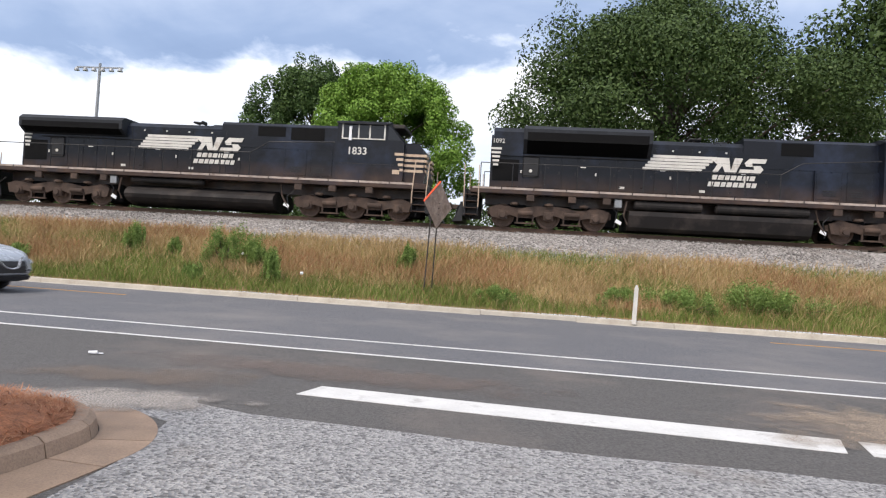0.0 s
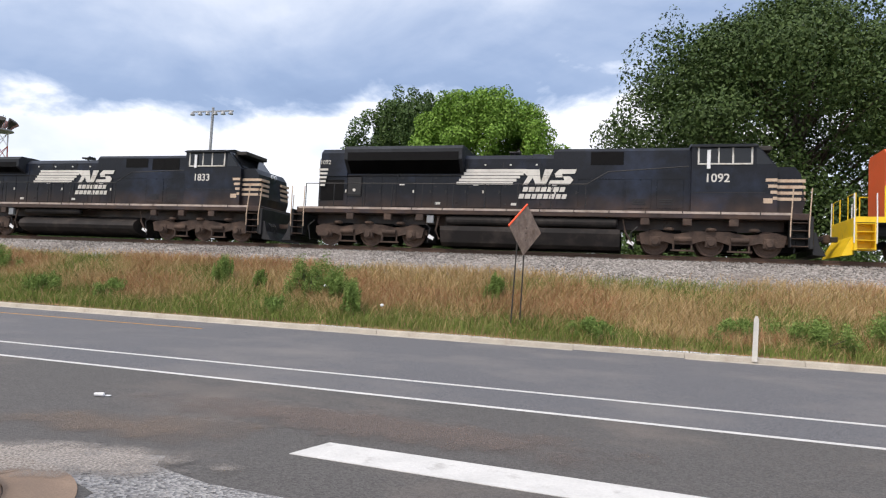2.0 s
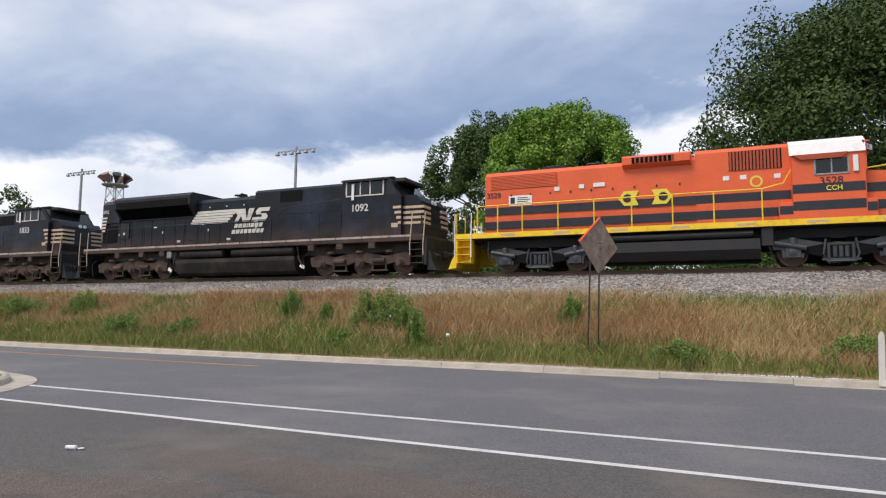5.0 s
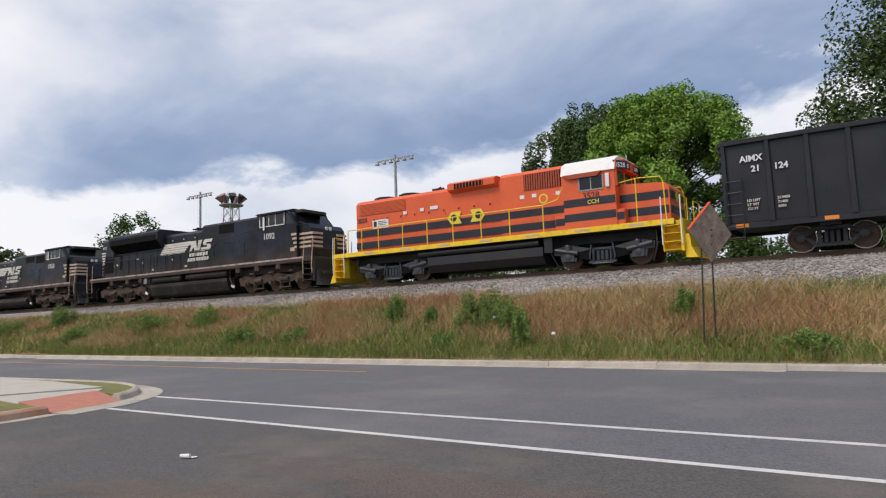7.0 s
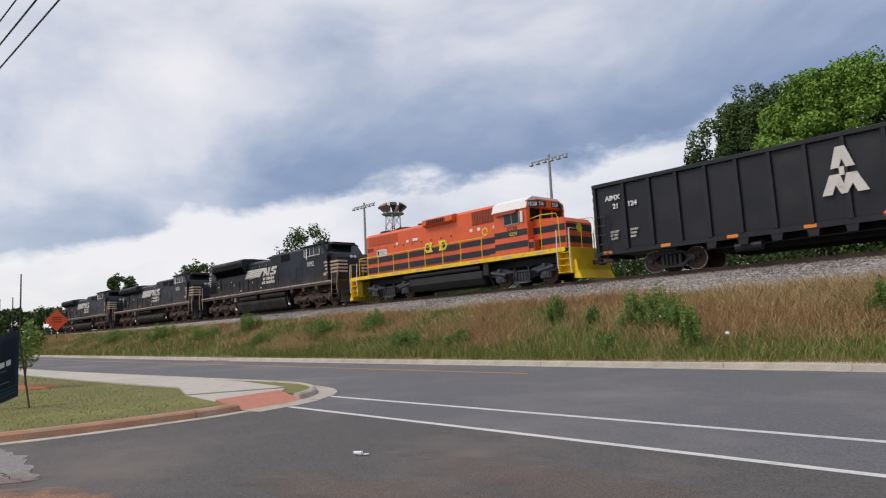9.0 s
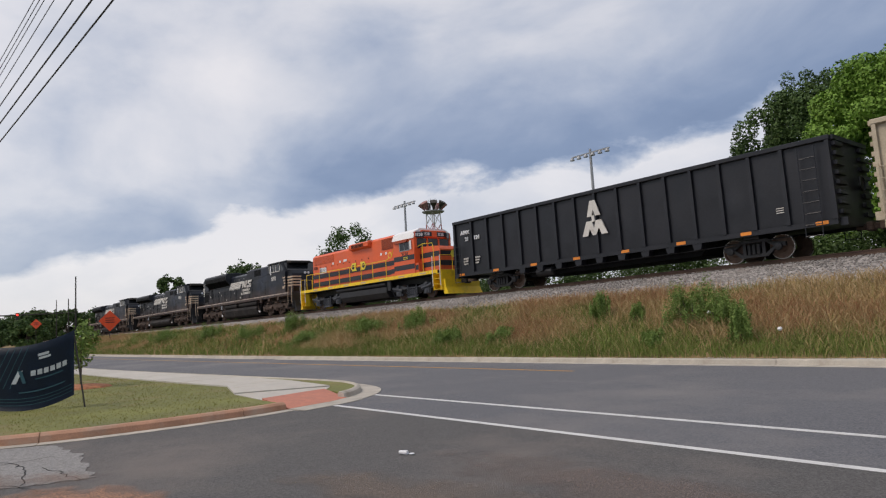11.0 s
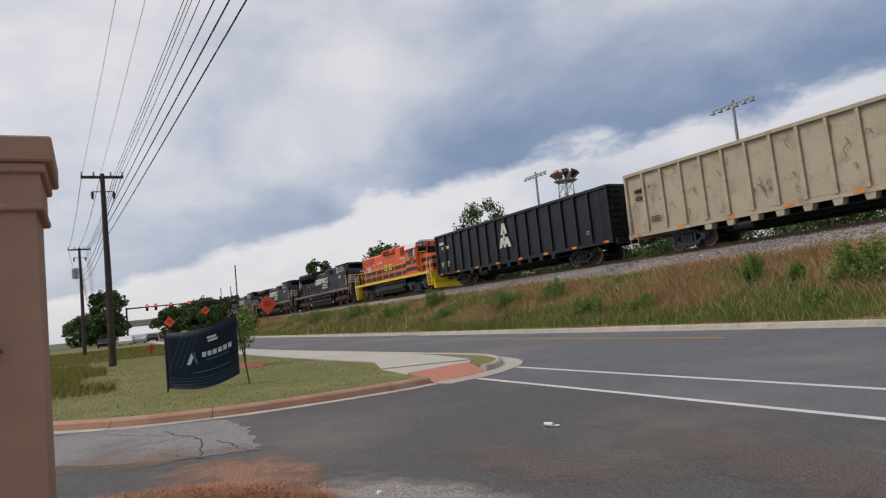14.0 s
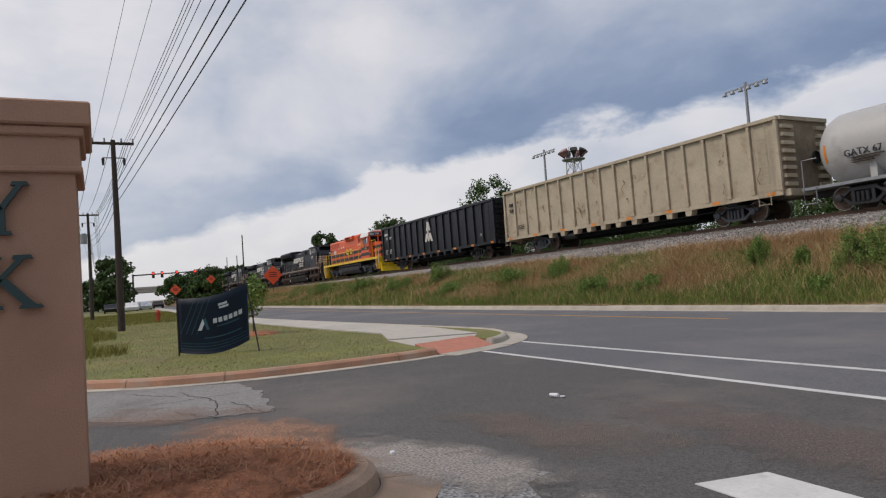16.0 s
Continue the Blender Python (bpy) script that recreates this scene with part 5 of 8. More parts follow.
def four_wheel_truck(parent, centre, base, r, material, kind):
    """A two-axle truck: kind loco (outer equaliser frame) or freight (cast side frames)."""
    h = base / 2
    bm = bmnew()
    for s in (-1, 1):
        y0, y1 = min(0.99 * s, 1.13 * s), max(0.99 * s, 1.13 * s)
        if kind == "loco":
            prism(bm, [(-h - 0.62, r + 0.36), (-h - 0.6, r + 0.1), (-h - 0.34, r + 0.08), (-h - 0.3, r - 0.2), (-h + 0.3, r - 0.2), (-h + 0.36, r + 0.12), (-0.62, r + 0.08), (-0.5, r - 0.22), (0.5, r - 0.22), (0.62, r + 0.08), (h - 0.36, r + 0.12), (h - 0.3, r - 0.2), (h + 0.3, r - 0.2), (h + 0.34, r + 0.08), (h + 0.6, r + 0.1), (h + 0.62, r + 0.36), (h, r + 0.46), (0.5, r + 0.28), (-0.5, r + 0.28), (-h, r + 0.46)], y0, y1)
        else:
            prism(bm, [(-h - 0.26, r + 0.15), (-h - 0.25, r + 0.0), (-h + 0.18, r + 0.05), (-0.45, r + 0.22), (0.45, r + 0.22), (h - 0.18, r + 0.05), (h + 0.25, r + 0.0), (h + 0.26, r + 0.15), (h - 0.25, r + 0.2), (0.5, r + 0.34), (-0.5, r + 0.34), (-h + 0.25, r + 0.2)], y0, y1)
            prism(bm, [(-h + 0.08, r - 0.02), (-0.5, r - 0.3), (0.5, r - 0.3), (h - 0.08, r - 0.02), (h - 0.1, r + 0.07), (0.42, r - 0.19), (-0.42, r - 0.19), (-h + 0.1, r + 0.07)], y0, y1)
            for q in (-0.36, 0.36):
                box(bm, q - 0.06, q + 0.06, y0 + 0.004, y1 - 0.004, r - 0.21, r + 0.24)
    box(bm, -0.22, 0.22, -1.0, 1.0, r - 0.1, r + 0.25)
    tr = part("truck", bm, material, parent, "iron truck side frame", place=pose(centre, 0, 0))
    if kind == "loco":
        # boxes added at the motors to stop light coming through the truck
        for q in (-1, 1):
            part("traction_motor", box(bmnew(), q * h * 0.5 - 0.5, q * h * 0.5 + 0.5, -0.66, 0.66, 0.2, r + 0.5, 0.05), GRILLE_SHADE, tr)
    for s in (-1, 1):
        y0, y1 = min(1.131 * s, 1.14 * s), max(1.131 * s, 1.14 * s)
        for q in (-1, 1):
            # near-black plates on the frame paint the shade inside its openings
            if kind == "loco":
                part("frame_opening", prism(bmnew(), [(q * 0.4, r - 0.2), (q * 0.4, r + 0.26), (q * (h - 0.24), r + 0.12), (q * (h - 0.24), r - 0.04)], y0, y1), GRILLE_SHADE, tr)
            jb = bmnew()
            lathe(jb, [(1.1 * s, 0.15), (1.2 * s, 0.14), (1.22 * s, 0.05)], (q * h, 0, r), "y", 14)
            if kind == "loco":
                box(jb, q * h - 0.24, q * h + 0.24, min(1.1 * s, 1.18 * s), max(1.1 * s, 1.18 * s), r - 0.2, r + 0.22, 0.02)
            part("journal_box", jb, material, tr)
            if kind == "loco":
                part("damper", tube(bmnew(), [(q * h * 0.25, 1.2 * s, r + 0.25), (q * h * 0.25, 1.2 * s, 0.12)], 0.035, 6), material, tr)
                part("brake_cylinder", tube(bmnew(), [(q * (h + 0.55), 1.18 * s, r + 0.3), (q * (h - 0.4), 1.18 * s, r + 0.12)], 0.09, 10), material, tr)
        # middle opening: again a flat plate with the shade as its colour
        if kind == "loco":
            part("frame_opening", box(bmnew(), -0.3, 0.3, y0, y1, r - 0.2, r + 0.2), GRILLE_SHADE, tr)
            for q in (-1, 1):
                part("sand_pipe", tube(bmnew(), [(q * (h + 0.7), 1.16 * s, r + 0.75), (q * (h + 0.72), 1.18 * s, r + 0.2), (q * (h + 0.5), 1.0 * s, 0.12)], 0.025, 6), material, tr)
                part("pedestal_spring", lathe(bmnew(), [(r + 0.2, 0.1), (r + 0.24, 0.12), (r + 0.42, 0.12), (r + 0.46, 0.1)], (q * h, 1.16 * s, 0), "z", 10), material, tr)
                part("swing_hanger", tube(bmnew(), [(q * 0.42, 1.17 * s, r + 0.4), (q * 0.5, 1.19 * s, r - 0.1), (q * 0.4, 1.17 * s, 0.14)], 0.035, 6), material, tr)
            part("spring_plank", box(bmnew(), -0.55, 0.55, min(1.1 * s, 1.2 * s), max(1.1 * s, 1.2 * s), 0.16, 0.24, 0.015), material, tr)
        for q in (-0.17, 0.0, 0.17):
            part("coil_spring", lathe(bmnew(), [(r - 0.19, 0.07), (r + 0.16, 0.07)], (q, 1.12 * s, 0), "z", 8), material, tr)
        if kind == "loco":
            part("tie_rod", tube(bmnew(), [(-h * 0.3, 1.2 * s, 0.15), (h * 0.3, 1.2 * s, 0.15)], 0.03, 6), material, tr)
    for q in (-1, 1):
        wheelset(tr, q * h, r, WHEEL, kind != "loco")
    return tr


def short_engine():
    """The orange four-axle road switcher."""
    e = thing("diesel_locomotive", "bright orange four-axle diesel with black stripes and yellow sill", "locomotive", group="freight train")
    part("underframe", box(box(bmnew(), 1.0, 17.1, -1.44, 1.44, 1.3, 1.5, 0.01), 1.8, 16.2, -0.6, 0.6, 0.95, 1.3), BLACK_IRON, e)
    for s in (-1, 1):
        sl = part("sill", box(bmnew(), 0.95, 17.15, min(1.442 * s, 1.462 * s), max(1.442 * s, 1.462 * s), 1.33, 1.53), YELLOW, e, "bright yellow sill")
        for k in range(7):
            part("notice", box(bmnew(), 2.9 + 2.1 * k, 3.5 + 2.1 * k, min(1.462 * s, 1.468 * s), max(1.462 * s, 1.468 * s), 1.39, 1.47), TAN_STRIPE, sl)
    h = part("long_hood", hood(bmnew(), 2.05, 10.0, 0.93, 1.5, 4.02, 0.16), ORANGE, e, "clean orange hood")
    part("blower_hood", hood(bmnew(), 10.0, 13.02, 0.97, 1.5, 4.2, 0.14), ORANGE, e, "orange raised hood behind the cab")
    blister = bmnew()
    along(blister, [(-0.94, 3.72), (-1.2, 3.84), (-1.2, 4.1), (-0.98, 4.2), (0.98, 4.2), (1.2, 4.1), (1.2, 3.84), (0.94, 3.72)], 7.5, 9.85)
    bl = part("brake_blister", blister, ORANGE, e, "flared dynamic brake housing")
    for s in (-1, 1):
        part("grille", box(bmnew(), 7.85, 9.3, min(1.2 * s, 1.215 * s), max(1.2 * s, 1.215 * s), 3.86, 4.08), GRILLE_SHADE, bl, "dark brake grille")
        for q in range(9):
            part("grille_bar", box(bmnew(), 7.95 + 0.16 * q, 8.0 + 0.16 * q, min(1.215 * s, 1.222 * s), max(1.215 * s, 1.222 * s), 3.86, 4.08), ORANGE_DARK, bl)
        rg = part("radiator_grille", box(bmnew(), 2.3, 5.0, min(0.932 * s, 0.945 * s), max(0.932 * s, 0.945 * s), 3.3, 3.84), ORANGE_DARK, e, "orange radiator shutters")
        for q in range(9):
            part("slat", box(bmnew(), 2.3, 5.0, min(0.945 * s, 0.958 * s), max(0.945 * s, 0.958 * s), 3.32 + 0.057 * q, 3.35 + 0.057 * q), ORANGE, rg)
        ig = part("intake_grille", box(bmnew(), 11.1, 12.75, min(0.972 * s, 0.985 * s), max(0.972 * s, 0.985 * s), 3.36, 4.04), GRILLE_SHADE, e, "orange slatted air intake")
        for q in range(15):
            part("slat", box(bmnew(), 11.12 + 0.108 * q, 11.19 + 0.108 * q, min(0.985 * s, 1.0 * s), max(0.985 * s, 1.0 * s), 3.36, 4.04), ORANGE_DARK, ig)
        # stripes over the doors
        for z0, z1 in ((1.72, 2.02), (2.28, 2.58)):
            part("stripe", box(bmnew(), 2.06, 13.0, min(0.972 * s, 0.979 * s), max(0.972 * s, 0.979 * s), z0, z1), STRIPE_BLACK, e, "black side stripe")
            part("stripe", box(bmnew(), 13.02, 15.08, min(1.442 * s, 1.448 * s), max(1.442 * s, 1.448 * s), z0 + 0.08, z1 + 0.08), STRIPE_BLACK, e, "black side stripe")
            part("stripe", box(bmnew(), 15.1, 16.9, min(1.002 * s, 1.008 * s), max(1.002 * s, 1.008 * s), z0 + 0.08, z1 + 0.08), STRIPE_BLACK, e, "black side stripe")
        x = 2.5
        while x < 9.6:
            part("hood_door", box(bmnew(), x, x + 0.74, min(0.93 * s, 0.94 * s), max(0.93 * s, 0.94 * s), 1.62, 3.2, 0.005), ORANGE, h)
            part("latch", box(bmnew(), x + 0.62, x + 0.68, min(0.94 * s, 0.96 * s), max(0.94 * s, 0.96 * s), 3.0, 3.08), BLACK_IRON, h)
            x += 0.79
        part("placard", box(bmnew(), 3.05, 4.0, min(0.946 * s, 0.956 * s), max(0.946 * s, 0.956 * s), 2.62, 3.02), PLACARD, e, "white notice board with small print")
        lettering("road_number", "3528", 0.3, e, pose(2.12 if s < 0 else 2.86, 0.951 * s, 2.98, 90, 0, 0 if s < 0 else 180), STRIPE_BLACK, bold=0.003)
        bars(e, [(3.12, 3.3, 2.68, 2.95)], 0.957 * s, STRIPE_BLACK, "black emblem block")
        bars(e, [(3.4, 3.93 - 0.1 * (q % 2), 2.69 + 0.075 * q, 2.715 + 0.075 * q) for q in range(4)], 0.957 * s, TRUCK, "small print bar")
        for nx, nz0 in ((4.9, 3.1), (5.85, 3.13), (10.9, 3.05), (11.45, 3.05), (12.5, 3.02), (6.4, 3.15)):
            part("notice", box(bmnew(), nx, nx + (0.2 if nx != 6.4 else 0.42), min(0.975 * s, 0.982 * s), max(0.975 * s, 0.982 * s), nz0, nz0 + 0.15), PLACARD, e)
        part("builder_plate", lathe(bmnew(), [(0.972 * s, 0.2), (0.98 * s, 0.2)], (11.95, 0, 2.95), "y", 20), LOGO_YELLOW, e, "pale yellow oval emblem")
        part("builder_plate", lathe(bmnew(), [(0.98 * s, 0.14), (0.986 * s, 0.14)], (11.95, 0, 2.95), "y", 20), ORANGE, e, "orange emblem field")
        for mx, d in ((7.62, 1), (8.92, -1)):
            mk = bmnew()
            y0, y1 = min(0.985 * s, 0.995 * s), max(0.985 * s, 0.995 * s)
            prism(mk, [(mx - 0.3 * d, 2.62), (mx - 0.1 * d, 2.9), (mx + 0.42 * d, 2.9), (mx + 0.3 * d, 2.62), (mx + 0.42 * d, 2.36), (mx - 0.1 * d, 2.36)], y0, y1)
            part("emblem", mk, LOGO_YELLOW, e, "pale yellow six-sided emblem")
            part("emblem_disc", lathe(bmnew(), [(0.996 * s, 0.16), (1.002 * s, 0.16)], (mx + 0.02 * d, 0, 2.63), "y", 16), STRIPE_BLACK, e)
        # handrails
        rail_bar(e, [1.9, 2.75, 3.75, 5.15, 6.5, 7.85, 9.25, 10.6, 12.1], 1.42 * s, 1.5, 2.6, YELLOW, 0.024, "yellow walkway handrail")
        for pts in ([(12.1, 1.42 * s, 2.6), (12.75, 1.42 * s, 2.75), (13.0, 1.45 * s, 3.2)], [(15.1, 1.2 * s, 3.1), (15.9, 1.42 * s, 3.15), (16.75, 1.42 * s, 3.1), (16.85, 1.42 * s, 2.9), (16.9, 1.42 * s, 1.4)], [(15.85, 1.42 * s, 3.15), (15.85, 1.42 * s, 1.5)]):
            part("handrail", tube(bmnew(), pts, 0.022, 6), YELLOW, e, "yellow bent handrail")
        for x in (1.3, 17.05):
            steps(e, x, 0.6, 1.45 * s, (0.42, 0.72, 1.02, 1.3), YELLOW, "bright yellow end steps")
        for x in (0.95, 1.65, 16.72, 17.4):
            part("grab_iron", tube(bmnew(), [(x, 1.46 * s, 0.6), (x, 1.48 * s, 1.3), (x, 1.44 * s, 2.35)], 0.022, 6), PLACARD, e, "white grab iron")
    # end platform rails
    for x in (1.0, 17.4):
        for y0, y1 in ((-1.4, -0.5), (0.5, 1.4)):
            part("end_rail", tube(bmnew(), [(x, y0, 1.4), (x, y0, 2.35), (x, y1, 2.35), (x, y1, 1.4)], 0.022, 6), YELLOW, e)
        part("end_plate", box(bmnew(), x - 0.05, x + 0.05, -1.44, 1.44, 0.35, 1.5, 0.01), YELLOW, e, "yellow pilot plate")
    part("plow", prism(bmnew(), [(17.45, 0.12), (17.85, 0.1), (17.65, 0.5), (17.6, 0.95), (17.45, 0.95)], -1.3, 1.3), YELLOW, e, "curved yellow snow plow")
    part("plow", prism(bmnew(), [(0.95, 0.2), (0.6, 0.15), (0.75, 0.5), (0.95, 0.85)], -1.3, 1.3), YELLOW, e, "yellow rear plow blade")
    coupler(e, 17.95, -1, BLACK_IRON)
    coupler(e, 0.05, 1, BLACK_IRON)
    # cab and nose
    cab = prism(bmnew(), [(13.02, 1.5), (15.1, 1.5), (15.1, 3.64), (13.02, 3.64)], -1.44, 1.44)
    c = part("cab", cab, ORANGE, e, "orange cab with white roof")
    roof = along(bmnew(), [(-1.5, 3.62), (-1.36, 4.02), (-0.95, 4.22), (0.95, 4.22), (1.36, 4.02), (1.5, 3.62), (1.44, 3.62), (1.3, 3.985), (-1.3, 3.985), (-1.44, 3.62)], 12.95, 15.12)
    part("roof", roof, ROOF_WHITE, c, "white sloping cab roof")
    part("roof_box", box(bmnew(), 13.4, 14.7, -0.5, 0.5, 4.19, 4.27, 0.02), ROOF_WHITE, c)
    part("antenna", tube(bmnew(), [(15.0, 0.4, 4.18), (15.0, 0.4, 4.5)], 0.015, 6), PLACARD, c)
    for s in (-1, 1):
        w = part("side_window", box(bmnew(), 13.7, 14.62, min(1.44 * s, 1.455 * s), max(1.44 * s, 1.455 * s), 2.98, 3.45), GLASS_DARK, c, "dark sliding cab window")
        fr = bmnew()
        for x0, x1, z0, z1 in ((13.66, 13.71, 2.95, 3.48), (14.61, 14.66, 2.95, 3.48), (13.66, 14.66, 2.93, 2.98), (14.14, 14.18, 2.98, 3.46)):
            box(fr, x0, x1, min(1.446 * s, 1.468 * s), max(1.446 * s, 1.468 * s), z0, z1)
        part("window_frame", fr, STEEL, w)
        part("visor", prism(bmnew(), [(13.3, 3.45), (14.45, 3.45), (14.62, 3.62), (13.05, 3.62)], min(1.442 * s, 1.56 * s), max(1.442 * s, 1.56 * s)), ORANGE_DARK, c, "orange sunshade")
        part("mirror", box(bmnew(), 14.76, 14.9, min(1.48 * s, 1.52 * s), max(1.48 * s, 1.52 * s), 2.98, 3.5), PLACARD, c, "white wind deflector")
        m = pose(13.8 if s < 0 else 14.75, 1.449 * s, 2.62, 90, 0, 0 if s < 0 else 180)
        lettering("road_number", "3528", 0.34, c, m, STRIPE_BLACK, bold=0.004)
        m = pose(13.98 if s < 0 else 14.5, 1.452 * s, 2.42, 90, 0, 0 if s < 0 else 180)
        lettering("marking", "CCH", 0.22, c, m, LOGO_YELLOW, bold=0.003)
        part("battery_box", box(bmnew(), 12.6, 15.4, min(0.98 * s, 1.4 * s), max(0.98 * s, 1.4 * s), 1.5, 2.1, 0.02), ORANGE, e)
        part("stripe", box(bmnew(), 12.62, 15.38, min(1.401 * s, 1.407 * s), max(1.401 * s, 1.407 * s), 1.7, 1.98), STRIPE_BLACK, e)
    fw = part("front_wall", box(bmnew(), 15.1, 15.13, -1.3, 1.3, 3.0, 3.7), GLASS_DARK, c, "dark cab front windows")
    fp = bmnew()
    for y0, y1 in ((-1.4, -1.25), (-0.5, -0.38), (0.38, 0.5), (1.25, 1.4)):
        box(fp, 15.1, 15.15, y0, y1, 3.0, 3.98)
    box(fp, 15.1, 15.15, -1.34, 1.34, 3.62, 4.0)
    part("window_pillar", fp, ORANGE, c)
    nb = part("number_board", box(bmnew(), 15.15, 15.3, -0.95, 0.95, 3.66, 4.08, 0.02), ORANGE, c, "number board box")
    for s in (-1, 1):
        part("board", box(bmnew(), 15.305, 15.312, min(0.2 * s, 0.9 * s), max(0.2 * s, 0.9 * s), 3.72, 4.0), STRIPE_BLACK, nb)
        lettering("road_number", "3528", 0.24, c, pose(15.318, -0.86 if s < 0 else 0.24, 3.78, 90, 0, 90), PLACARD, bold=0.004)
    part("side_board", box(bmnew(), 0, 0.64, -0.03, 0.03, 0, 0.34, 0.01), STRIPE_BLACK, c, "angled black number board", place=pose(15.06, -1.40, 3.64, 0, 0, 58))
    part("side_board", box(bmnew(), 0, 0.64, -0.03, 0.03, 0, 0.34, 0.01), STRIPE_BLACK, c, "angled black number board", place=pose(15.40, 0.86, 3.64, 0, 0, 122))
    lettering("road_number", "3528", 0.25, c, pose(15.06, -1.40, 3.64, 0, 0, 58) @ pose(0.04, -0.034, 0.08, 90, 0, 0), PLACARD, bold=0.005)
    nose = prism(bmnew(), [(15.1, 1.5), (16.95, 1.5), (16.95, 2.75), (16.8, 2.95), (15.1, 3.08)], -1.0, 1.0)
    n = part("nose", nose, ORANGE, e, "low orange short hood")
    for z0, z1 in ((1.8, 2.1), (2.36, 2.66)):
        part("stripe", box(bmnew(), 16.95, 16.957, -1.0, 1.0, z0, z1), STRIPE_BLACK, n)
    part("emblem", lathe(bmnew(), [(16.958, 0.24), (16.97, 0.24)], (0, 0, 2.5), "x", 6), LOGO_YELLOW, n, "yellow emblem on the nose")
    for q in range(2):
        part("fan", lathe(bmnew(), [(0, 0.6), (0.16, 0.6), (0.2, 0.5), (0.2, 0.1)], (3.2 + 1.5 * q, 0, 4.0), "z", 20), BLACK_IRON, e, "black roof fan")
    hn = bmnew()
    for y in (-0.12, 0.12):
        lathe(hn, [(-0.2, 0.05), (0.1, 0.04), (0.25, 0.1)], (6.2, y, 4.22), "x", 10)
    box(hn, 6.1, 6.3, -0.15, 0.15, 4.0, 4.2)
    part("horn", hn, BLACK_IRON, e, "black air horn")
    tk = along(bmnew(), [(-1.38, 0.95), (-1.4, 0.6), (-1.15, 0.28), (1.15, 0.28), (1.4, 0.6), (1.38, 0.95)], 6.45, 12.0)
    part("fuel_tank", tk, BLACK_IRON, e, "black fuel tank")
    for s in (-1, 1):
        part("air_reservoir", tube(bmnew(), [(5.9, 1.2 * s, 1.14), (11.8, 1.2 * s, 1.14)], 0.15, 14), BLACK_IRON, e, "black air reservoir")
        part("vent", box(bmnew(), 12.05, 12.4, min(1.2 * s, 1.36 * s), max(1.2 * s, 1.36 * s), 0.7, 1.3), BLACK_IRON, e)
    four_wheel_truck(e, 4.35, 2.75, 0.48, GREY_TRUCK, "loco")
    four_wheel_truck(e, 14.35, 2.75, 0.48, GREY_TRUCK, "loco")
    ROLLING.append(e)
    return e


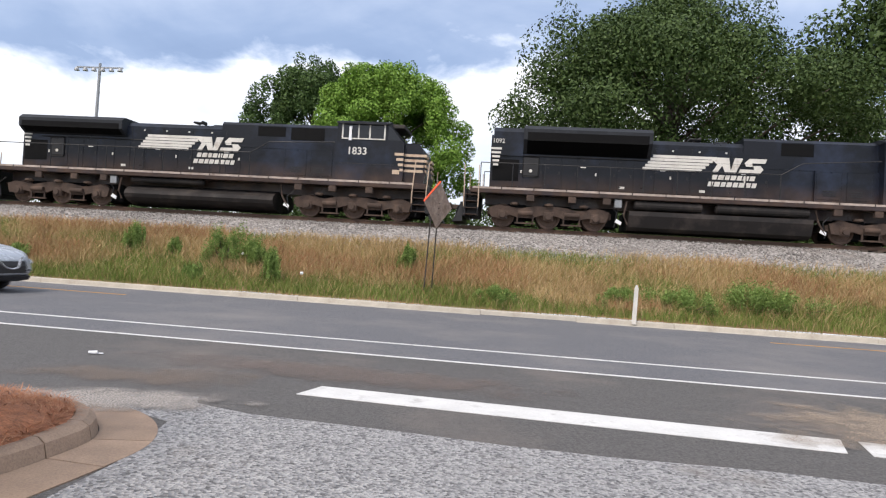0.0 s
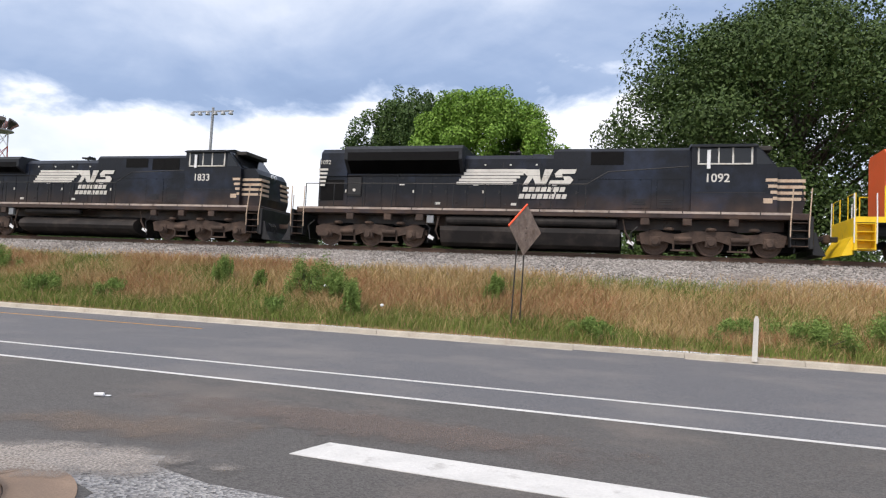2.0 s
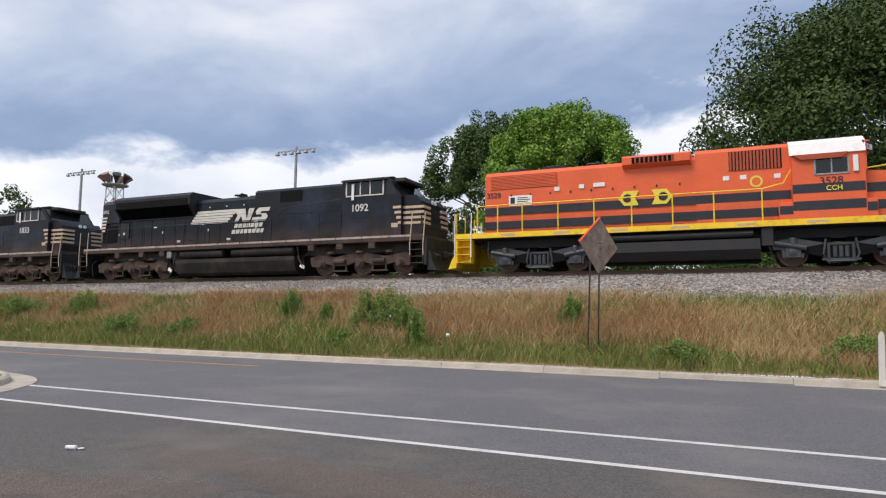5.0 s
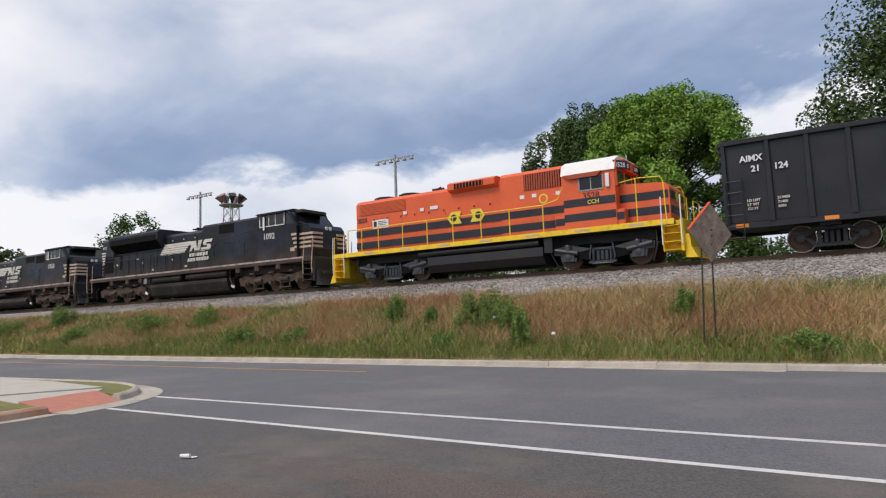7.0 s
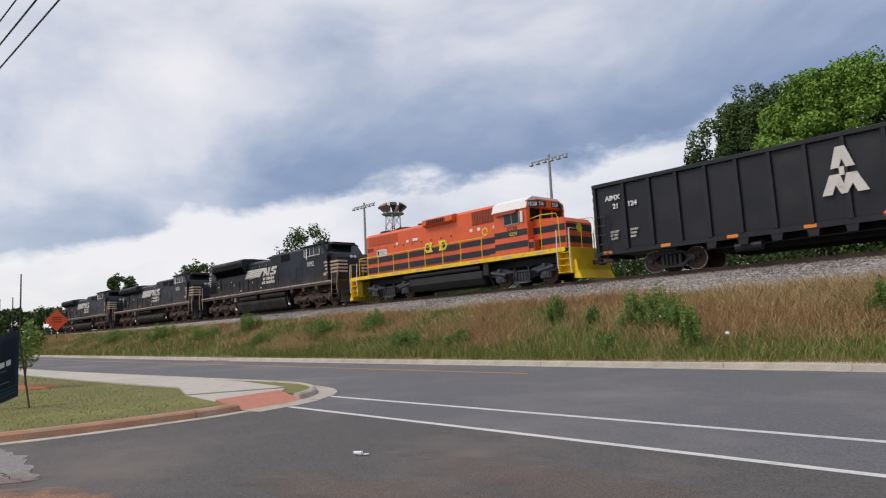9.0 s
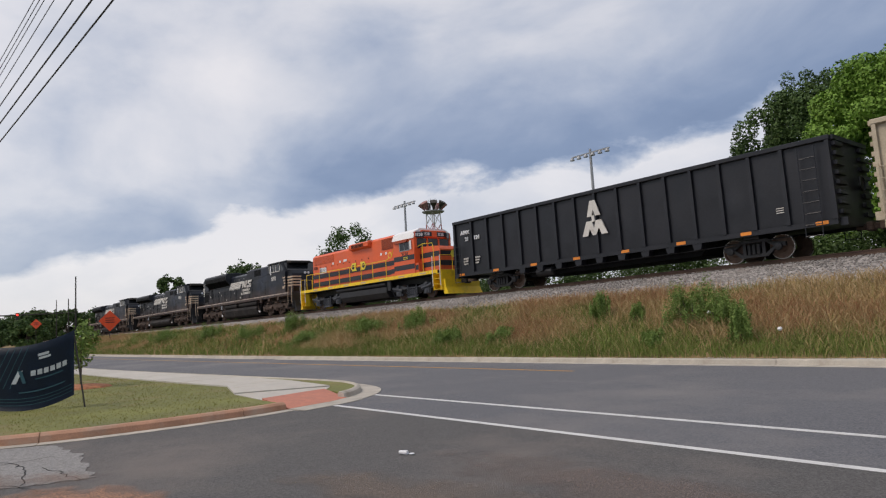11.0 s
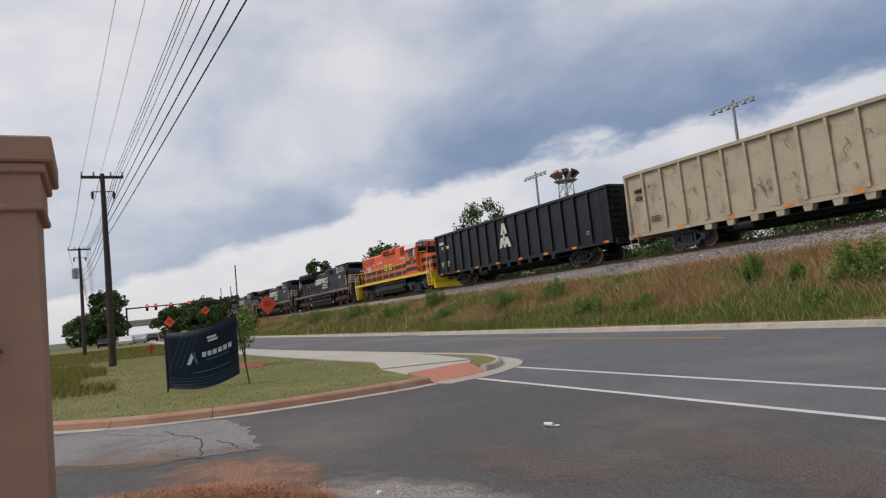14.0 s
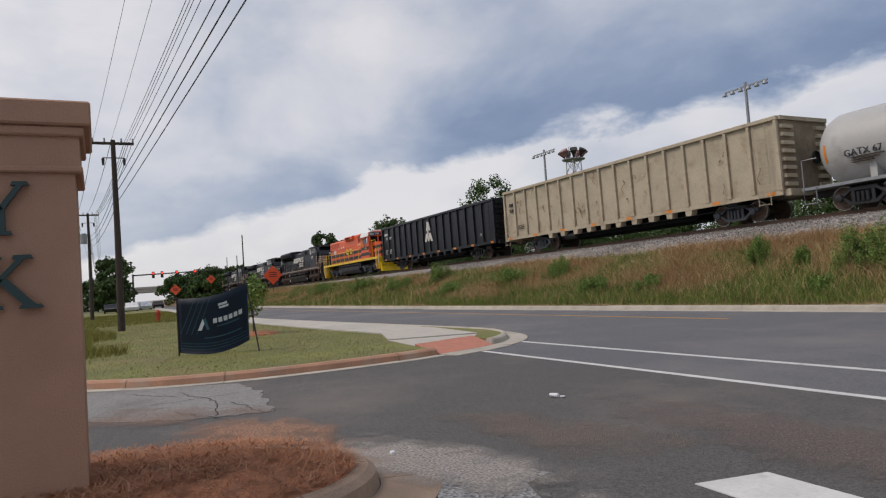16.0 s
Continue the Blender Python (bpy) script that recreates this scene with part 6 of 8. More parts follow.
def gondola(label, body, paint, end_paint, x0, x1, t0, t1, panels, first, pitch, zt, black):
    """A high-sided ribbed gondola between x0 and x1."""
    g = thing("gondola_car", label, "freight car", group="freight train")
    W, zb = 1.5, 1.02
    shell = bmnew()
    box(shell, x0, x1, -W, -W + 0.06, zb, zt), box(shell, x0, x1, W - 0.06, W, zb, zt)
    box(shell, x0, x0 + 0.06, -W + 0.06, W - 0.06, zb, zt), box(shell, x1 - 0.06, x1, -W + 0.06, W - 0.06, zb, zt)
    box(shell, x0, x1, -W + 0.06, W - 0.06, zb, zb + 0.08)
    sh = part("shell", shell, paint, g)
    # sunken tub; its near-black colour holds the shade below the car
    part("under_tub", prism(bmnew(), [(t0 + 1.5, zb - 0.003), (t0 + 2.1, 0.45), (t1 - 2.1, 0.45), (t1 - 1.5, zb - 0.003)], -1.12, 1.12), GRILLE_SHADE, g, "sunken floor tub, shade under the car in its black")
    part("brake_reservoir", lathe(bmnew(), [(t0 + 2.6, 0.1), (t0 + 2.65, 0.2), (t0 + 3.6, 0.2), (t0 + 3.65, 0.1)], (0, -1.25, 0.62), "x", 14), BLACK_IRON, g)
    part("brake_pipe", tube(bmnew(), [(t0 - 1.5, -1.3, 0.72), (t0 + 2.0, -1.3, 0.66), (t1 - 2.0, -1.3, 0.66), (t1 + 1.5, -1.3, 0.72)], 0.025, 6), BLACK_IRON, g)
    ribs = [x0 + 0.06] + [first + pitch * k for k in range(panels)] + [x1 - 0.06]
    for s in (-1, 1):
        ch = part("top_chord", box(bmnew(), x0 - 0.03, x1 + 0.03, min((W - 0.1) * s, (W + 0.14) * s), max((W - 0.1) * s, (W + 0.14) * s), zt - 0.1, zt + 0.06, 0.015), paint, sh)
        part("side_sill", box(bmnew(), x0, x1, min(W * s, (W + 0.08) * s), max(W * s, (W + 0.08) * s), zb - 0.12, zb + 0.06), paint, sh)
        rib = None
        for x in ribs:
            if rib is None:
                bm = bmnew()
                prism(bm, [(-0.085, zb + 0.06), (0.085, zb + 0.06), (0.06, zt - 0.1), (-0.06, zt - 0.1)], min(W * s, (W + 0.12) * s), max(W * s, (W + 0.12) * s))
                rib = part("rib", bm, paint, sh, place=pose(x, 0, 0))
            else:
                again(rib, sh, pose(x, 0, 0))
            if t0 + 1.3 < x < t1 - 1.3:
                part("gusset", prism(bmnew(), [(x - 0.2, zb - 0.12), (x + 0.2, zb - 0.12), (x + 0.15, zb - 0.36), (x - 0.15, zb - 0.36)], min((W - 0.3) * s, (W + 0.06) * s), max((W - 0.3) * s, (W + 0.06) * s)), paint, sh)
        # dents in the sheet between the ribs
        rr = random.Random(7 + s + panels)
        for k, (xa, xb) in enumerate(zip([x + 0.1 for x in ribs], [x - 0.1 for x in ribs[1:]])):
            bm = bmnew()
            nx, nz2 = 5, 9
            grid = []
            for i in range(nx + 1):
                col = []
                for j in range(nz2 + 1):
                    u, v = i / nx, j / nz2
                    edge_ = math.sin(math.pi * u) * math.sin(math.pi * v)
                    dy = (0.012 + 0.05 * edge_ * (0.35 + noise.noise(Vector((k * 3.1 + u * 1.2, v * 2.2, s * 5 + panels)))))
                    col.append(bm.verts.new((xa + (xb - xa) * u, s * (W + max(0.004, dy)), zb + 0.1 + (zt - 0.24 - zb) * v)))
                grid.append(col)
            for i in range(nx):
                for j in range(nz2):
                    bm.faces.new((grid[i][j], grid[i + 1][j], grid[i + 1][j + 1], grid[i][j + 1]))
            part("side_panel", bm, paint, sh, "dented side sheet", smooth=True)
        for k in range(8):
            x = x0 + 0.5 + (x1 - x0 - 1.0) * k / 7
            part("reflector", box(bmnew(), x - 0.2, x + 0.2, min((W + 0.081) * s, (W + 0.088) * s), max((W + 0.081) * s, (W + 0.088) * s), zb - 0.08, zb + 0.04), REFLECT, sh, "orange reflector strip")
        for xa, xb in ((x1 - 1.0, x1 - 0.45), (x0 + 0.08, x0 + 0.58)):
            lad = bmnew()
            for x in (xa, xb):
                tube(lad, [(x, (W + 0.2) * s, 0.55), (x, (W + 0.2) * s, zt - 0.2 if xa > 5 else 2.6)], 0.018, 6)
            for q in range(8 if xa > 5 else 6):
                tube(lad, [(xa, (W + 0.2) * s, 0.6 + 0.38 * q), (xb, (W + 0.2) * s, 0.6 + 0.38 * q)], 0.016, 6)
            part("ladder", lad, paint, g, "side ladder of thin rungs")
    for x, sg in ((x0, -1), (x1, 1)):
        en = part("end_wall", box(bmnew(), min(x, x + 0.02 * sg), max(x, x + 0.02 * sg), -W, W, zb, zt), end_paint, g, "ribbed end wall")
        for q in range(8):
            for s in (-1, 1):
                part("end_rib", box(bmnew(), min(x, x + 0.14 * sg), max(x, x + 0.14 * sg), min(0.75 * s, 1.45 * s), max(0.75 * s, 1.45 * s), 1.25 + 0.33 * q, 1.4 + 0.33 * q, 0.01), paint, en)
        part("end_chord", box(bmnew(), min(x, x + 0.12 * sg), max(x, x + 0.12 * sg), -1.5, 1.5, zt - 0.1, zt + 0.055), paint, en)
        coupler(g, x + 0.75 * sg, -sg, TRUCK)
        part("end_sill", box(bmnew(), min(x, x + 0.25 * sg), max(x, x + 0.25 * sg), -1.45, 1.45, 0.85, 1.12), paint, g)
    part("brake_wheel", lathe(bmnew(), [(x1 + 0.16, 0.28), (x1 + 0.2, 0.28), (x1 + 0.2, 0.23), (x1 + 0.16, 0.23)], (0, 0.5, 2.4), "x", 18), BLACK_IRON, g, "hand brake wheel")
    for c in (t0, t1):
        four_wheel_truck(g, c, 1.78, 0.45, BLACK_IRON if black else GREY_TRUCK, "freight")
        part("bolster", box(bmnew(), c - 0.3, c + 0.3, -1.3, 1.3, 0.8, 1.0), BLACK_IRON, g)
    ROLLING.append(g)
    return g


def tank_car():
    g = thing("tank_car", "grimy pale grey cylindrical tank car", "freight car", group="freight train")
    L0, L1, r, z = 1.12, 15.6, 1.4, 2.33
    prof = [(L0, 0.1), (L0 + 0.08, 0.55), (L0 + 0.25, 0.98), (L0 + 0.5, 1.25), (L0 + 0.8, 1.38), (L0 + 1.1, r), (L1 - 1.1, r), (L1 - 0.8, 1.38), (L1 - 0.5, 1.25), (L1 - 0.25, 0.98), (L1 - 0.08, 0.55), (L1, 0.1)]
    t = part("tank_shell", lathe(bmnew(), prof, (0, 0, z), "x", 40), TANK_WHITE, g, smooth=True)
    for x in (5.2, 8.3, 13.5):
        part("weld_band", lathe(bmnew(), [(x, r), (x, r + 0.012), (x + 0.1, r + 0.012), (x + 0.1, r)], (0, 0, z), "x", 40), TANK_WHITE, t)
    for x in (L0 + 0.58, L1 - 0.72):
        bm = bmnew()
        for s in (-1, 1):
            qs = np.linspace(-0.38, 0.12, 8)
            ra, rb = [float(np.interp(xx, [p[0] for p in prof], [p[1] for p in prof])) + 0.012 for xx in (x, x + 0.12)]
            for k in range(7):
                v = [bm.verts.new((xx, rr_ * math.cos(q) * s, z + rr_ * math.sin(q))) for xx, rr_, q in ((x, ra, qs[k]), (x + 0.12, rb, qs[k]), (x + 0.12, rb, qs[k + 1]), (x, ra, qs[k + 1]))]
                bm.faces.new(v)
        part("reflector", bm, REFLECT, t, "tall orange reflector stripe")
    for s in (-1, 1):
        lettering("marking", "GATX 67", 0.34, t, pose(2.5 if s < 0 else 4.2, 1.345 * s, z - 0.42, 90, 0, 0 if s < 0 else 180), STRIPE_BLACK, depth=0.045)
        for q in range(3):
            part("lettering_bar", box(bmnew(), 2.75, 3.9 - 0.2 * q, min(1.25 * s, 1.385 * s), max(1.25 * s, 1.385 * s), z - 0.5 - 0.09 * q, z - 0.47 - 0.09 * q), TRUCK, t, "small print bar")
    part("frame", box(box(bmnew(), 0.7, 4.2, -1.3, 1.3, 0.92, 1.04, 0.01), 12.4, 15.9, -1.3, 1.3, 0.92, 1.04, 0.01), STEEL, g, "pale end platforms")
    part("centre_sill", box(bmnew(), 0.6, 16.0, -0.35, 0.35, 0.68, 0.92), BLACK_IRON, g)
    part("manway", lathe(bmnew(), [(0, 0.5), (0.35, 0.5), (0.4, 0.4)], (8.3, 0, z + r - 0.03), "z", 16), TANK_WHITE, g)
    hr = bmnew()
    for s in (-1, 1):
        for x, d in ((0.8, 1), (15.8, -1)):
            tube(hr, [(x, 1.3 * s, 1.0), (x, 1.3 * s, 2.1), (x + 0.6 * d, 1.3 * s, 2.1)], 0.025, 6)
            tube(hr, [(x, 1.32 * s, 1.0), (x, 1.32 * s, 0.4), (x + 0.5 * d, 1.32 * s, 0.4), (x + 0.5 * d, 1.32 * s, 1.0)], 0.025, 6)
    part("grab_iron", hr, STEEL, g, "pale pipe handrail")
    for x in (3.4, 13.2):
        part("saddle", prism(bmnew(), [(x - 0.12, 1.0), (x + 0.12, 1.0), (x + 0.12, 1.6), (x - 0.12, 1.6)], -1.2, 1.2), TANK_WHITE, g)
        four_wheel_truck(g, x - 0.5 if x < 8 else x + 0.5, 1.75, 0.45, BLACK_IRON, "freight")
    coupler(g, 0.15, 1, TRUCK)
    coupler(g, 16.4, -1, TRUCK)
    ROLLING.append(g)
    return g


OFFSETS = []
lead = road_engine("", "b", "weathered black six-axle diesel locomotive leading the train")
OFFSETS.append(-43.76)
second = road_engine("1833", "b", "weathered black six-axle diesel with white side mark, 1833")
OFFSETS.append(-21.88)
third = road_engine("1092", "a", "black six-axle diesel with wide radiators, road number 1092")
OFFSETS.append(0.0)
orange_engine = short_engine()
OFFSETS.append(21.5)
gon = gondola("dented black ribbed gondola car with white block mark", "black", GON_BLACK, GON_BLACK, 1.15, 20.45, 4.2, 17.35, 15, 2.58, 1.163, 3.86, True)
OFFSETS.append(39.25)
gon2 = gondola("scuffed beige ribbed gondola car with rusty end", "beige", GON_BEIGE, BROWN_END, 1.15, 21.0, 4.3, 18.35, 16, 2.36, 1.155, 4.0, False)
OFFSETS.append(59.85)
tank = tank_car()
OFFSETS.append(80.75)
# markings on the gondolas
for s in (-1, 1):
    y = 1.575 * s
    flip = 0 if s < 0 else 180

    def mark(ob, text, x, z, size, material):
        lettering("marking", text, size, ob, pose(x if s < 0 else 21.4 - x, y, z, 90, 0, flip), material, depth=0.02, bold=size * 0.02)
    mark(gon, "AIMX", 1.72, 3.14, 0.29, PLACARD), mark(gon, "21", 2.05, 2.78, 0.29, PLACARD), mark(gon, "124", 2.74, 2.78, 0.29, PLACARD)
    mark(gon2, "AIMX", 1.72, 3.02, 0.28, STRIPE_BLACK), mark(gon2, "15341", 1.72, 2.66, 0.28, STRIPE_BLACK)
    for q in range(3):
        mark(gon, ("CU FT", "LT WT", "LD LMT")[q], 1.86, 1.5 + 0.14 * q, 0.12, NS_WHITE)
        mark(gon, ("6000", "71400", "214400")[q], 2.78, 1.5 + 0.14 * q, 0.12, NS_WHITE)
        bars(gon, [(18.5, 18.8, 1.55 + 0.08 * q, 1.575 + 0.08 * q)], y, NS_WHITE, "small white print bar")
        bars(gon2, [(2.6, 3.2, 1.5 + 0.1 * q, 1.55 + 0.1 * q)], y, STRIPE_BLACK, "small dark print bar")
    mk = bmnew()
    ya, yb = min(1.6 * s, 1.64 * s), max(1.6 * s, 1.64 * s)
    cx = 10.6
    prism(mk, [(cx - 0.3, 2.75), (cx - 0.1, 3.45), (cx + 0.18, 3.45), (cx + 0.42, 2.75), (cx + 0.15, 2.75), (cx + 0.05, 3.05), (cx - 0.05, 2.75)], ya, yb)
    prism(mk, [(cx - 0.62, 1.9), (cx - 0.35, 2.55), (cx - 0.05, 2.55), (cx + 0.05, 2.2), (cx + 0.15, 2.55), (cx + 0.45, 2.55), (cx + 0.75, 1.9), (cx + 0.42, 1.9), (cx + 0.3, 2.2), (cx + 0.12, 1.9), (cx - 0.05, 1.9), (cx - 0.2, 2.2), (cx - 0.32, 1.9)], ya, yb)
    prism(mk, [(cx - 0.05, 2.5), (cx + 0.1, 2.5), (cx + 0.1, 2.78), (cx - 0.05, 2.78)], ya, yb)
    part("mark_shape", mk, NS_WHITE, gon, "white block mark")
    rr = random.Random(21 + s)
    for q in range(46):
        x, z = rr.uniform(2.0, 20.3), rr.uniform(1.4, 3.5)
        pts = [(x, 1.585 * s, z)]
        for w in range(3):
            pts.append((pts[-1][0] + rr.uniform(-0.14, 0.14), 1.585 * s, pts[-1][2] + rr.uniform(-0.25, 0.3)))
        part("scuff", tube(bmnew(), pts, 0.014, 4), SCUFF, gon2, "rusty scrape")


# ---- passing car ----
CAR = ((0.0, 0.45, 0.95, 1.0, 0.72, 0.78, 0.7), (0.1, 0.38, 1.08, 1.24, 0.88, 0.88, 0.7), (0.42, 0.32, 1.14, 1.55, 0.93, 0.91, 0.64), (1.1, 0.29, 1.1, 1.66, 0.95, 0.93, 0.66), (2.0, 0.28, 1.05, 1.69, 0.95, 0.93, 0.68), (2.55, 0.28, 1.04, 1.63, 0.95, 0.93, 0.67), (3.1, 0.3, 1.06, 1.43, 0.95, 0.92, 0.7), (3.6, 0.31, 1.07, 1.21, 0.95, 0.91, 0.76), (4.2, 0.33, 1.02, 1.13, 0.95, 0.89, 0.74), (4.6, 0.36, 0.91, 1.02, 0.92, 0.86, 0.68), (4.8, 0.42, 0.76, 0.88, 0.78, 0.74, 0.52), (4.86, 0.46, 0.6, 0.68, 0.6, 0.58, 0.4))


def car_at(x):
    return [float(np.interp(x, [r[0] for r in CAR], [r[k] for r in CAR])) for k in range(1, 7)]


def suv():
    c = thing("suv", "silver mid-size SUV driving along the road", "car")
    bm = bmnew()
    rings = []
    for x in sorted({*[r[0] for r in CAR], *np.linspace(0.05, 4.8, 22)}):
        zb, zm, zt, wl, wb, wt = car_at(x)
        half = [(wl * 0.86, zb), (wl, zb + 0.12), (wl, (zb + zm) / 2), (wb, zm), (wb * 0.45 + wt * 0.55, zm + (zt - zm) * 0.55), (wt, zm + (zt - zm) * 0.92), (wt * 0.8, zt)]
        rings.append([bm.verts.new((x, -y, z)) for y, z in half] + [bm.verts.new((x, y, z)) for y, z in half[::-1]])
    for r, s in zip(rings, rings[1:]):
        n = len(r)
        for k in range(n):
            j = (k + 1) % n
            bm.faces.new((r[k], r[j], s[j], s[k]))
    bm.faces.new(rings[0]), bm.faces.new(rings[-1][::-1])
    body = part("body", bm, SILVER, c, "silver metallic bodywork", smooth=True)

    def skin(x, f, s):
        zb, zm, zt, wl, wb, wt = car_at(x)
        f2 = min(f, 1)
        y = np.interp(f2, (0, 0.55, 0.92), (wb, wb * 0.45 + wt * 0.55, wt))
        return Vector((x, s * (y + 0.032), zm + (zt - zm) * f2))

    for s in (-1, 1):
        low_line, high_line = ((0.55, 0.62), (0.95, 0.42), (1.25, 0.16), (3.3, 0.1)), ((0.55, 0.8), (0.8, 0.84), (1.6, 0.86), (2.45, 0.84), (2.9, 0.62), (3.3, 0.13))

        def band(x0, x1, off, material, name, label):
            w = bmnew()
            rows = []
            for x in np.linspace(x0, x1, 9):
                f0, f1 = [float(np.interp(x, [p[0] for p in ln], [p[1] for p in ln])) for ln in (low_line, high_line)]
                rows.append([w.verts.new(skin(x, f0 + (f1 - f0) * u, s) + Vector((0, off * s, 0))) for u in (0, 0.33, 0.67, 1)])
            for p, r in zip(rows, rows[1:]):
                for k in range(3):
                    w.faces.new((p[k], r[k], r[k + 1], p[k + 1]))
            part(name, w, material, body, label)

        for x0, x1 in ((0.55, 1.02), (1.05, 1.96), (2.02, 3.3)):
            band(x0, x1, 0.0, CAR_GLASS, "side_window", "dark tinted window")
        for x0, x1 in ((1.015, 1.055), (1.955, 2.025)):
            band(x0, x1, 0.004, PLASTIC, "pillar", "black window pillar")
        part("window_trim", tube(bmnew(), [skin(x, float(np.interp(x, [p[0] for p in high_line], [p[1] for p in high_line])) + 0.02, s) for x in np.linspace(0.8, 3.3, 16)], 0.012, 5), CHROME, body, "bright trim over the windows")
        tr = bmnew()
        part("belt_seal", tube(bmnew(), [skin(x, 0.02, s) for x in np.linspace(0.6, 3.4, 10)], 0.008, 5), PLASTIC, body)
        tube(tr, [Vector((x, s * 0.965, 0.34 + 0.03 * (2.3 - x))) for x in np.linspace(1.5, 3.2, 6)], 0.022, 5)
        part("chrome_trim", tr, CHROME, body, "bright trim line")
        part("rocker", box(bmnew(), 1.36, 3.34, min(0.8 * s, 0.962 * s), max(0.8 * s, 0.962 * s), 0.2, 0.37, 0.03), PLASTIC, body)
        for x in (0.98, 3.72):
            part("wheel_arch", lathe(bmnew(), [(0.8 * s, 0.42), (0.962 * s, 0.43), (0.966 * s, 0.38), (0.8 * s, 0.38)], (x, 0, 0.4), "y", 28), PLASTIC, body, "black wheel arch")
            part("wheel_well", lathe(bmnew(), [(0.72 * s, 0.38), (0.957 * s, 0.38)], (x, 0, 0.4), "y", 24), GRILLE_SHADE, body)
        for x in (1.35, 2.25):
            part("door_handle", box(bmnew(), x, x + 0.2, min(0.945 * s, 0.975 * s), max(0.945 * s, 0.975 * s), 0.9, 0.935, 0.008), CHROME, body)
        for x in (1.98, 3.12):
            part("door_seam", box(bmnew(), x, x + 0.012, min(0.945 * s, 0.956 * s), max(0.945 * s, 0.956 * s), 0.34, 0.95), PLASTIC, body)
        m = bmnew()
        box(m, 2.82, 3.02, min(0.96 * s, 1.12 * s), max(0.96 * s, 1.12 * s), 1.02, 1.14, 0.03)
        part("mirror", m, SILVER, body, "silver door mirror")
        h = bmnew()
        prism(h, [(4.15, 0.98), (4.68, 0.8), (4.72, 0.72), (4.45, 0.76), (4.2, 0.92)], min(0.6 * s, 0.9 * s), max(0.6 * s, 0.9 * s))
        part("headlight", h, CLEAR_LAMP, body, "clear headlight")
        t = bmnew()
        prism(t, [(0.0, 0.98), (0.42, 1.04), (0.42, 1.1), (0.02, 1.06)], min(0.74 * s, 0.915 * s), max(0.74 * s, 0.915 * s))
        part("tail_light", t, RED_LAMP, body, "red tail light")
        part("roof_rail", tube(bmnew(), [(0.7, 0.6 * s, 1.57), (1.2, 0.6 * s, 1.665), (2.3, 0.6 * s, 1.68)], 0.014, 6), SILVER, body)
    ws = bmnew()
    xs = np.linspace(2.62, 3.62, 6)
    for a_, b_ in zip(xs, xs[1:]):
        pa, pb = car_at(a_), car_at(b_)
        v = [ws.verts.new(p) for p in ((a_, -pa[5] * 0.85, pa[2] + 0.012), (b_, -pb[5] * 0.9, pb[2] + 0.012), (b_, pb[5] * 0.9, pb[2] + 0.012), (a_, pa[5] * 0.85, pa[2] + 0.012))]
        ws.faces.new(v)
    part("windscreen", ws, CAR_GLASS, body, "dark sloping windscreen")
    part("grille", prism(bmnew(), [(4.6, 0.95), (4.78, 0.88), (4.885, 0.66), (4.9, 0.48), (4.7, 0.46)], -0.5, 0.5), PLASTIC, body, "dark front grille")
    for s in (-1, 1):
        part("grille_bar", tube(bmnew(), [(4.79, 0.42 * s, 0.87), (4.9, 0.2 * s, 0.62), (4.905, 0.0, 0.58)], 0.022, 6), CHROME, body, "bright V-shaped grille bar")
    part("front_bumper", prism(bmnew(), [(4.5, 0.24), (4.8, 0.3), (4.86, 0.4), (4.7, 0.44)], -0.7, 0.7), PLASTIC, body)
    part("rear_bumper", box(bmnew(), -0.02, 0.3, -0.8, 0.8, 0.3, 0.5, 0.03), PLASTIC, body)
    part("spoiler", prism(bmnew(), [(0.32, 1.47), (0.6, 1.56), (0.6, 1.6), (0.34, 1.53)], -0.62, 0.62), PLASTIC, body, "black roof spoiler")
    part("antenna_fin", prism(bmnew(), [(0.75, 1.62), (0.95, 1.66), (0.8, 1.72)], -0.03, 0.03), SILVER, body)
    wheels = []
    for x in (0.98, 3.72):
        for s in (-1, 1):
            y = 0.86 * s
            ty = lathe(bmnew(), [(y - 0.11, 0.24), (y - 0.11, 0.35), (y - 0.08, 0.375), (y + 0.08, 0.375), (y + 0.11, 0.35), (y + 0.11, 0.24), (y + 0.07 * s, 0.23), (y + 0.065 * s, 0.05)] if s > 0 else [(y - 0.065, 0.05), (y - 0.07, 0.23), (y - 0.11, 0.24), (y - 0.11, 0.35), (y - 0.08, 0.375), (y + 0.08, 0.375), (y + 0.11, 0.35), (y + 0.11, 0.24)], (0, -y, 0), "y", 28)
            w = part("wheel", ty, TYRE, c, "black tyre", place=pose(x, y, 0.375))
            rm = bmnew()
            hoops = [[rm.verts.new((q * math.cos(t), d * s, q * math.sin(t))) for t in np.linspace(0, 2 * math.pi, 24, endpoint=False)] for d, q in ((0.1, 0.252), (0.113, 0.25), (0.113, 0.226), (0.09, 0.222))]
            for h0, h1 in zip(hoops, hoops[1:]):
                for k in range(24):
                    rm.faces.new((h0[k], h0[(k + 1) % 24], h1[(k + 1) % 24], h1[k]))
            for k in range(5):
                a = 2 * math.pi * k / 5
                for d in (-0.16, 0.16):
                    p, q = Vector((0.05 * math.cos(a + d), 0.105 * s, 0.05 * math.sin(a + d))), Vector((0.225 * math.cos(a + d * 0.9), 0.108 * s, 0.225 * math.sin(a + d * 0.9)))
                    tube(rm, [p, q], [0.015, 0.017], 5)
            lathe(rm, [(0.09 * s, 0.06), (0.116 * s, 0.055), (0.118 * s, 0.03)], seg=12)
            part("rim", rm, CHROME, w, "bright split-spoke alloy rim")
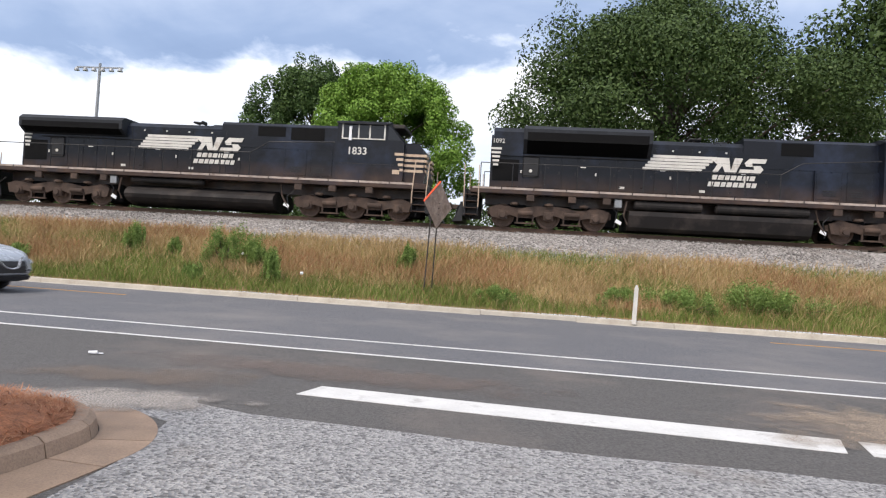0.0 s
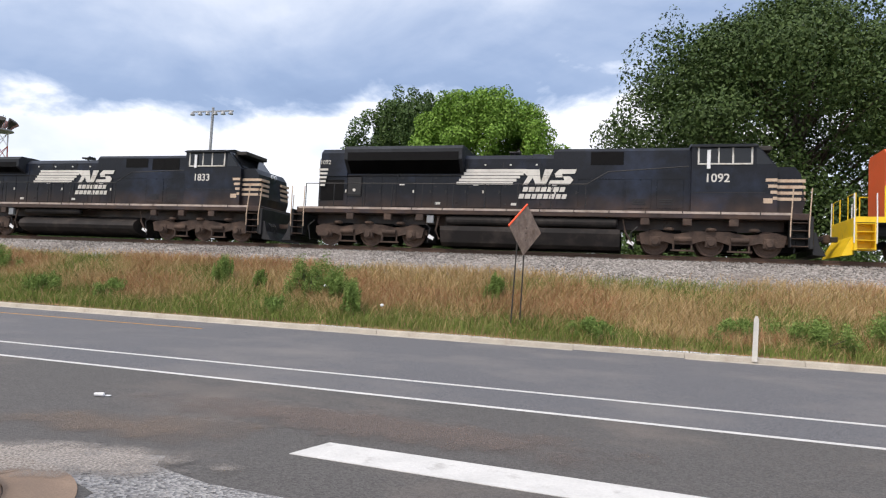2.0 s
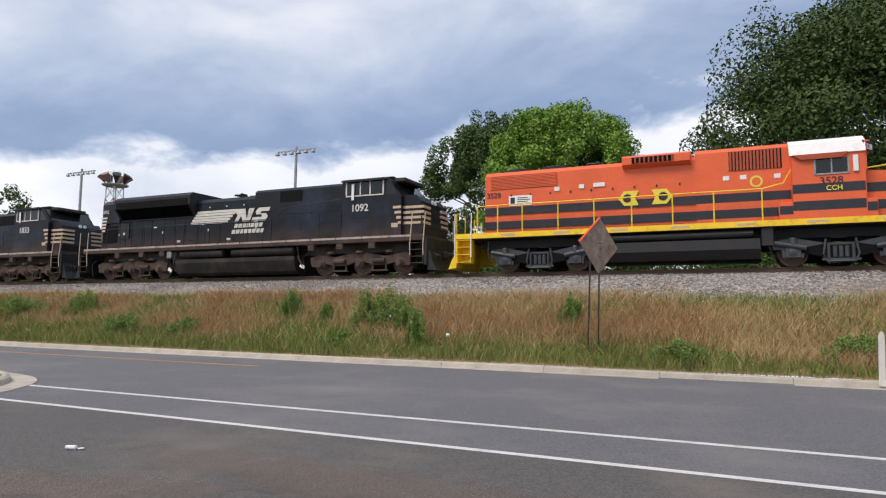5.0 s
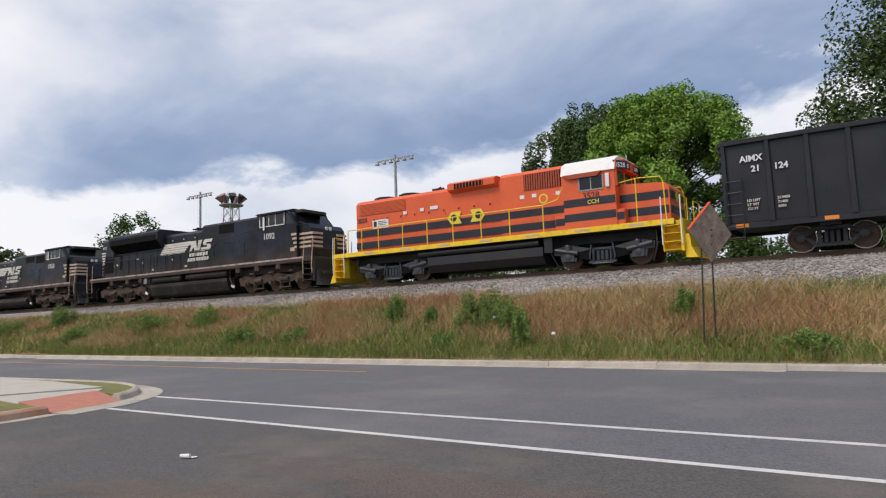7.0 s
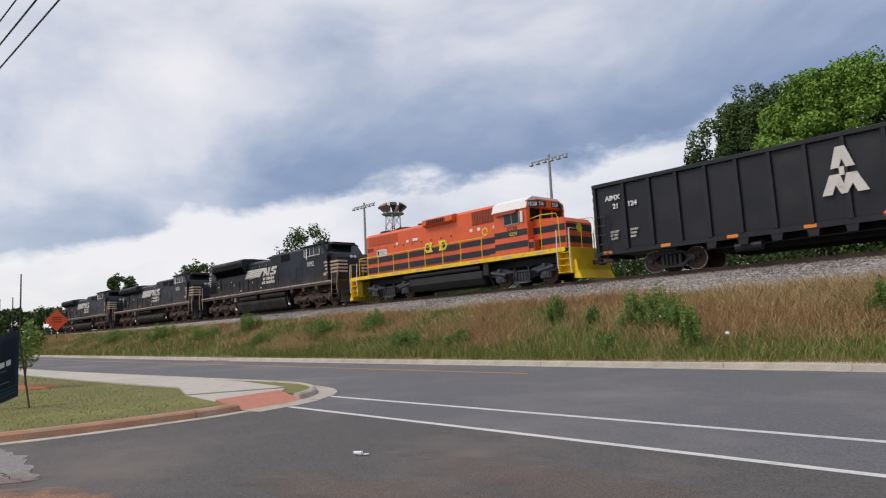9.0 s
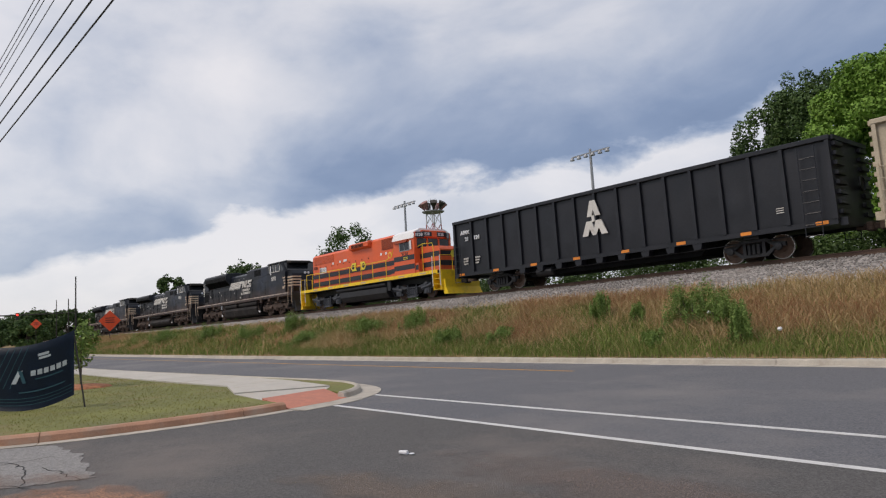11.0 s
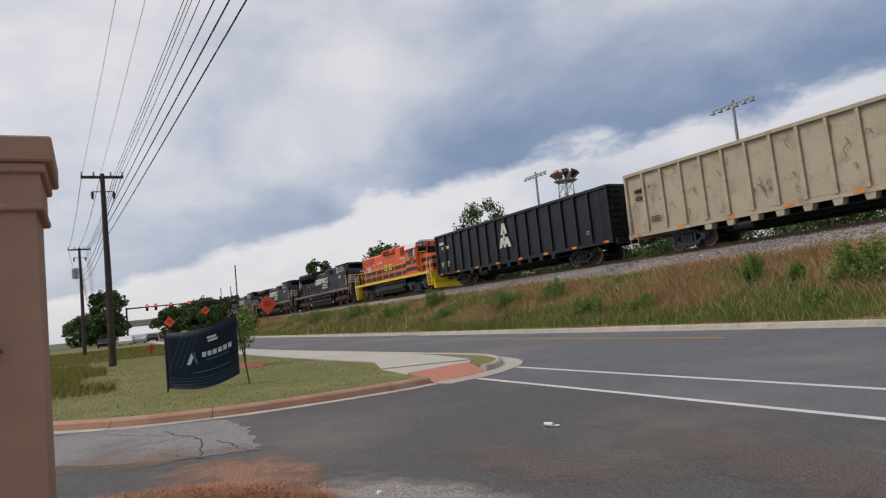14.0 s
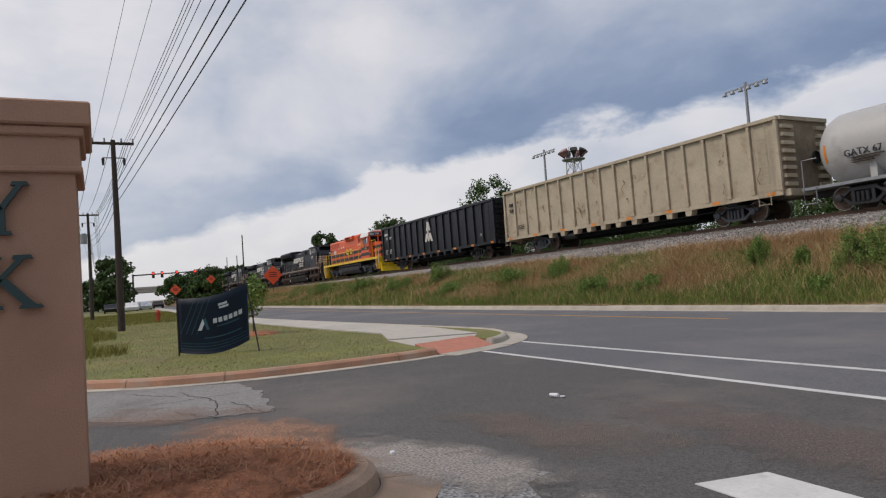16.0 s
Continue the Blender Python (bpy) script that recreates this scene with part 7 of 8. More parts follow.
            part("brake_disc", lathe(bmnew(), [(0.03 * s, 0.22), (0.06 * s, 0.22)], seg=20), GRILLE_SHADE, w)
            wheels.append((w, x, y))
    return c, wheels


CAR_OB, CAR_WHEELS = suv()

# ---- roadside things ----
diamond = thing("road_sign", "back of a rusty diamond road sign on thin twin posts", "road sign", (-2.5, 19.72, 0.0), turn=62)
h_ = 0.86
dm = prism(bmnew(), [(0, 2.46), (h_ * 0.86, 3.2), (0, 3.92), (-h_ * 0.86, 3.2)], -0.008, 0.008)
plate = part("sign_plate", dm, RUST, diamond, "stained bare metal back of the plate", place=pose(0, 0, 0, 0, 3, 0))
fr = bmnew()
for p, q in (((0, 3.93), (-h_ * 0.87, 3.2)),):
    tube(fr, [(p[0], 0.0, p[1]), (q[0], 0.0, q[1])], 0.028, 6)
part("edge_glow", fr, SIGN_ORANGE, plate, "bright orange front edge showing")
bl_ = bmnew()
for z in (2.9, 3.1, 3.25):
    lathe(bl_, [(-0.02, 0.02), (-0.008, 0.02)], (0.03, 0, z), "y", 8)
part("bolt", bl_, DARK_STEEL, plate)
for x0, x1 in ((-0.26, -0.14), (0.14, 0.2)):
    part("post", tube(bmnew(), [(x0, 0.03, 0.3), (x1, 0.02, 3.0)], 0.022, 6), DARK_STEEL, diamond, "thin dark steel post")

marker = thing("marker_post", "short weathered white marker post in grass by the kerb", "post", (3.52, 18.8, 0.15))
part("post_body", prism(bmnew(), [(-0.06, -0.1), (0.06, -0.1), (0.055, 0.92), (0.02, 1.0), (-0.02, 1.0), (-0.055, 0.92)], -0.02, 0.02), NS_WHITE, marker, place=pose(0, 0, 0, 0, 1, 0))

litter = thing("litter", "crushed white paper cup lying on asphalt", "litter", (-4.95, 7.11, 0.012), turn=20)
litter.scale = (0.55, 0.55, 0.55)
part("cup", lathe(bmnew(), [(-0.1, 0.03), (-0.09, 0.035), (0.09, 0.045), (0.1, 0.04)], (0, 0, 0.03), "x", 10), LITTER, litter)
part("lid", lathe(bmnew(), [(0.0, 0.06), (0.012, 0.06)], (0.16, 0.05, 0.0), "z", 12), LITTER, litter)
scrap = thing("litter", "small pale scrap on the gravel", "litter", (-3.8, 4.68, 0.03))
part("scrap", box(bmnew(), -0.022, 0.022, -0.018, 0.018, -0.01, 0.02, 0.006), LITTER, scrap)
for k, (x, y) in enumerate(((-6.5, 19.45), (-8.95, 20.6))):
    b_ = thing("litter", "small white scrap caught in dry grass", "litter", (x, y, bank_at(x, y) + 0.45))
    part("scrap", lathe(bmnew(), [(-0.04, 0.03), (0.0, 0.06), (0.05, 0.04)], axis="z", seg=8), LITTER, b_)

# monument sign wall on the island
mon = thing("monument_sign", "tan stucco monument sign wall with moulded cap", "sign", (-3.3, 0.03, 0.11))
part("wall", box(bmnew(), -0.7, 0.0, -3.0, 2.5, -0.1, 2.08), STUCCO, mon, "tan rendered wall")
part("frieze", box(bmnew(), -0.73, 0.035, -3.04, 2.545, 2.08, 2.12, 0.01), STUCCO, mon)
part("band", box(bmnew(), -0.72, 0.02, -3.03, 2.53, 2.12, 2.3), STUCCO, mon)
part("cap", box(bmnew(), -0.8, 0.08, -3.1, 2.6, 2.36, 2.51, 0.012), STUCCO, mon, "projecting flat cap")
part("cap_moulding", box(bmnew(), -0.76, 0.05, -3.06, 2.56, 2.3, 2.36, 0.01), STUCCO, mon)
# raised serif letters; u runs along the wall, v up
H = 0.34
LETTERS = {
    "Y": ([(0.14, 0, 0.2, 0.16), ], [((0.17, 0.15), (0.05, 0.325), 0.032), ((0.17, 0.15), (0.29, 0.325), 0.02)], [(0.1, 0.24, 0.0), (0.0, 0.12, 0.315), (0.235, 0.34, 0.315)]),
    "K": ([(0.05, 0, 0.112, 0.34), ], [((0.1, 0.14), (0.27, 0.325), 0.02), ((0.15, 0.19), (0.31, 0.012), 0.034)], [(0.0, 0.16, 0.0), (0.0, 0.16, 0.315), (0.21, 0.33, 0.315), (0.24, 0.375, 0.0)]),
    "R": ([(0.05, 0, 0.112, 0.34), (0.1, 0.29, 0.24, 0.33), (0.1, 0.15, 0.24, 0.185), (0.21, 0.165, 0.275, 0.315)], [((0.19, 0.165), (0.31, 0.012), 0.034)], [(0.0, 0.16, 0.0), (0.0, 0.1, 0.315), (0.25, 0.35, 0.0)]),
}
for ch, y, z in (("Y", 1.95, 1.71), ("R", 1.63, 1.28), ("K", 1.965, 1.28)):
    stems, strokes, serifs = LETTERS[ch]
    lb = bmnew()
    for u0, v0, u1, v1 in stems:
        box(lb, 0.012, 0.05, u0, u1, v0, v1)
    for (u0, v0), (u1, v1), w in strokes:
        along(lb, [(u0 - w, v0), (u1 - w, v1), (u1 + w, v1), (u0 + w, v0)], 0.013, 0.0495)
    for u0, u1, v0 in serifs:
        along(lb, [(u0, v0), (u1, v0), (u1 - 0.012, v0 + 0.025), (u0 + 0.012, v0 + 0.025)], 0.0125, 0.0505)
    part("letter", lb, LETTER, mon, "dark green raised serif letter", place=pose(0, y, z)).scale = (1, 0.92, 0.92)

# banner leaning on a post
ban = thing("banner", "navy curved builder's banner leaning on a post", "banner", (-15.1, 4.2, 0.11))
cols, rows_ = 16, 8


def banner_at(u, v, off=0.0):
    bow = 0.28 * math.sin(u * math.pi * 0.9) + off
    return Vector((bow + 0.25 * u, 1.5 * u, 0.08 + 0.15 * u * u + 1.22 * v + 0.12 * u * u * v - 0.1 * math.sin(math.pi * u) * (1 - v) - 0.05 * math.sin(math.pi * u) * v))


bm = bmnew()
gridv = [[bm.verts.new(banner_at(i / cols, j / rows_)) for j in range(rows_ + 1)] for i in range(cols + 1)]
for i in range(cols):
    for j in range(rows_):
        bm.faces.new((gridv[i][j], gridv[i + 1][j], gridv[i + 1][j + 1], gridv[i][j + 1]))
bmesh.ops.solidify(bm, geom=bm.faces[:], thickness=0.012)
cloth = part("cloth", bm, NAVY, ban, "dark navy printed cloth", smooth=True)


def banner_bar(u0, u1, v0, v1, material, label, lean=0.0):
    b = bmnew()
    n = 6
    lo = [b.verts.new(banner_at(u0 + (u1 - u0) * k / n, v0, 0.02)) for k in range(n + 1)]
    hi = [b.verts.new(banner_at(u0 + lean + (u1 - u0) * k / n, v1, 0.02)) for k in range(n + 1)]
    for k in range(n):
        b.faces.new((lo[k], lo[k + 1], hi[k + 1], hi[k]))
    part("print", b, material, cloth, label)


for q in range(6):
    banner_bar(0.47 + 0.075 * q, 0.525 + 0.075 * q, 0.52, 0.6, BANNER_WHITE, "white lettering bar")
banner_bar(0.55, 0.68, 0.8, 0.84, BANNER_WHITE, "white lettering bar"), banner_bar(0.56, 0.7, 0.75, 0.785, BANNER_WHITE, "white lettering bar")
banner_bar(0.52, 0.85, 0.45, 0.47, BANNER_LINE, "faint lettering bar"), banner_bar(0.34, 0.88, 0.27, 0.29, BANNER_LINE, "faint lettering bar")
banner_bar(0.26, 0.31, 0.42, 0.62, BANNER_WHITE, "white slanted emblem bar", 0.07), banner_bar(0.38, 0.42, 0.42, 0.62, BANNER_LINE, "grey slanted emblem bar", -0.05)
for q in range(4):
    banner_bar(0.03 + 0.07 * q, 0.038 + 0.07 * q, 0.35, 0.98, BANNER_LINE, "faint diagonal line", 0.2)
for q in range(3):
    banner_bar(0.03, 0.97, 0.08 + 0.05 * q, 0.09 + 0.05 * q, BANNER_LINE, "faint line")
part("prop", tube(bmnew(), [(0.85, 1.6, 0.0), (0.3, 1.5, 1.52)], 0.018, 6), DARK_STEEL, ban, "thin dark prop post")
part("prop", tube(bmnew(), [(0.0, 0.0, 0.0), (0.0, 0.0, 1.32)], 0.018, 6), DARK_STEEL, ban)

hyd = thing("fire_hydrant", "red fire hydrant standing in the lawn", "hydrant", (-46, 6.0, 0.11))
part("barrel", lathe(bmnew(), [(0, 0.16), (0.05, 0.16), (0.06, 0.11), (0.5, 0.11), (0.52, 0.15), (0.58, 0.15), (0.68, 0.1), (0.74, 0.03)], axis="z", seg=16), HYDRANT_RED, hyd)
part("nozzle", lathe(bmnew(), [(-0.2, 0.06), (0.2, 0.06)], (0, 0, 0.42), "y", 10), HYDRANT_RED, hyd)


def utility_pole(place, height, arm, label, transformer=False):
    p = thing("utility_pole", label, "utility pole", place, "power line poles")
    part("pole", tube(bmnew(), [(0, 0, -0.5), (0.0, 0.02, height * 0.5), (0.0, 0.0, height)], [0.17, 0.14, 0.1], 12), WOOD_POLE, p, "dark timber pole")
    a = part("crossarm", box(bmnew(), -0.06, 0.06, -arm, arm, height - 0.22, height - 0.1, 0.01), WOOD_POLE, p)
    for y in (-arm * 0.95, -arm * 0.4, arm * 0.4, arm * 0.95):
        part("insulator", lathe(bmnew(), [(0, 0.03), (0.05, 0.055), (0.1, 0.03), (0.16, 0.045), (0.2, 0.02)], (0, y, height - 0.1), "z", 8), STEEL, a)
    part("bracket", tube(bmnew(), [(0, -0.45, height - 0.85), (0, 0.45, height - 0.85)], 0.03, 6), STEEL, p)
    for y in (-0.45, 0.45):
        part("cutout", lathe(bmnew(), [(-0.35, 0.05), (-0.1, 0.07), (0.0, 0.05)], (0, y, height - 0.85), "z", 8), DARK_STEEL, p)
    if transformer:
        part("transformer", lathe(bmnew(), [(-0.5, 0.26), (0.35, 0.28), (0.42, 0.2)], (0.1, -0.4, height - 2.2), "z", 14), STEEL, p, "grey can transformer")
    return p


utility_pole((-33.83, 3.54, 0.11), 9.0, 0.9, "tall dark timber utility pole with crossarm and wires")
utility_pole((-66, 2.1, 0.05), 9.5, 0.9, "distant timber utility pole with can transformer", True)
utility_pole((14, 6.2, 0.0), 9.2, 0.9, "timber utility pole carrying the wires onward")
for (x, y, h) in ((-57.0, 13.6, 6.4), (-80, 17.2, 6.0), (-93.5, 18.3, 6.6)):
    p = thing("lamp_pole", "thin dark pole beside the far roadway", "pole", (x, y if y > 13 else 9.7, 0.05))
    part("shaft", tube(bmnew(), [(0, 0, -0.2), (0, 0, h)], [0.07, 0.045], 8), DARK_STEEL, p)


def wire(a, b, sag, r=0.016):
    pts = []
    for k in range(25):
        u = k / 24
        p = Vector(a).lerp(Vector(b), u)
        p.z -= sag * 4 * u * (1 - u)
        pts.append(p)
    return tube(bmnew(), pts, r, 5)


cab_ = thing("power_lines", "dark overhead power and telephone wires", "wire")
for y0, z0, y1, z1, r in ((-0.85, 9.05, 4.97, 9.4, 0.006), (-0.05, 9.15, 5.27, 9.4, 0.006), (0.5, 9.05, 6.35, 9.4, 0.009), (0.6, 9.05, 6.42, 9.4, 0.009), (0.7, 9.05, 6.47, 9.4, 0.009), (0.85, 9.05, 6.66, 9.4, 0.01), (0.1, 7.1, 6.58, 7.9, 0.013), (0.1, 6.7, 6.71, 7.6, 0.016), (0.1, 6.2, 6.84, 7.4, 0.015)):
    part("wire", wire((-33.83, 3.54 + y0, z0), (14, y1, z1), 0.35 if z0 > 8 else 0.15, r), WIRE, cab_)
    part("wire", wire((-66, 2.1 + y0, z0 + 0.4), (-33.83, 3.54 + y0, z0), 0.5, 0.014), WIRE, cab_)
    part("wire", wire((-150, 2.6 + y0, z0 + 0.4), (-66, 2.1 + y0, z0 + 0.4), 0.8, 0.014), WIRE, cab_)


def light_mast(x, y, top, n, label):
    p = thing("floodlight_mast", label, "floodlight mast", (x, y, bank_at(x, y) - 0.1), "sports floodlights")
    h = top - bank_at(x, y) + 0.1
    part("mast", tube(bmnew(), [(0, 0, 0), (0, 0, h)], [0.16, 0.1], 10), STEEL, p, "grey steel mast")
    part("crossbar", box(bmnew(), -1.8, 1.8, -0.05, 0.05, h - 0.35, h - 0.25), STEEL, p)
    for k in range(n):
        xx = -1.7 + 3.4 * k / (n - 1)
        part("floodlight", lathe(bmnew(), [(-0.14, 0.19), (-0.08, 0.18), (0.08, 0.1), (0.13, 0.04)], (xx, -0.15, h - 0.46), "z", 10), STEEL, p, "bell-shaped floodlight")
    return p


light_mast(-31.34, 44.54, 14.1, 6, "grey steel floodlight mast with six lamps")
light_mast(-55.2, 43.9, 14.1, 6, "grey steel floodlight mast with six lamps")

tower = thing("antenna_tower", "red and white lattice tower with horn antennas on top", "antenna tower", (-101, 84, 0.5))
TOWER_PALE = mat("tower_white", (0.55, 0.54, 0.54), 0.6, var=0.1)
for k in range(10):
    a0, a1, z0, z1 = 1.55 - 0.06 * k, 1.49 - 0.06 * k, 2.2 * k, 2.2 * (k + 1)
    lt = bmnew()
    for sx in (-1, 1):
        for sy in (-1, 1):
            tube(lt, [(a0 * sx, a0 * sy, z0), (a1 * sx, a1 * sy, z1)], 0.11, 6)
    for d in (-1, 1):
        for s in (-1, 1):
            tube(lt, [(-a0 * d, a0 * s, z0), (a1 * d, a1 * s, z1)], 0.055, 5)
            tube(lt, [(a0 * s, -a0 * d, z0), (a1 * s, a1 * d, z1)], 0.055, 5)
    part("lattice", lt, TOWER_PALE if k % 2 else TOWER_RED, tower, "white lattice bay" if k % 2 else "red lattice bay")
part("platform", lathe(bmnew(), [(22.0, 1.9), (22.15, 2.2), (22.3, 2.2), (22.35, 1.0)], axis="z", seg=16), STEEL, tower, "round steel platform")
PINK = mat("faded_pink_cover", (0.3, 0.16, 0.15), 0.7, var=0.15)
for k in range(7):
    t_ = 2 * math.pi * k / 7 + 0.3
    hb = bmnew()
    cx_, cy_ = 1.75 * math.cos(t_), 1.75 * math.sin(t_)
    tube(hb, [(cx_ * 0.9, cy_ * 0.9, 22.3), (cx_, cy_, 22.9), (cx_ * 1.12, cy_ * 1.12, 23.4), (cx_ * 1.32, cy_ * 1.32, 23.9)], [0.16, 0.3, 0.55, 0.75], 10)
    part("horn_antenna", hb, PINK if k % 3 else DARK_STEEL, tower, "flared horn antenna")
for k in range(5):
    t_ = 2 * math.pi * k / 5
    part("whip_antenna", tube(bmnew(), [(0.8 * math.cos(t_), 0.8 * math.sin(t_), 22.2), (0.8 * math.cos(t_), 0.8 * math.sin(t_), 24.7)], 0.05, 5), STEEL, tower)


def work_sign(place, size, pole_h, label, turn=0.0):
    p = thing("roadwork_sign", label, "road sign", place, "roadwork signs", turn)
    part("sign_plate", along(bmnew(), [(-size, pole_h), (0, pole_h + size), (size, pole_h), (0, pole_h - size)], -0.02, 0.02), SIGN_ORANGE, p, "orange diamond plate")
    for q in range(3):
        part("print", box(bmnew(), 0.021, 0.026, -0.4 * size, 0.4 * size, pole_h + 0.22 * size - 0.2 * size * q, pole_h + 0.3 * size - 0.2 * size * q), PLASTIC, p, "dark lettering bar")
    part("post", tube(bmnew(), [(-0.05, 0, 0), (-0.05, 0, pole_h)], 0.04, 6), DARK_STEEL, p)


work_sign((-80, 21.25, bank_at(-80, 21.25) - 0.1), 1.15, 2.35, "orange diamond roadwork sign on a post in the verge", 5)
work_sign((-92, 11.5, 0.1), 0.7, 2.6, "orange diamond roadwork sign beside the far road")
work_sign((-125, 20.6, bank_at(-125, 20.6) - 0.1), 0.8, 3.6, "orange diamond roadwork sign far off")

# signals and overpass far along the road
sig = thing("traffic_signal", "mast arm with red traffic signals over the far road", "traffic signal", (-125, 8.0, 0.0))
part("mast", tube(bmnew(), [(0, 0, 0), (0, 0, 6.2)], 0.14, 8), DARK_STEEL, sig)
part("arm", tube(bmnew(), [(0, 0, 6.0), (0, 18, 6.3)], [0.12, 0.06], 8), DARK_STEEL, sig)
for y in (3.2, 4.6, 7.0, 10.0):
    hd = part("signal_head", box(bmnew(), -0.15, 0.15, y - 0.22, y + 0.22, 5.4, 6.5, 0.03), DARK_STEEL, sig, "dark signal housing")
    part("lens", lathe(bmnew(), [(0.15, 0.16), (0.18, 0.16)], (0, y, 6.2), "x", 12), SIGNAL_RED, hd, "lit red lens")
br = thing("overpass", "grey concrete road bridge across the far end", "bridge", (-210, 0, 0))
part("deck", box(bmnew(), -6, 6, 2, 40, 4.0, 5.0, 0.1), CONCRETE, br)
part("parapet", box(bmnew(), 5.7, 6.1, 2, 40, 5.0, 5.6), CONCRETE, br)
for y in (4, 36):
    part("pier", box(bmnew(), -1, 1, y - 0.8, y + 0.8, 0, 4.0), CONCRETE, br)


def far_car(x, y, material, label):
    c = thing("parked_car", label, "car", (x, y, 0.02))
    part("body", prism(bmnew(), [(0, 0.3), (4.4, 0.3), (4.5, 0.75), (3.5, 0.95), (2.9, 1.4), (1.1, 1.45), (0.3, 1.0), (0, 0.9)], -0.88, 0.88), material, c)
    part("window", prism(bmnew(), [(0.6, 0.98), (3.3, 0.98), (2.85, 1.34), (1.15, 1.38)], -0.89, 0.89), GLASS_DARK, c)
    for xx in (0.85, 3.6):
        for s in (-1, 1):
            part("wheel", lathe(bmnew(), [(0.7 * s, 0.32), (0.9 * s, 0.32)], (xx, 0, 0.32), "y", 14), TYRE, c)


for x, y, m, l in ((-118, 7.2, ROOF_WHITE, "white car waiting far off"), (-128, 9.8, SILVER, "silver car waiting far off"), (-145, 13, PLASTIC, "dark car far off"), (-150, 9.5, ROOF_WHITE, "white car far off"), (-112, 4.2, GLASS_DARK, "dark car parked far off")):
    far_car(x, y, m, l)

# ---- vegetation ----
rng = np.random.default_rng(4)


def blades(n, xr, yr, height, width, lean, keep, ground):
    """Loose grass blades as thin bent triangles: verts and faces."""
    x, y = rng.uniform(*xr, n), rng.uniform(*yr, n)
    ok = np.array([keep(a, b) for a, b in zip(x, y)]) > rng.random(n)
    if yr[0] > 10:
        ok &= y > np.array([kerb_y(a) for a in x]) + 0.2
    x, y = x[ok], y[ok]
    n = len(x)
    z = np.array([ground(a, b) for a, b in zip(x, y)])
    h = height * rng.uniform(0.45, 1.25, n)
    a, t = rng.uniform(0, 2 * math.pi, n), rng.uniform(0, 2 * math.pi, n)
    w = width * rng.uniform(0.6, 1.4, n)
    lx, ly = lean * h * rng.normal(0.08, 0.6, n), lean * h * rng.normal(0, 0.6, n)
    base = np.stack([x, y, z - 0.03], 1)
    side = np.stack([np.cos(a) * w, np.sin(a) * w, 0 * w], 1)
    midp = base + np.stack([lx * 0.35, ly * 0.35, h * 0.6], 1)
    tip = base + np.stack([lx, ly, h], 1)
    v = np.stack([base - side * 0.7, base + side * 0.7, midp + side, tip + side * 0.3, tip - side * 0.3, midp - side], 1).reshape(-1, 3)
    k = 6 * np.arange(n)[:, None]
    f = np.stack([k + [0, 1, 2, 5], k + [5, 2, 3, 4]], 1).reshape(-1, 4)
    return v, f


def zone(x, y):
    """How green the bank is: green by the kerb and in drifts, dry above."""
    g = 0.54 + 1.9 * noise.noise(Vector((x * 0.22, y * 0.45, 3.0))) + 0.35 * noise.noise(Vector((x * 0.9, y * 1.2, 8.0)))
    return g + 0.85 * max(0.0, 1 - (y - kerb_y(x) - 0.2) / 0.85) - 0.14 * (y - 20.4) + (0.25 if x < -28 else 0)


def edge_fade(y):
    return max(0.0, min(1.0, (23.9 - y) / 0.9))


near_x, far_x = (-32, 14), (-105, -32)
dv, df = blades(180000, near_x, (18.2, 23.9), 0.4, 0.0065, 0.75, lambda x, y: edge_fade(y) * max(0.1, min(0.9, 0.9 - 1.3 * (zone(x, y) - 0.35))), bank_at)
d2, f2 = blades(50000, far_x, (17.8, 23.9), 0.42, 0.013, 0.7, lambda x, y: edge_fade(y) * (0.8 if zone(x, y) < 0.62 else 0.2), bank_at)
soup("dry_grass", np.concatenate([dv, d2]), np.concatenate([df, f2 + len(dv)]), DRY, kind="stuff")
tagged(bpy.data.objects["dry_grass"], "tall dry tan grass on the bank", "grass", kind="stuff")


def russet(x, y):
    """Drifts of reddish seeded grass across the dry part of the bank."""
    return max(0.0, min(1.0, 0.02 + 2.6 * noise.noise(Vector((x * 0.28 + 11, y * 0.5, 17.0))) + 0.6 * noise.noise(Vector((x * 1.1, y * 1.4, 21.0)))))


dv, df = blades(90000, near_x, (18.6, 23.8), 0.44, 0.006, 0.8, lambda x, y: edge_fade(y) * russet(x, y) * max(0.05, min(1.0, 1.1 - 1.3 * (zone(x, y) - 0.2))), bank_at)
d2, f2 = blades(26000, far_x, (18.4, 23.8), 0.42, 0.012, 0.7, lambda x, y: edge_fade(y) * russet(x, y) * (0.9 if zone(x, y) < 0.62 else 0.15), bank_at)
soup("russet_grass", np.concatenate([dv, d2]), np.concatenate([df, f2 + len(dv)]), RUSSET, kind="stuff")
tagged(bpy.data.objects["russet_grass"], "reddish-brown seeded grass in drifts on the bank", "grass", kind="stuff")
dv, df = blades(190000, near_x, (18.2, 23.6), 0.3, 0.0065, 0.7, lambda x, y: edge_fade(y + 0.3) * max(0.1, min(0.95, 0.1 + 1.5 * (zone(x, y) - 0.25))), bank_at)
d2, f2 = blades(60000, far_x, (17.8, 23.6), 0.34, 0.014, 0.5, lambda x, y: edge_fade(y) * (0.9 if zone(x, y) > 0.5 else 0.1), bank_at)
soup("green_grass", np.concatenate([dv, d2]), np.concatenate([df, f2 + len(dv)]), GREEN, kind="stuff")
tagged(bpy.data.objects["green_grass"], "fresh green grass and weeds on the bank", "grass", kind="stuff")


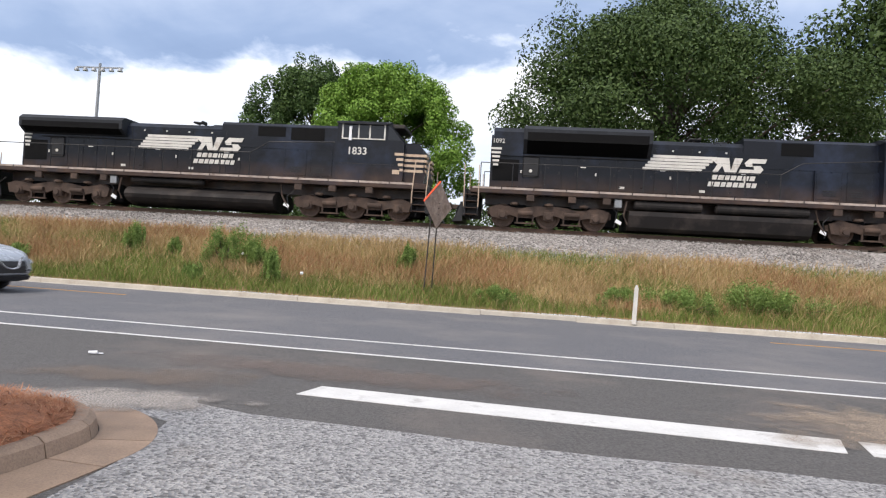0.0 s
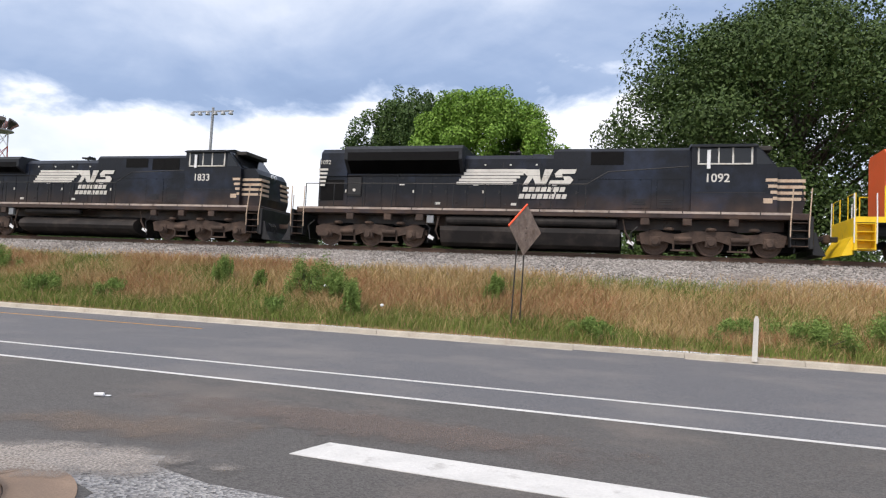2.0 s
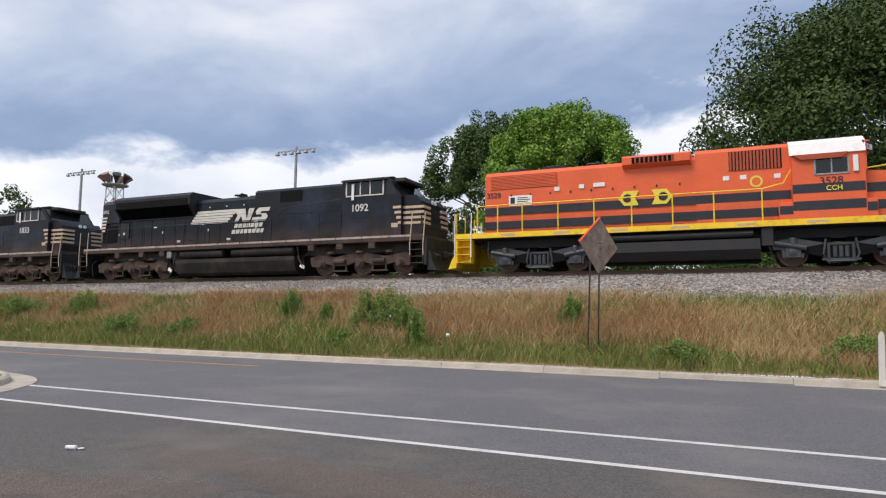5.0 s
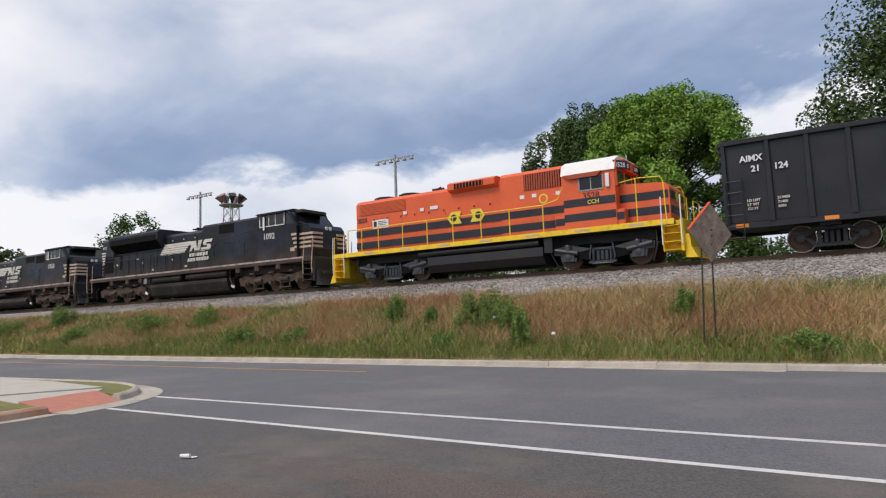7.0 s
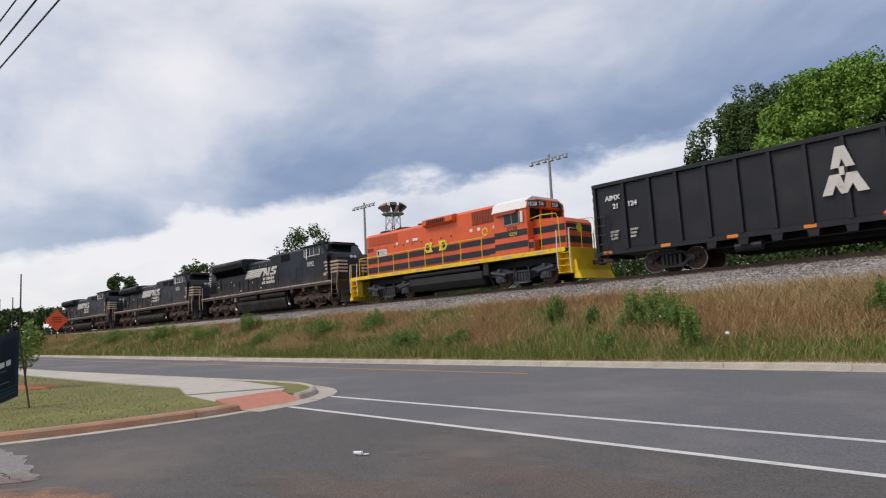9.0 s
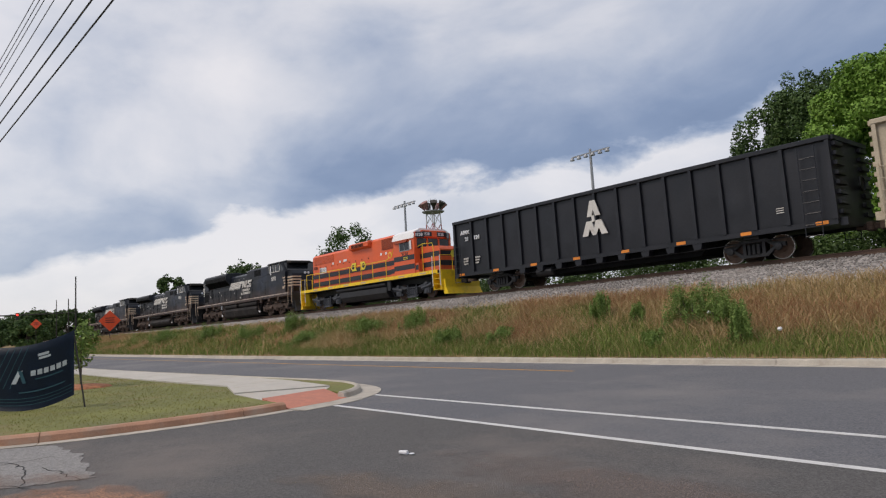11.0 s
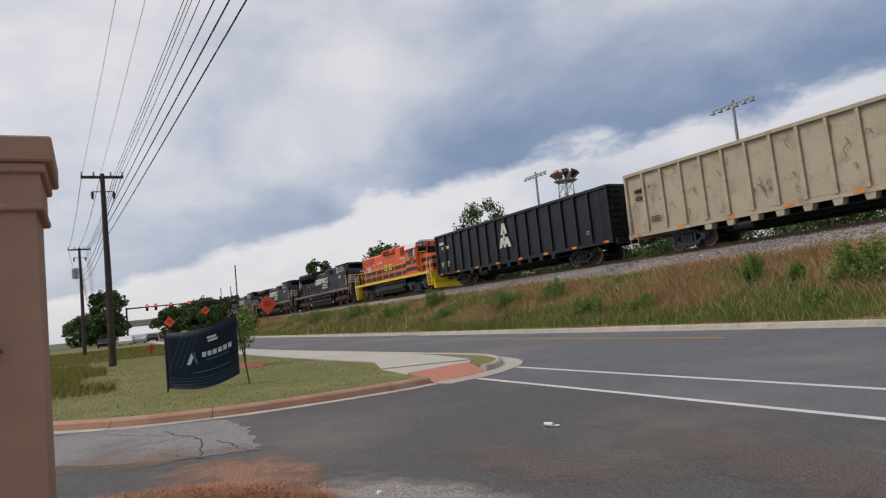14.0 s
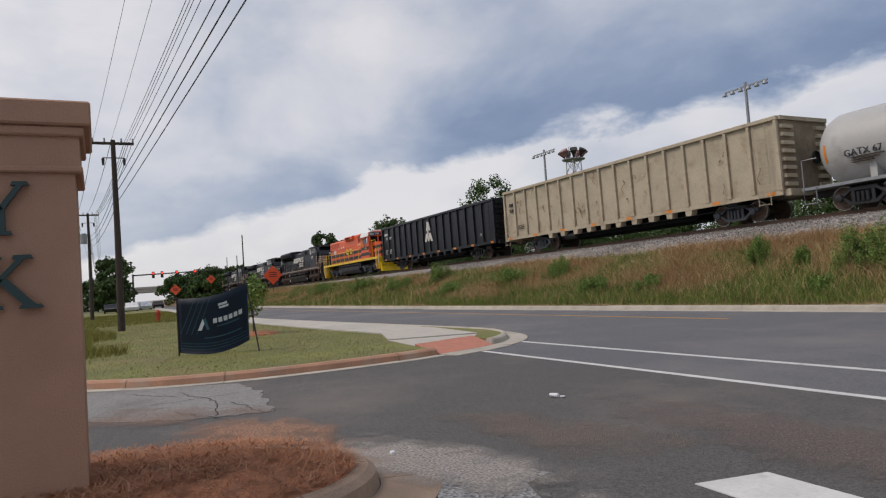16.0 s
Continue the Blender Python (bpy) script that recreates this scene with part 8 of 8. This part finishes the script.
def in_lawn(x, y):
    ys = np.interp(x, [-130, -60, -35, -20, -14.4, -11.5], [12.3, 10.4, 10.0, 10.7, 11.1, 10.4])
    low = np.interp(x, [-40, -25, -16, -12.6, -10.9, -10.2], [-9.3, -5.0, -0.6, 1.55, 3.2, 5.5])
    if x > -11.9 and y > 8.0:
        return 0.0
    if not (low + 0.15 < y < ys - 0.25) or x > -10.25:
        return 0.0
    wl = np.interp(-x, [-b[0] for b in walk_line], [b[1] for b in walk_line])
    wf = np.interp(-x, [-b[0] for b in walk_far], [b[1] for b in walk_far])
    return 0.0 if wl - 0.05 < y < wf + 0.05 else 0.9


lv, lf = blades(190000, (-45, -10.2), (-6, 11.2), 0.05, 0.005, 0.6, in_lawn, lambda x, y: 0.11)
l2, lf2 = blades(26000, (-36, -17), (-4, 3.6), 0.26, 0.007, 0.6, lambda x, y: 0.9 if y < 2.6 + 1.2 * noise.noise(Vector((x * 0.3, y * 0.5, 1))) and in_lawn(x, y) else 0, lambda x, y: 0.11)
l3, lf3 = blades(60000, (-85, -42), (-9, 11.8), 0.12, 0.02, 0.7, in_lawn, lambda x, y: 0.1)
soup("lawn_grass", np.concatenate([lv, l2, l3]), np.concatenate([lf, lf2 + len(lv), lf3 + len(lv) + len(l2)]), TURF, kind="stuff")
tagged(bpy.data.objects["lawn_grass"], "thin mown grass with longer tufts", "grass", kind="stuff")

# pine needles on the island
n_ = 16000
x, y = rng.uniform(-4.6, -2.7, n_), rng.uniform(1.5, 4.3, n_)
ok = (y < np.interp(x, [-4.6, -4.4, -4.1, -3.7, -3.2, -2.9, -2.72], [1.6, 3.3, 3.9, 4.2, 4.22, 3.95, 3.5]) - 0.02)
x, y = x[ok], y[ok]
a, l, tl = rng.uniform(0, 2 * math.pi, len(x)), rng.uniform(0.05, 0.13, len(x)), rng.uniform(-0.02, 0.05, len(x))
z = np.interp(np.hypot((x + 3.65) / 1.0, (y - 1.9) / 2.4), [0, 0.7, 1.0], [0.28, 0.27, 0.16]) + rng.uniform(0.0, 0.03, len(x))
dx = np.stack([np.cos(a) * l, np.sin(a) * l, tl], 1)
sd = np.stack([-np.sin(a), np.cos(a), 0 * a], 1) * 0.0028
p0 = np.stack([x, y, z], 1)
v = np.stack([p0 - sd, p0 + sd, p0 + dx + sd * 0.6, p0 + dx - sd * 0.6], 1).reshape(-1, 3)
soup("pine_straw", v, np.arange(len(v)).reshape(-1, 4), NEEDLE, kind="stuff")
tagged(bpy.data.objects["pine_straw"], "loose reddish pine needles heaped on the island", "mulch", kind="stuff")

# loose ballast stones on the shoulder
n_ = 16000
x, y = rng.uniform(-45, 13, n_), rng.uniform(23.2, 27.4, n_)
z = np.array([bank_at(a, b) + 0.07 for a, b in zip(x, y)])
c = np.stack([x, y, z], 1)
o = np.array([[1, 0, 0], [-1, 0, 0], [0, 1, 0], [0, -1, 0], [0, 0, 1], [0, 0, -1]], float)
v = (c[:, None] + (o[None] + rng.uniform(-0.3, 0.3, (n_, 6, 3))) * rng.uniform(0.018, 0.045, (n_, 1, 1))).reshape(-1, 3)
t = np.array([[0, 2, 4], [2, 1, 4], [1, 3, 4], [3, 0, 4], [2, 0, 5], [1, 2, 5], [3, 1, 5], [0, 3, 5]])
STONE = mat("granite_stone", (0.264, 0.246, 0.233), 0.95, var=0.2, scale=4, hue=((0.123, 0.110, 0.101), (0.264, 0.246, 0.229), (0.396, 0.378, 0.361)), bump=0)
soup("ballast_stones", v, (t[None] + 6 * np.arange(n_)[:, None, None]).reshape(-1, 3), STONE, kind="stuff")
tagged(bpy.data.objects["ballast_stones"], "loose crushed granite stones on the shoulder", "gravel", kind="stuff")


def leaf_cloud(blobs, n, size, seed, hollow=0.55):
    """Leaf faces through a set of blobs (x, y, z, r, squash): verts and faces."""
    g = np.random.default_rng(seed)
    b = np.array(blobs)
    w = b[:, 3] ** 2
    k = g.choice(len(b), n, p=w / w.sum())
    d = g.normal(size=(n, 3))
    d /= np.linalg.norm(d, axis=1)[:, None]
    r = b[k, 3] * (hollow + (1.12 - hollow) * g.random(n) ** 0.6)
    p = b[k, :3] + d * r[:, None] * np.stack([np.ones(n), np.ones(n), b[k, 4]], 1)
    nrm = d + g.normal(size=(n, 3)) * 0.75
    nrm /= np.linalg.norm(nrm, axis=1)[:, None]
    ref = g.normal(size=(n, 3))
    u = np.cross(nrm, ref)
    u /= np.linalg.norm(u, axis=1)[:, None] + 1e-9
    q = np.cross(nrm, u)
    s = size * g.uniform(0.6, 1.35, n)[:, None]
    v = np.stack([p - u * s, p - q * s * 0.55, p + u * s, p + q * s * 0.55], 1).reshape(-1, 3)
    return v, np.arange(4 * n).reshape(-1, 4)


def tree(place, height, spread, crown_low, leaves, size, material, label, seed, name="tree", trunk=0.3, blobs_n=46, low_fill=0.0, leaders=13, dome=0.65, clump=1.0):
    """A tapered trunk, forked limbs, and a crown of many small leaves gathered in clumps."""
    r = random.Random(seed)
    t = thing(name, label, "tree", place)
    bm = bmnew()
    top = height * 0.8
    tube(bm, [(0, 0, -0.3), (0.05, 0, 0.6), (r.uniform(-0.2, 0.2), r.uniform(-0.2, 0.2), height * 0.35), (r.uniform(-0.4, 0.4), 0.1, top)], [trunk * 1.5, trunk, trunk * 0.8, trunk * 0.15], 10)
    blobs = []
    for k in range(blobs_n):
        f = (k + 0.5) / blobs_n
        z = crown_low + (height - crown_low) * (1 - (1 - f) ** 1.15) * 0.9
        u = (z - crown_low) / (height - crown_low)
        reach = spread * max(0.12, math.sin(math.pi * min(1, 0.22 + 0.78 * u) ** 0.9)) ** dome * (0.35 + 0.68 * r.random() ** 0.7)
        a = k * 2.399 + r.uniform(-0.9, 0.9)
        p = Vector((reach * math.cos(a) * 0.92, reach * math.sin(a) * 0.85, z + r.uniform(-0.06, 0.08) * height * (1 - u)))
        rad = spread * r.uniform(0.085, 0.2) * clump
        blobs.append((*p, rad, r.uniform(0.6, 1.15)))
        if k % 3 == 0:
            s = Vector((0, 0, max(crown_low * 0.6, z - reach * 0.6)))
            m = s.lerp(p, 0.5) + Vector((0, 0, 0.3))
            tube(bm, [s, m, p], [trunk * 0.38, trunk * 0.22, 0.03], 6)
    for k in range(leaders):
        x, y = r.uniform(-0.62, 0.62) * spread, r.uniform(-0.5, 0.5) * spread
        z = height * (1.0 - 0.34 * (math.hypot(x, y) / spread) ** 1.5) * r.uniform(0.9, 1.02)
        blobs += [(x, y, z - 0.09 * height, spread * 0.11, 1.5), (x, y, z, spread * 0.07, 1.9)]
    for k in range(int(low_fill)):
        a = r.uniform(0, 2 * math.pi)
        blobs.append((spread * 0.7 * math.cos(a), spread * 0.5 * math.sin(a), r.uniform(0.8, crown_low), spread * r.uniform(0.15, 0.25), 0.9))
    part("trunk", bm, BARK, t, "grey-brown trunk and limbs", smooth=True)
    v, f = leaf_cloud(blobs, leaves, size, seed)
    soup("crown", v, f, material, t)
    return t


tree((8.6, 44, 1.9), 17.2, 11.8, 5.0, 230000, 0.105, OAK, "broad dark oak in full leaf behind the railway", 11, trunk=0.5, blobs_n=190, low_fill=26, dome=1.35)
tree((26.0, 46, 1.9), 20.0, 11.0, 4.0, 70000, 0.17, OAK, "tall dark oak in full leaf behind the railway", 12, trunk=0.5, blobs_n=120, low_fill=26)
tree((-8.3, 38.5, 1.9), 11.0, 5.6, 2.0, 110000, 0.085, MAPLE, "light green young maple tree behind the railway", 13, trunk=0.18, blobs_n=120, low_fill=8, leaders=34, clump=0.88)
tree((-16.3, 48, 1.9), 13.7, 6.2, 3.0, 60000, 0.1, DARK_LEAF, "dark green broadleaf tree behind the maple", 14, trunk=0.25, blobs_n=100, leaders=24, clump=0.8)
FAR = ((-150, 94, 28.5, 10.5), (-150, 66, 17.5, 8), (-140, 75, 15, 7), (-150, 49, 14.5, 5), (-165, 40, 8, 8), (-160, 31, 8, 6), (-175, 20, 7, 6), (-150, 5.5, 10.5, 6), (-170, -12, 11, 8), (-145, -16, 12, 7), (-110, -10, 9.5, 6), (-95, -13, 11, 6), (-185, 2, 7, 7), (-165, 26, 8, 6), (-130, 20, 5, 4), (-128, 4, 5, 3.5), (-200, 30, 9, 9), (-190, 60, 12, 9), (-130, 110, 14, 8))
for k, (x, y, h, s) in enumerate(FAR):
    tree((x, y, 0.3), h, s, h * 0.25, 5000, 0.34, OAK if k % 2 else DARK_LEAF, "distant dark broadleaf tree on the skyline", 30 + k, "distant_tree", 0.25, 44, 5)


def bush(x, y, r, h, n, material, label, seed, z=None, name="bush"):
    t = thing(name, label, "bush", (x, y, (bank_at(x, y) if z is None else z) - 0.05))
    q = random.Random(seed)
    bl = []
    for _ in range(44):
        u, w = q.gauss(0, 0.4) * r, q.gauss(0, 0.3) * r
        bl.append((u, w, h * q.uniform(0.15, 0.85) * max(0.35, 1 - 0.45 * (u / r) ** 2), r * (q.uniform(0.08, 0.2) if r < 2.5 else q.uniform(0.18, 0.32)), min(4.5, max(1.4, 2.0 * h / r)) if r < 2.5 else 1.1))
    st = bmnew()
    for b in bl[:10]:
        tube(st, [(b[0] * 0.3, b[1] * 0.3, 0), (b[0], b[1], b[2])], [0.02, 0.008], 5)
    part("stem", st, BARK, t)
    v, f = leaf_cloud(bl, n, 0.026 if r < 2.5 else 0.08, seed, 0.1)
    soup("leaves", v, f, material, t)


for k, (x, y, r, h) in enumerate(((-9.6, 20.8, 1.0, 0.95), (-8.5, 20.6, 0.6, 0.8), (-7.5, 19.4, 0.38, 0.85), (-23.2, 20.8, 0.9, 0.75), (-27, 20.8, 1.3, 0.55), (-19.3, 19.6, 0.7, 0.5), (-10.2, 19.5, 0.5, 0.35), (-13.2, 21.2, 0.45, 0.7), (-11.6, 21.0, 0.3, 0.5), (-3.5, 21.2, 0.3, 0.7), (-36, 21.2, 1.0, 0.9), (-40, 20.6, 1.6, 0.6), (3.2, 20.0, 0.7, 0.45), (5.0, 20.0, 1.2, 0.5), (7.5, 20.3, 1.5, 0.6), (-0.3, 19.6, 0.8, 0.35), (-48, 20.8, 1.5, 0.8), (-58, 20.5, 2.0, 0.8), (-16.5, 19.8, 0.9, 0.4), (-31, 19.6, 1.4, 0.5))):
    bush(x, y, r, h * 1.4, int(4500 + 5500 * r), WEED, "leafy green weed clump on the bank", 60 + k)
for k in range(34):
    bush(-100 + 3.4 * k, 34.5 + 0.8 * (k % 3), 2.6, 2.9, 7000, DARK_LEAF, "rank green shrub behind the track", 90 + k, 1.9, "shrub")
ring_ = thing("mulch_ring", "low ring of brown mulch round the sapling", "mulch", (-20.6, 6.95, 0.11))
part("mulch", lathe(bmnew(), [(-0.02, 0.85), (0.05, 0.75), (0.1, 0.4), (0.11, 0.1)], axis="z", seg=20), MULCH, ring_)
sap = thing("sapling", "young staked tree with sparse leaves in the lawn", "tree", (-20.6, 6.95, 0.11))
st = tube(bmnew(), [(0, 0, 0), (0.03, 0, 1.0), (0, 0, 1.8)], [0.025, 0.02, 0.008], 6)
part("trunk", st, BARK, sap)
v, f = leaf_cloud([(0, 0, 1.05, 0.35, 1.2), (0.1, 0.15, 1.4, 0.35, 1.0), (-0.1, -0.2, 0.8, 0.3, 1.0), (0, 0.05, 1.7, 0.25, 1.1)], 900, 0.055, 5, 0.2)
soup("crown", v, f, WEED, sap)


# ---- movement ----
def rolled(t):
    """How far the coupler ahead of unit 1092 has come along the track."""
    return -0.0058 * t * t - 5.777 * t - 3.16


def driven(t):
    """Where the rear axle of the passing car is along the road; it speeds up a little."""
    u = t - 1.0
    return -0.55 + 15.9 * u + 0.5 * (u * u if u < 1 else 2 * u - 1)


def motions():
    for car, off in zip(ROLLING, OFFSETS):
        walk(car, [(k * 0.5, on_track(rolled(k * 0.5) + off)) for k in range(33)])
    for ob, x, r in WHEELS:
        walk(ob, [(k * 0.1, pose(x, 0, r, 0, math.degrees(rolled(k * 0.1) / r), 0)) for k in range(161)])
    walk(CAR_OB, [(k / 10, pose(driven(k / 10) - 0.98, 14.2, 0.0)) for k in range(26)] + [(t, pose(driven(t) - 0.98, 14.2, 0.0)) for t in (4, 8, 12, 16)])
    for w, x, y in CAR_WHEELS:
        walk(w, [(k / 30, pose(x, y, 0.375, 0, math.degrees(driven(k / 30) / 0.375), 0)) for k in range(481)])


motions()
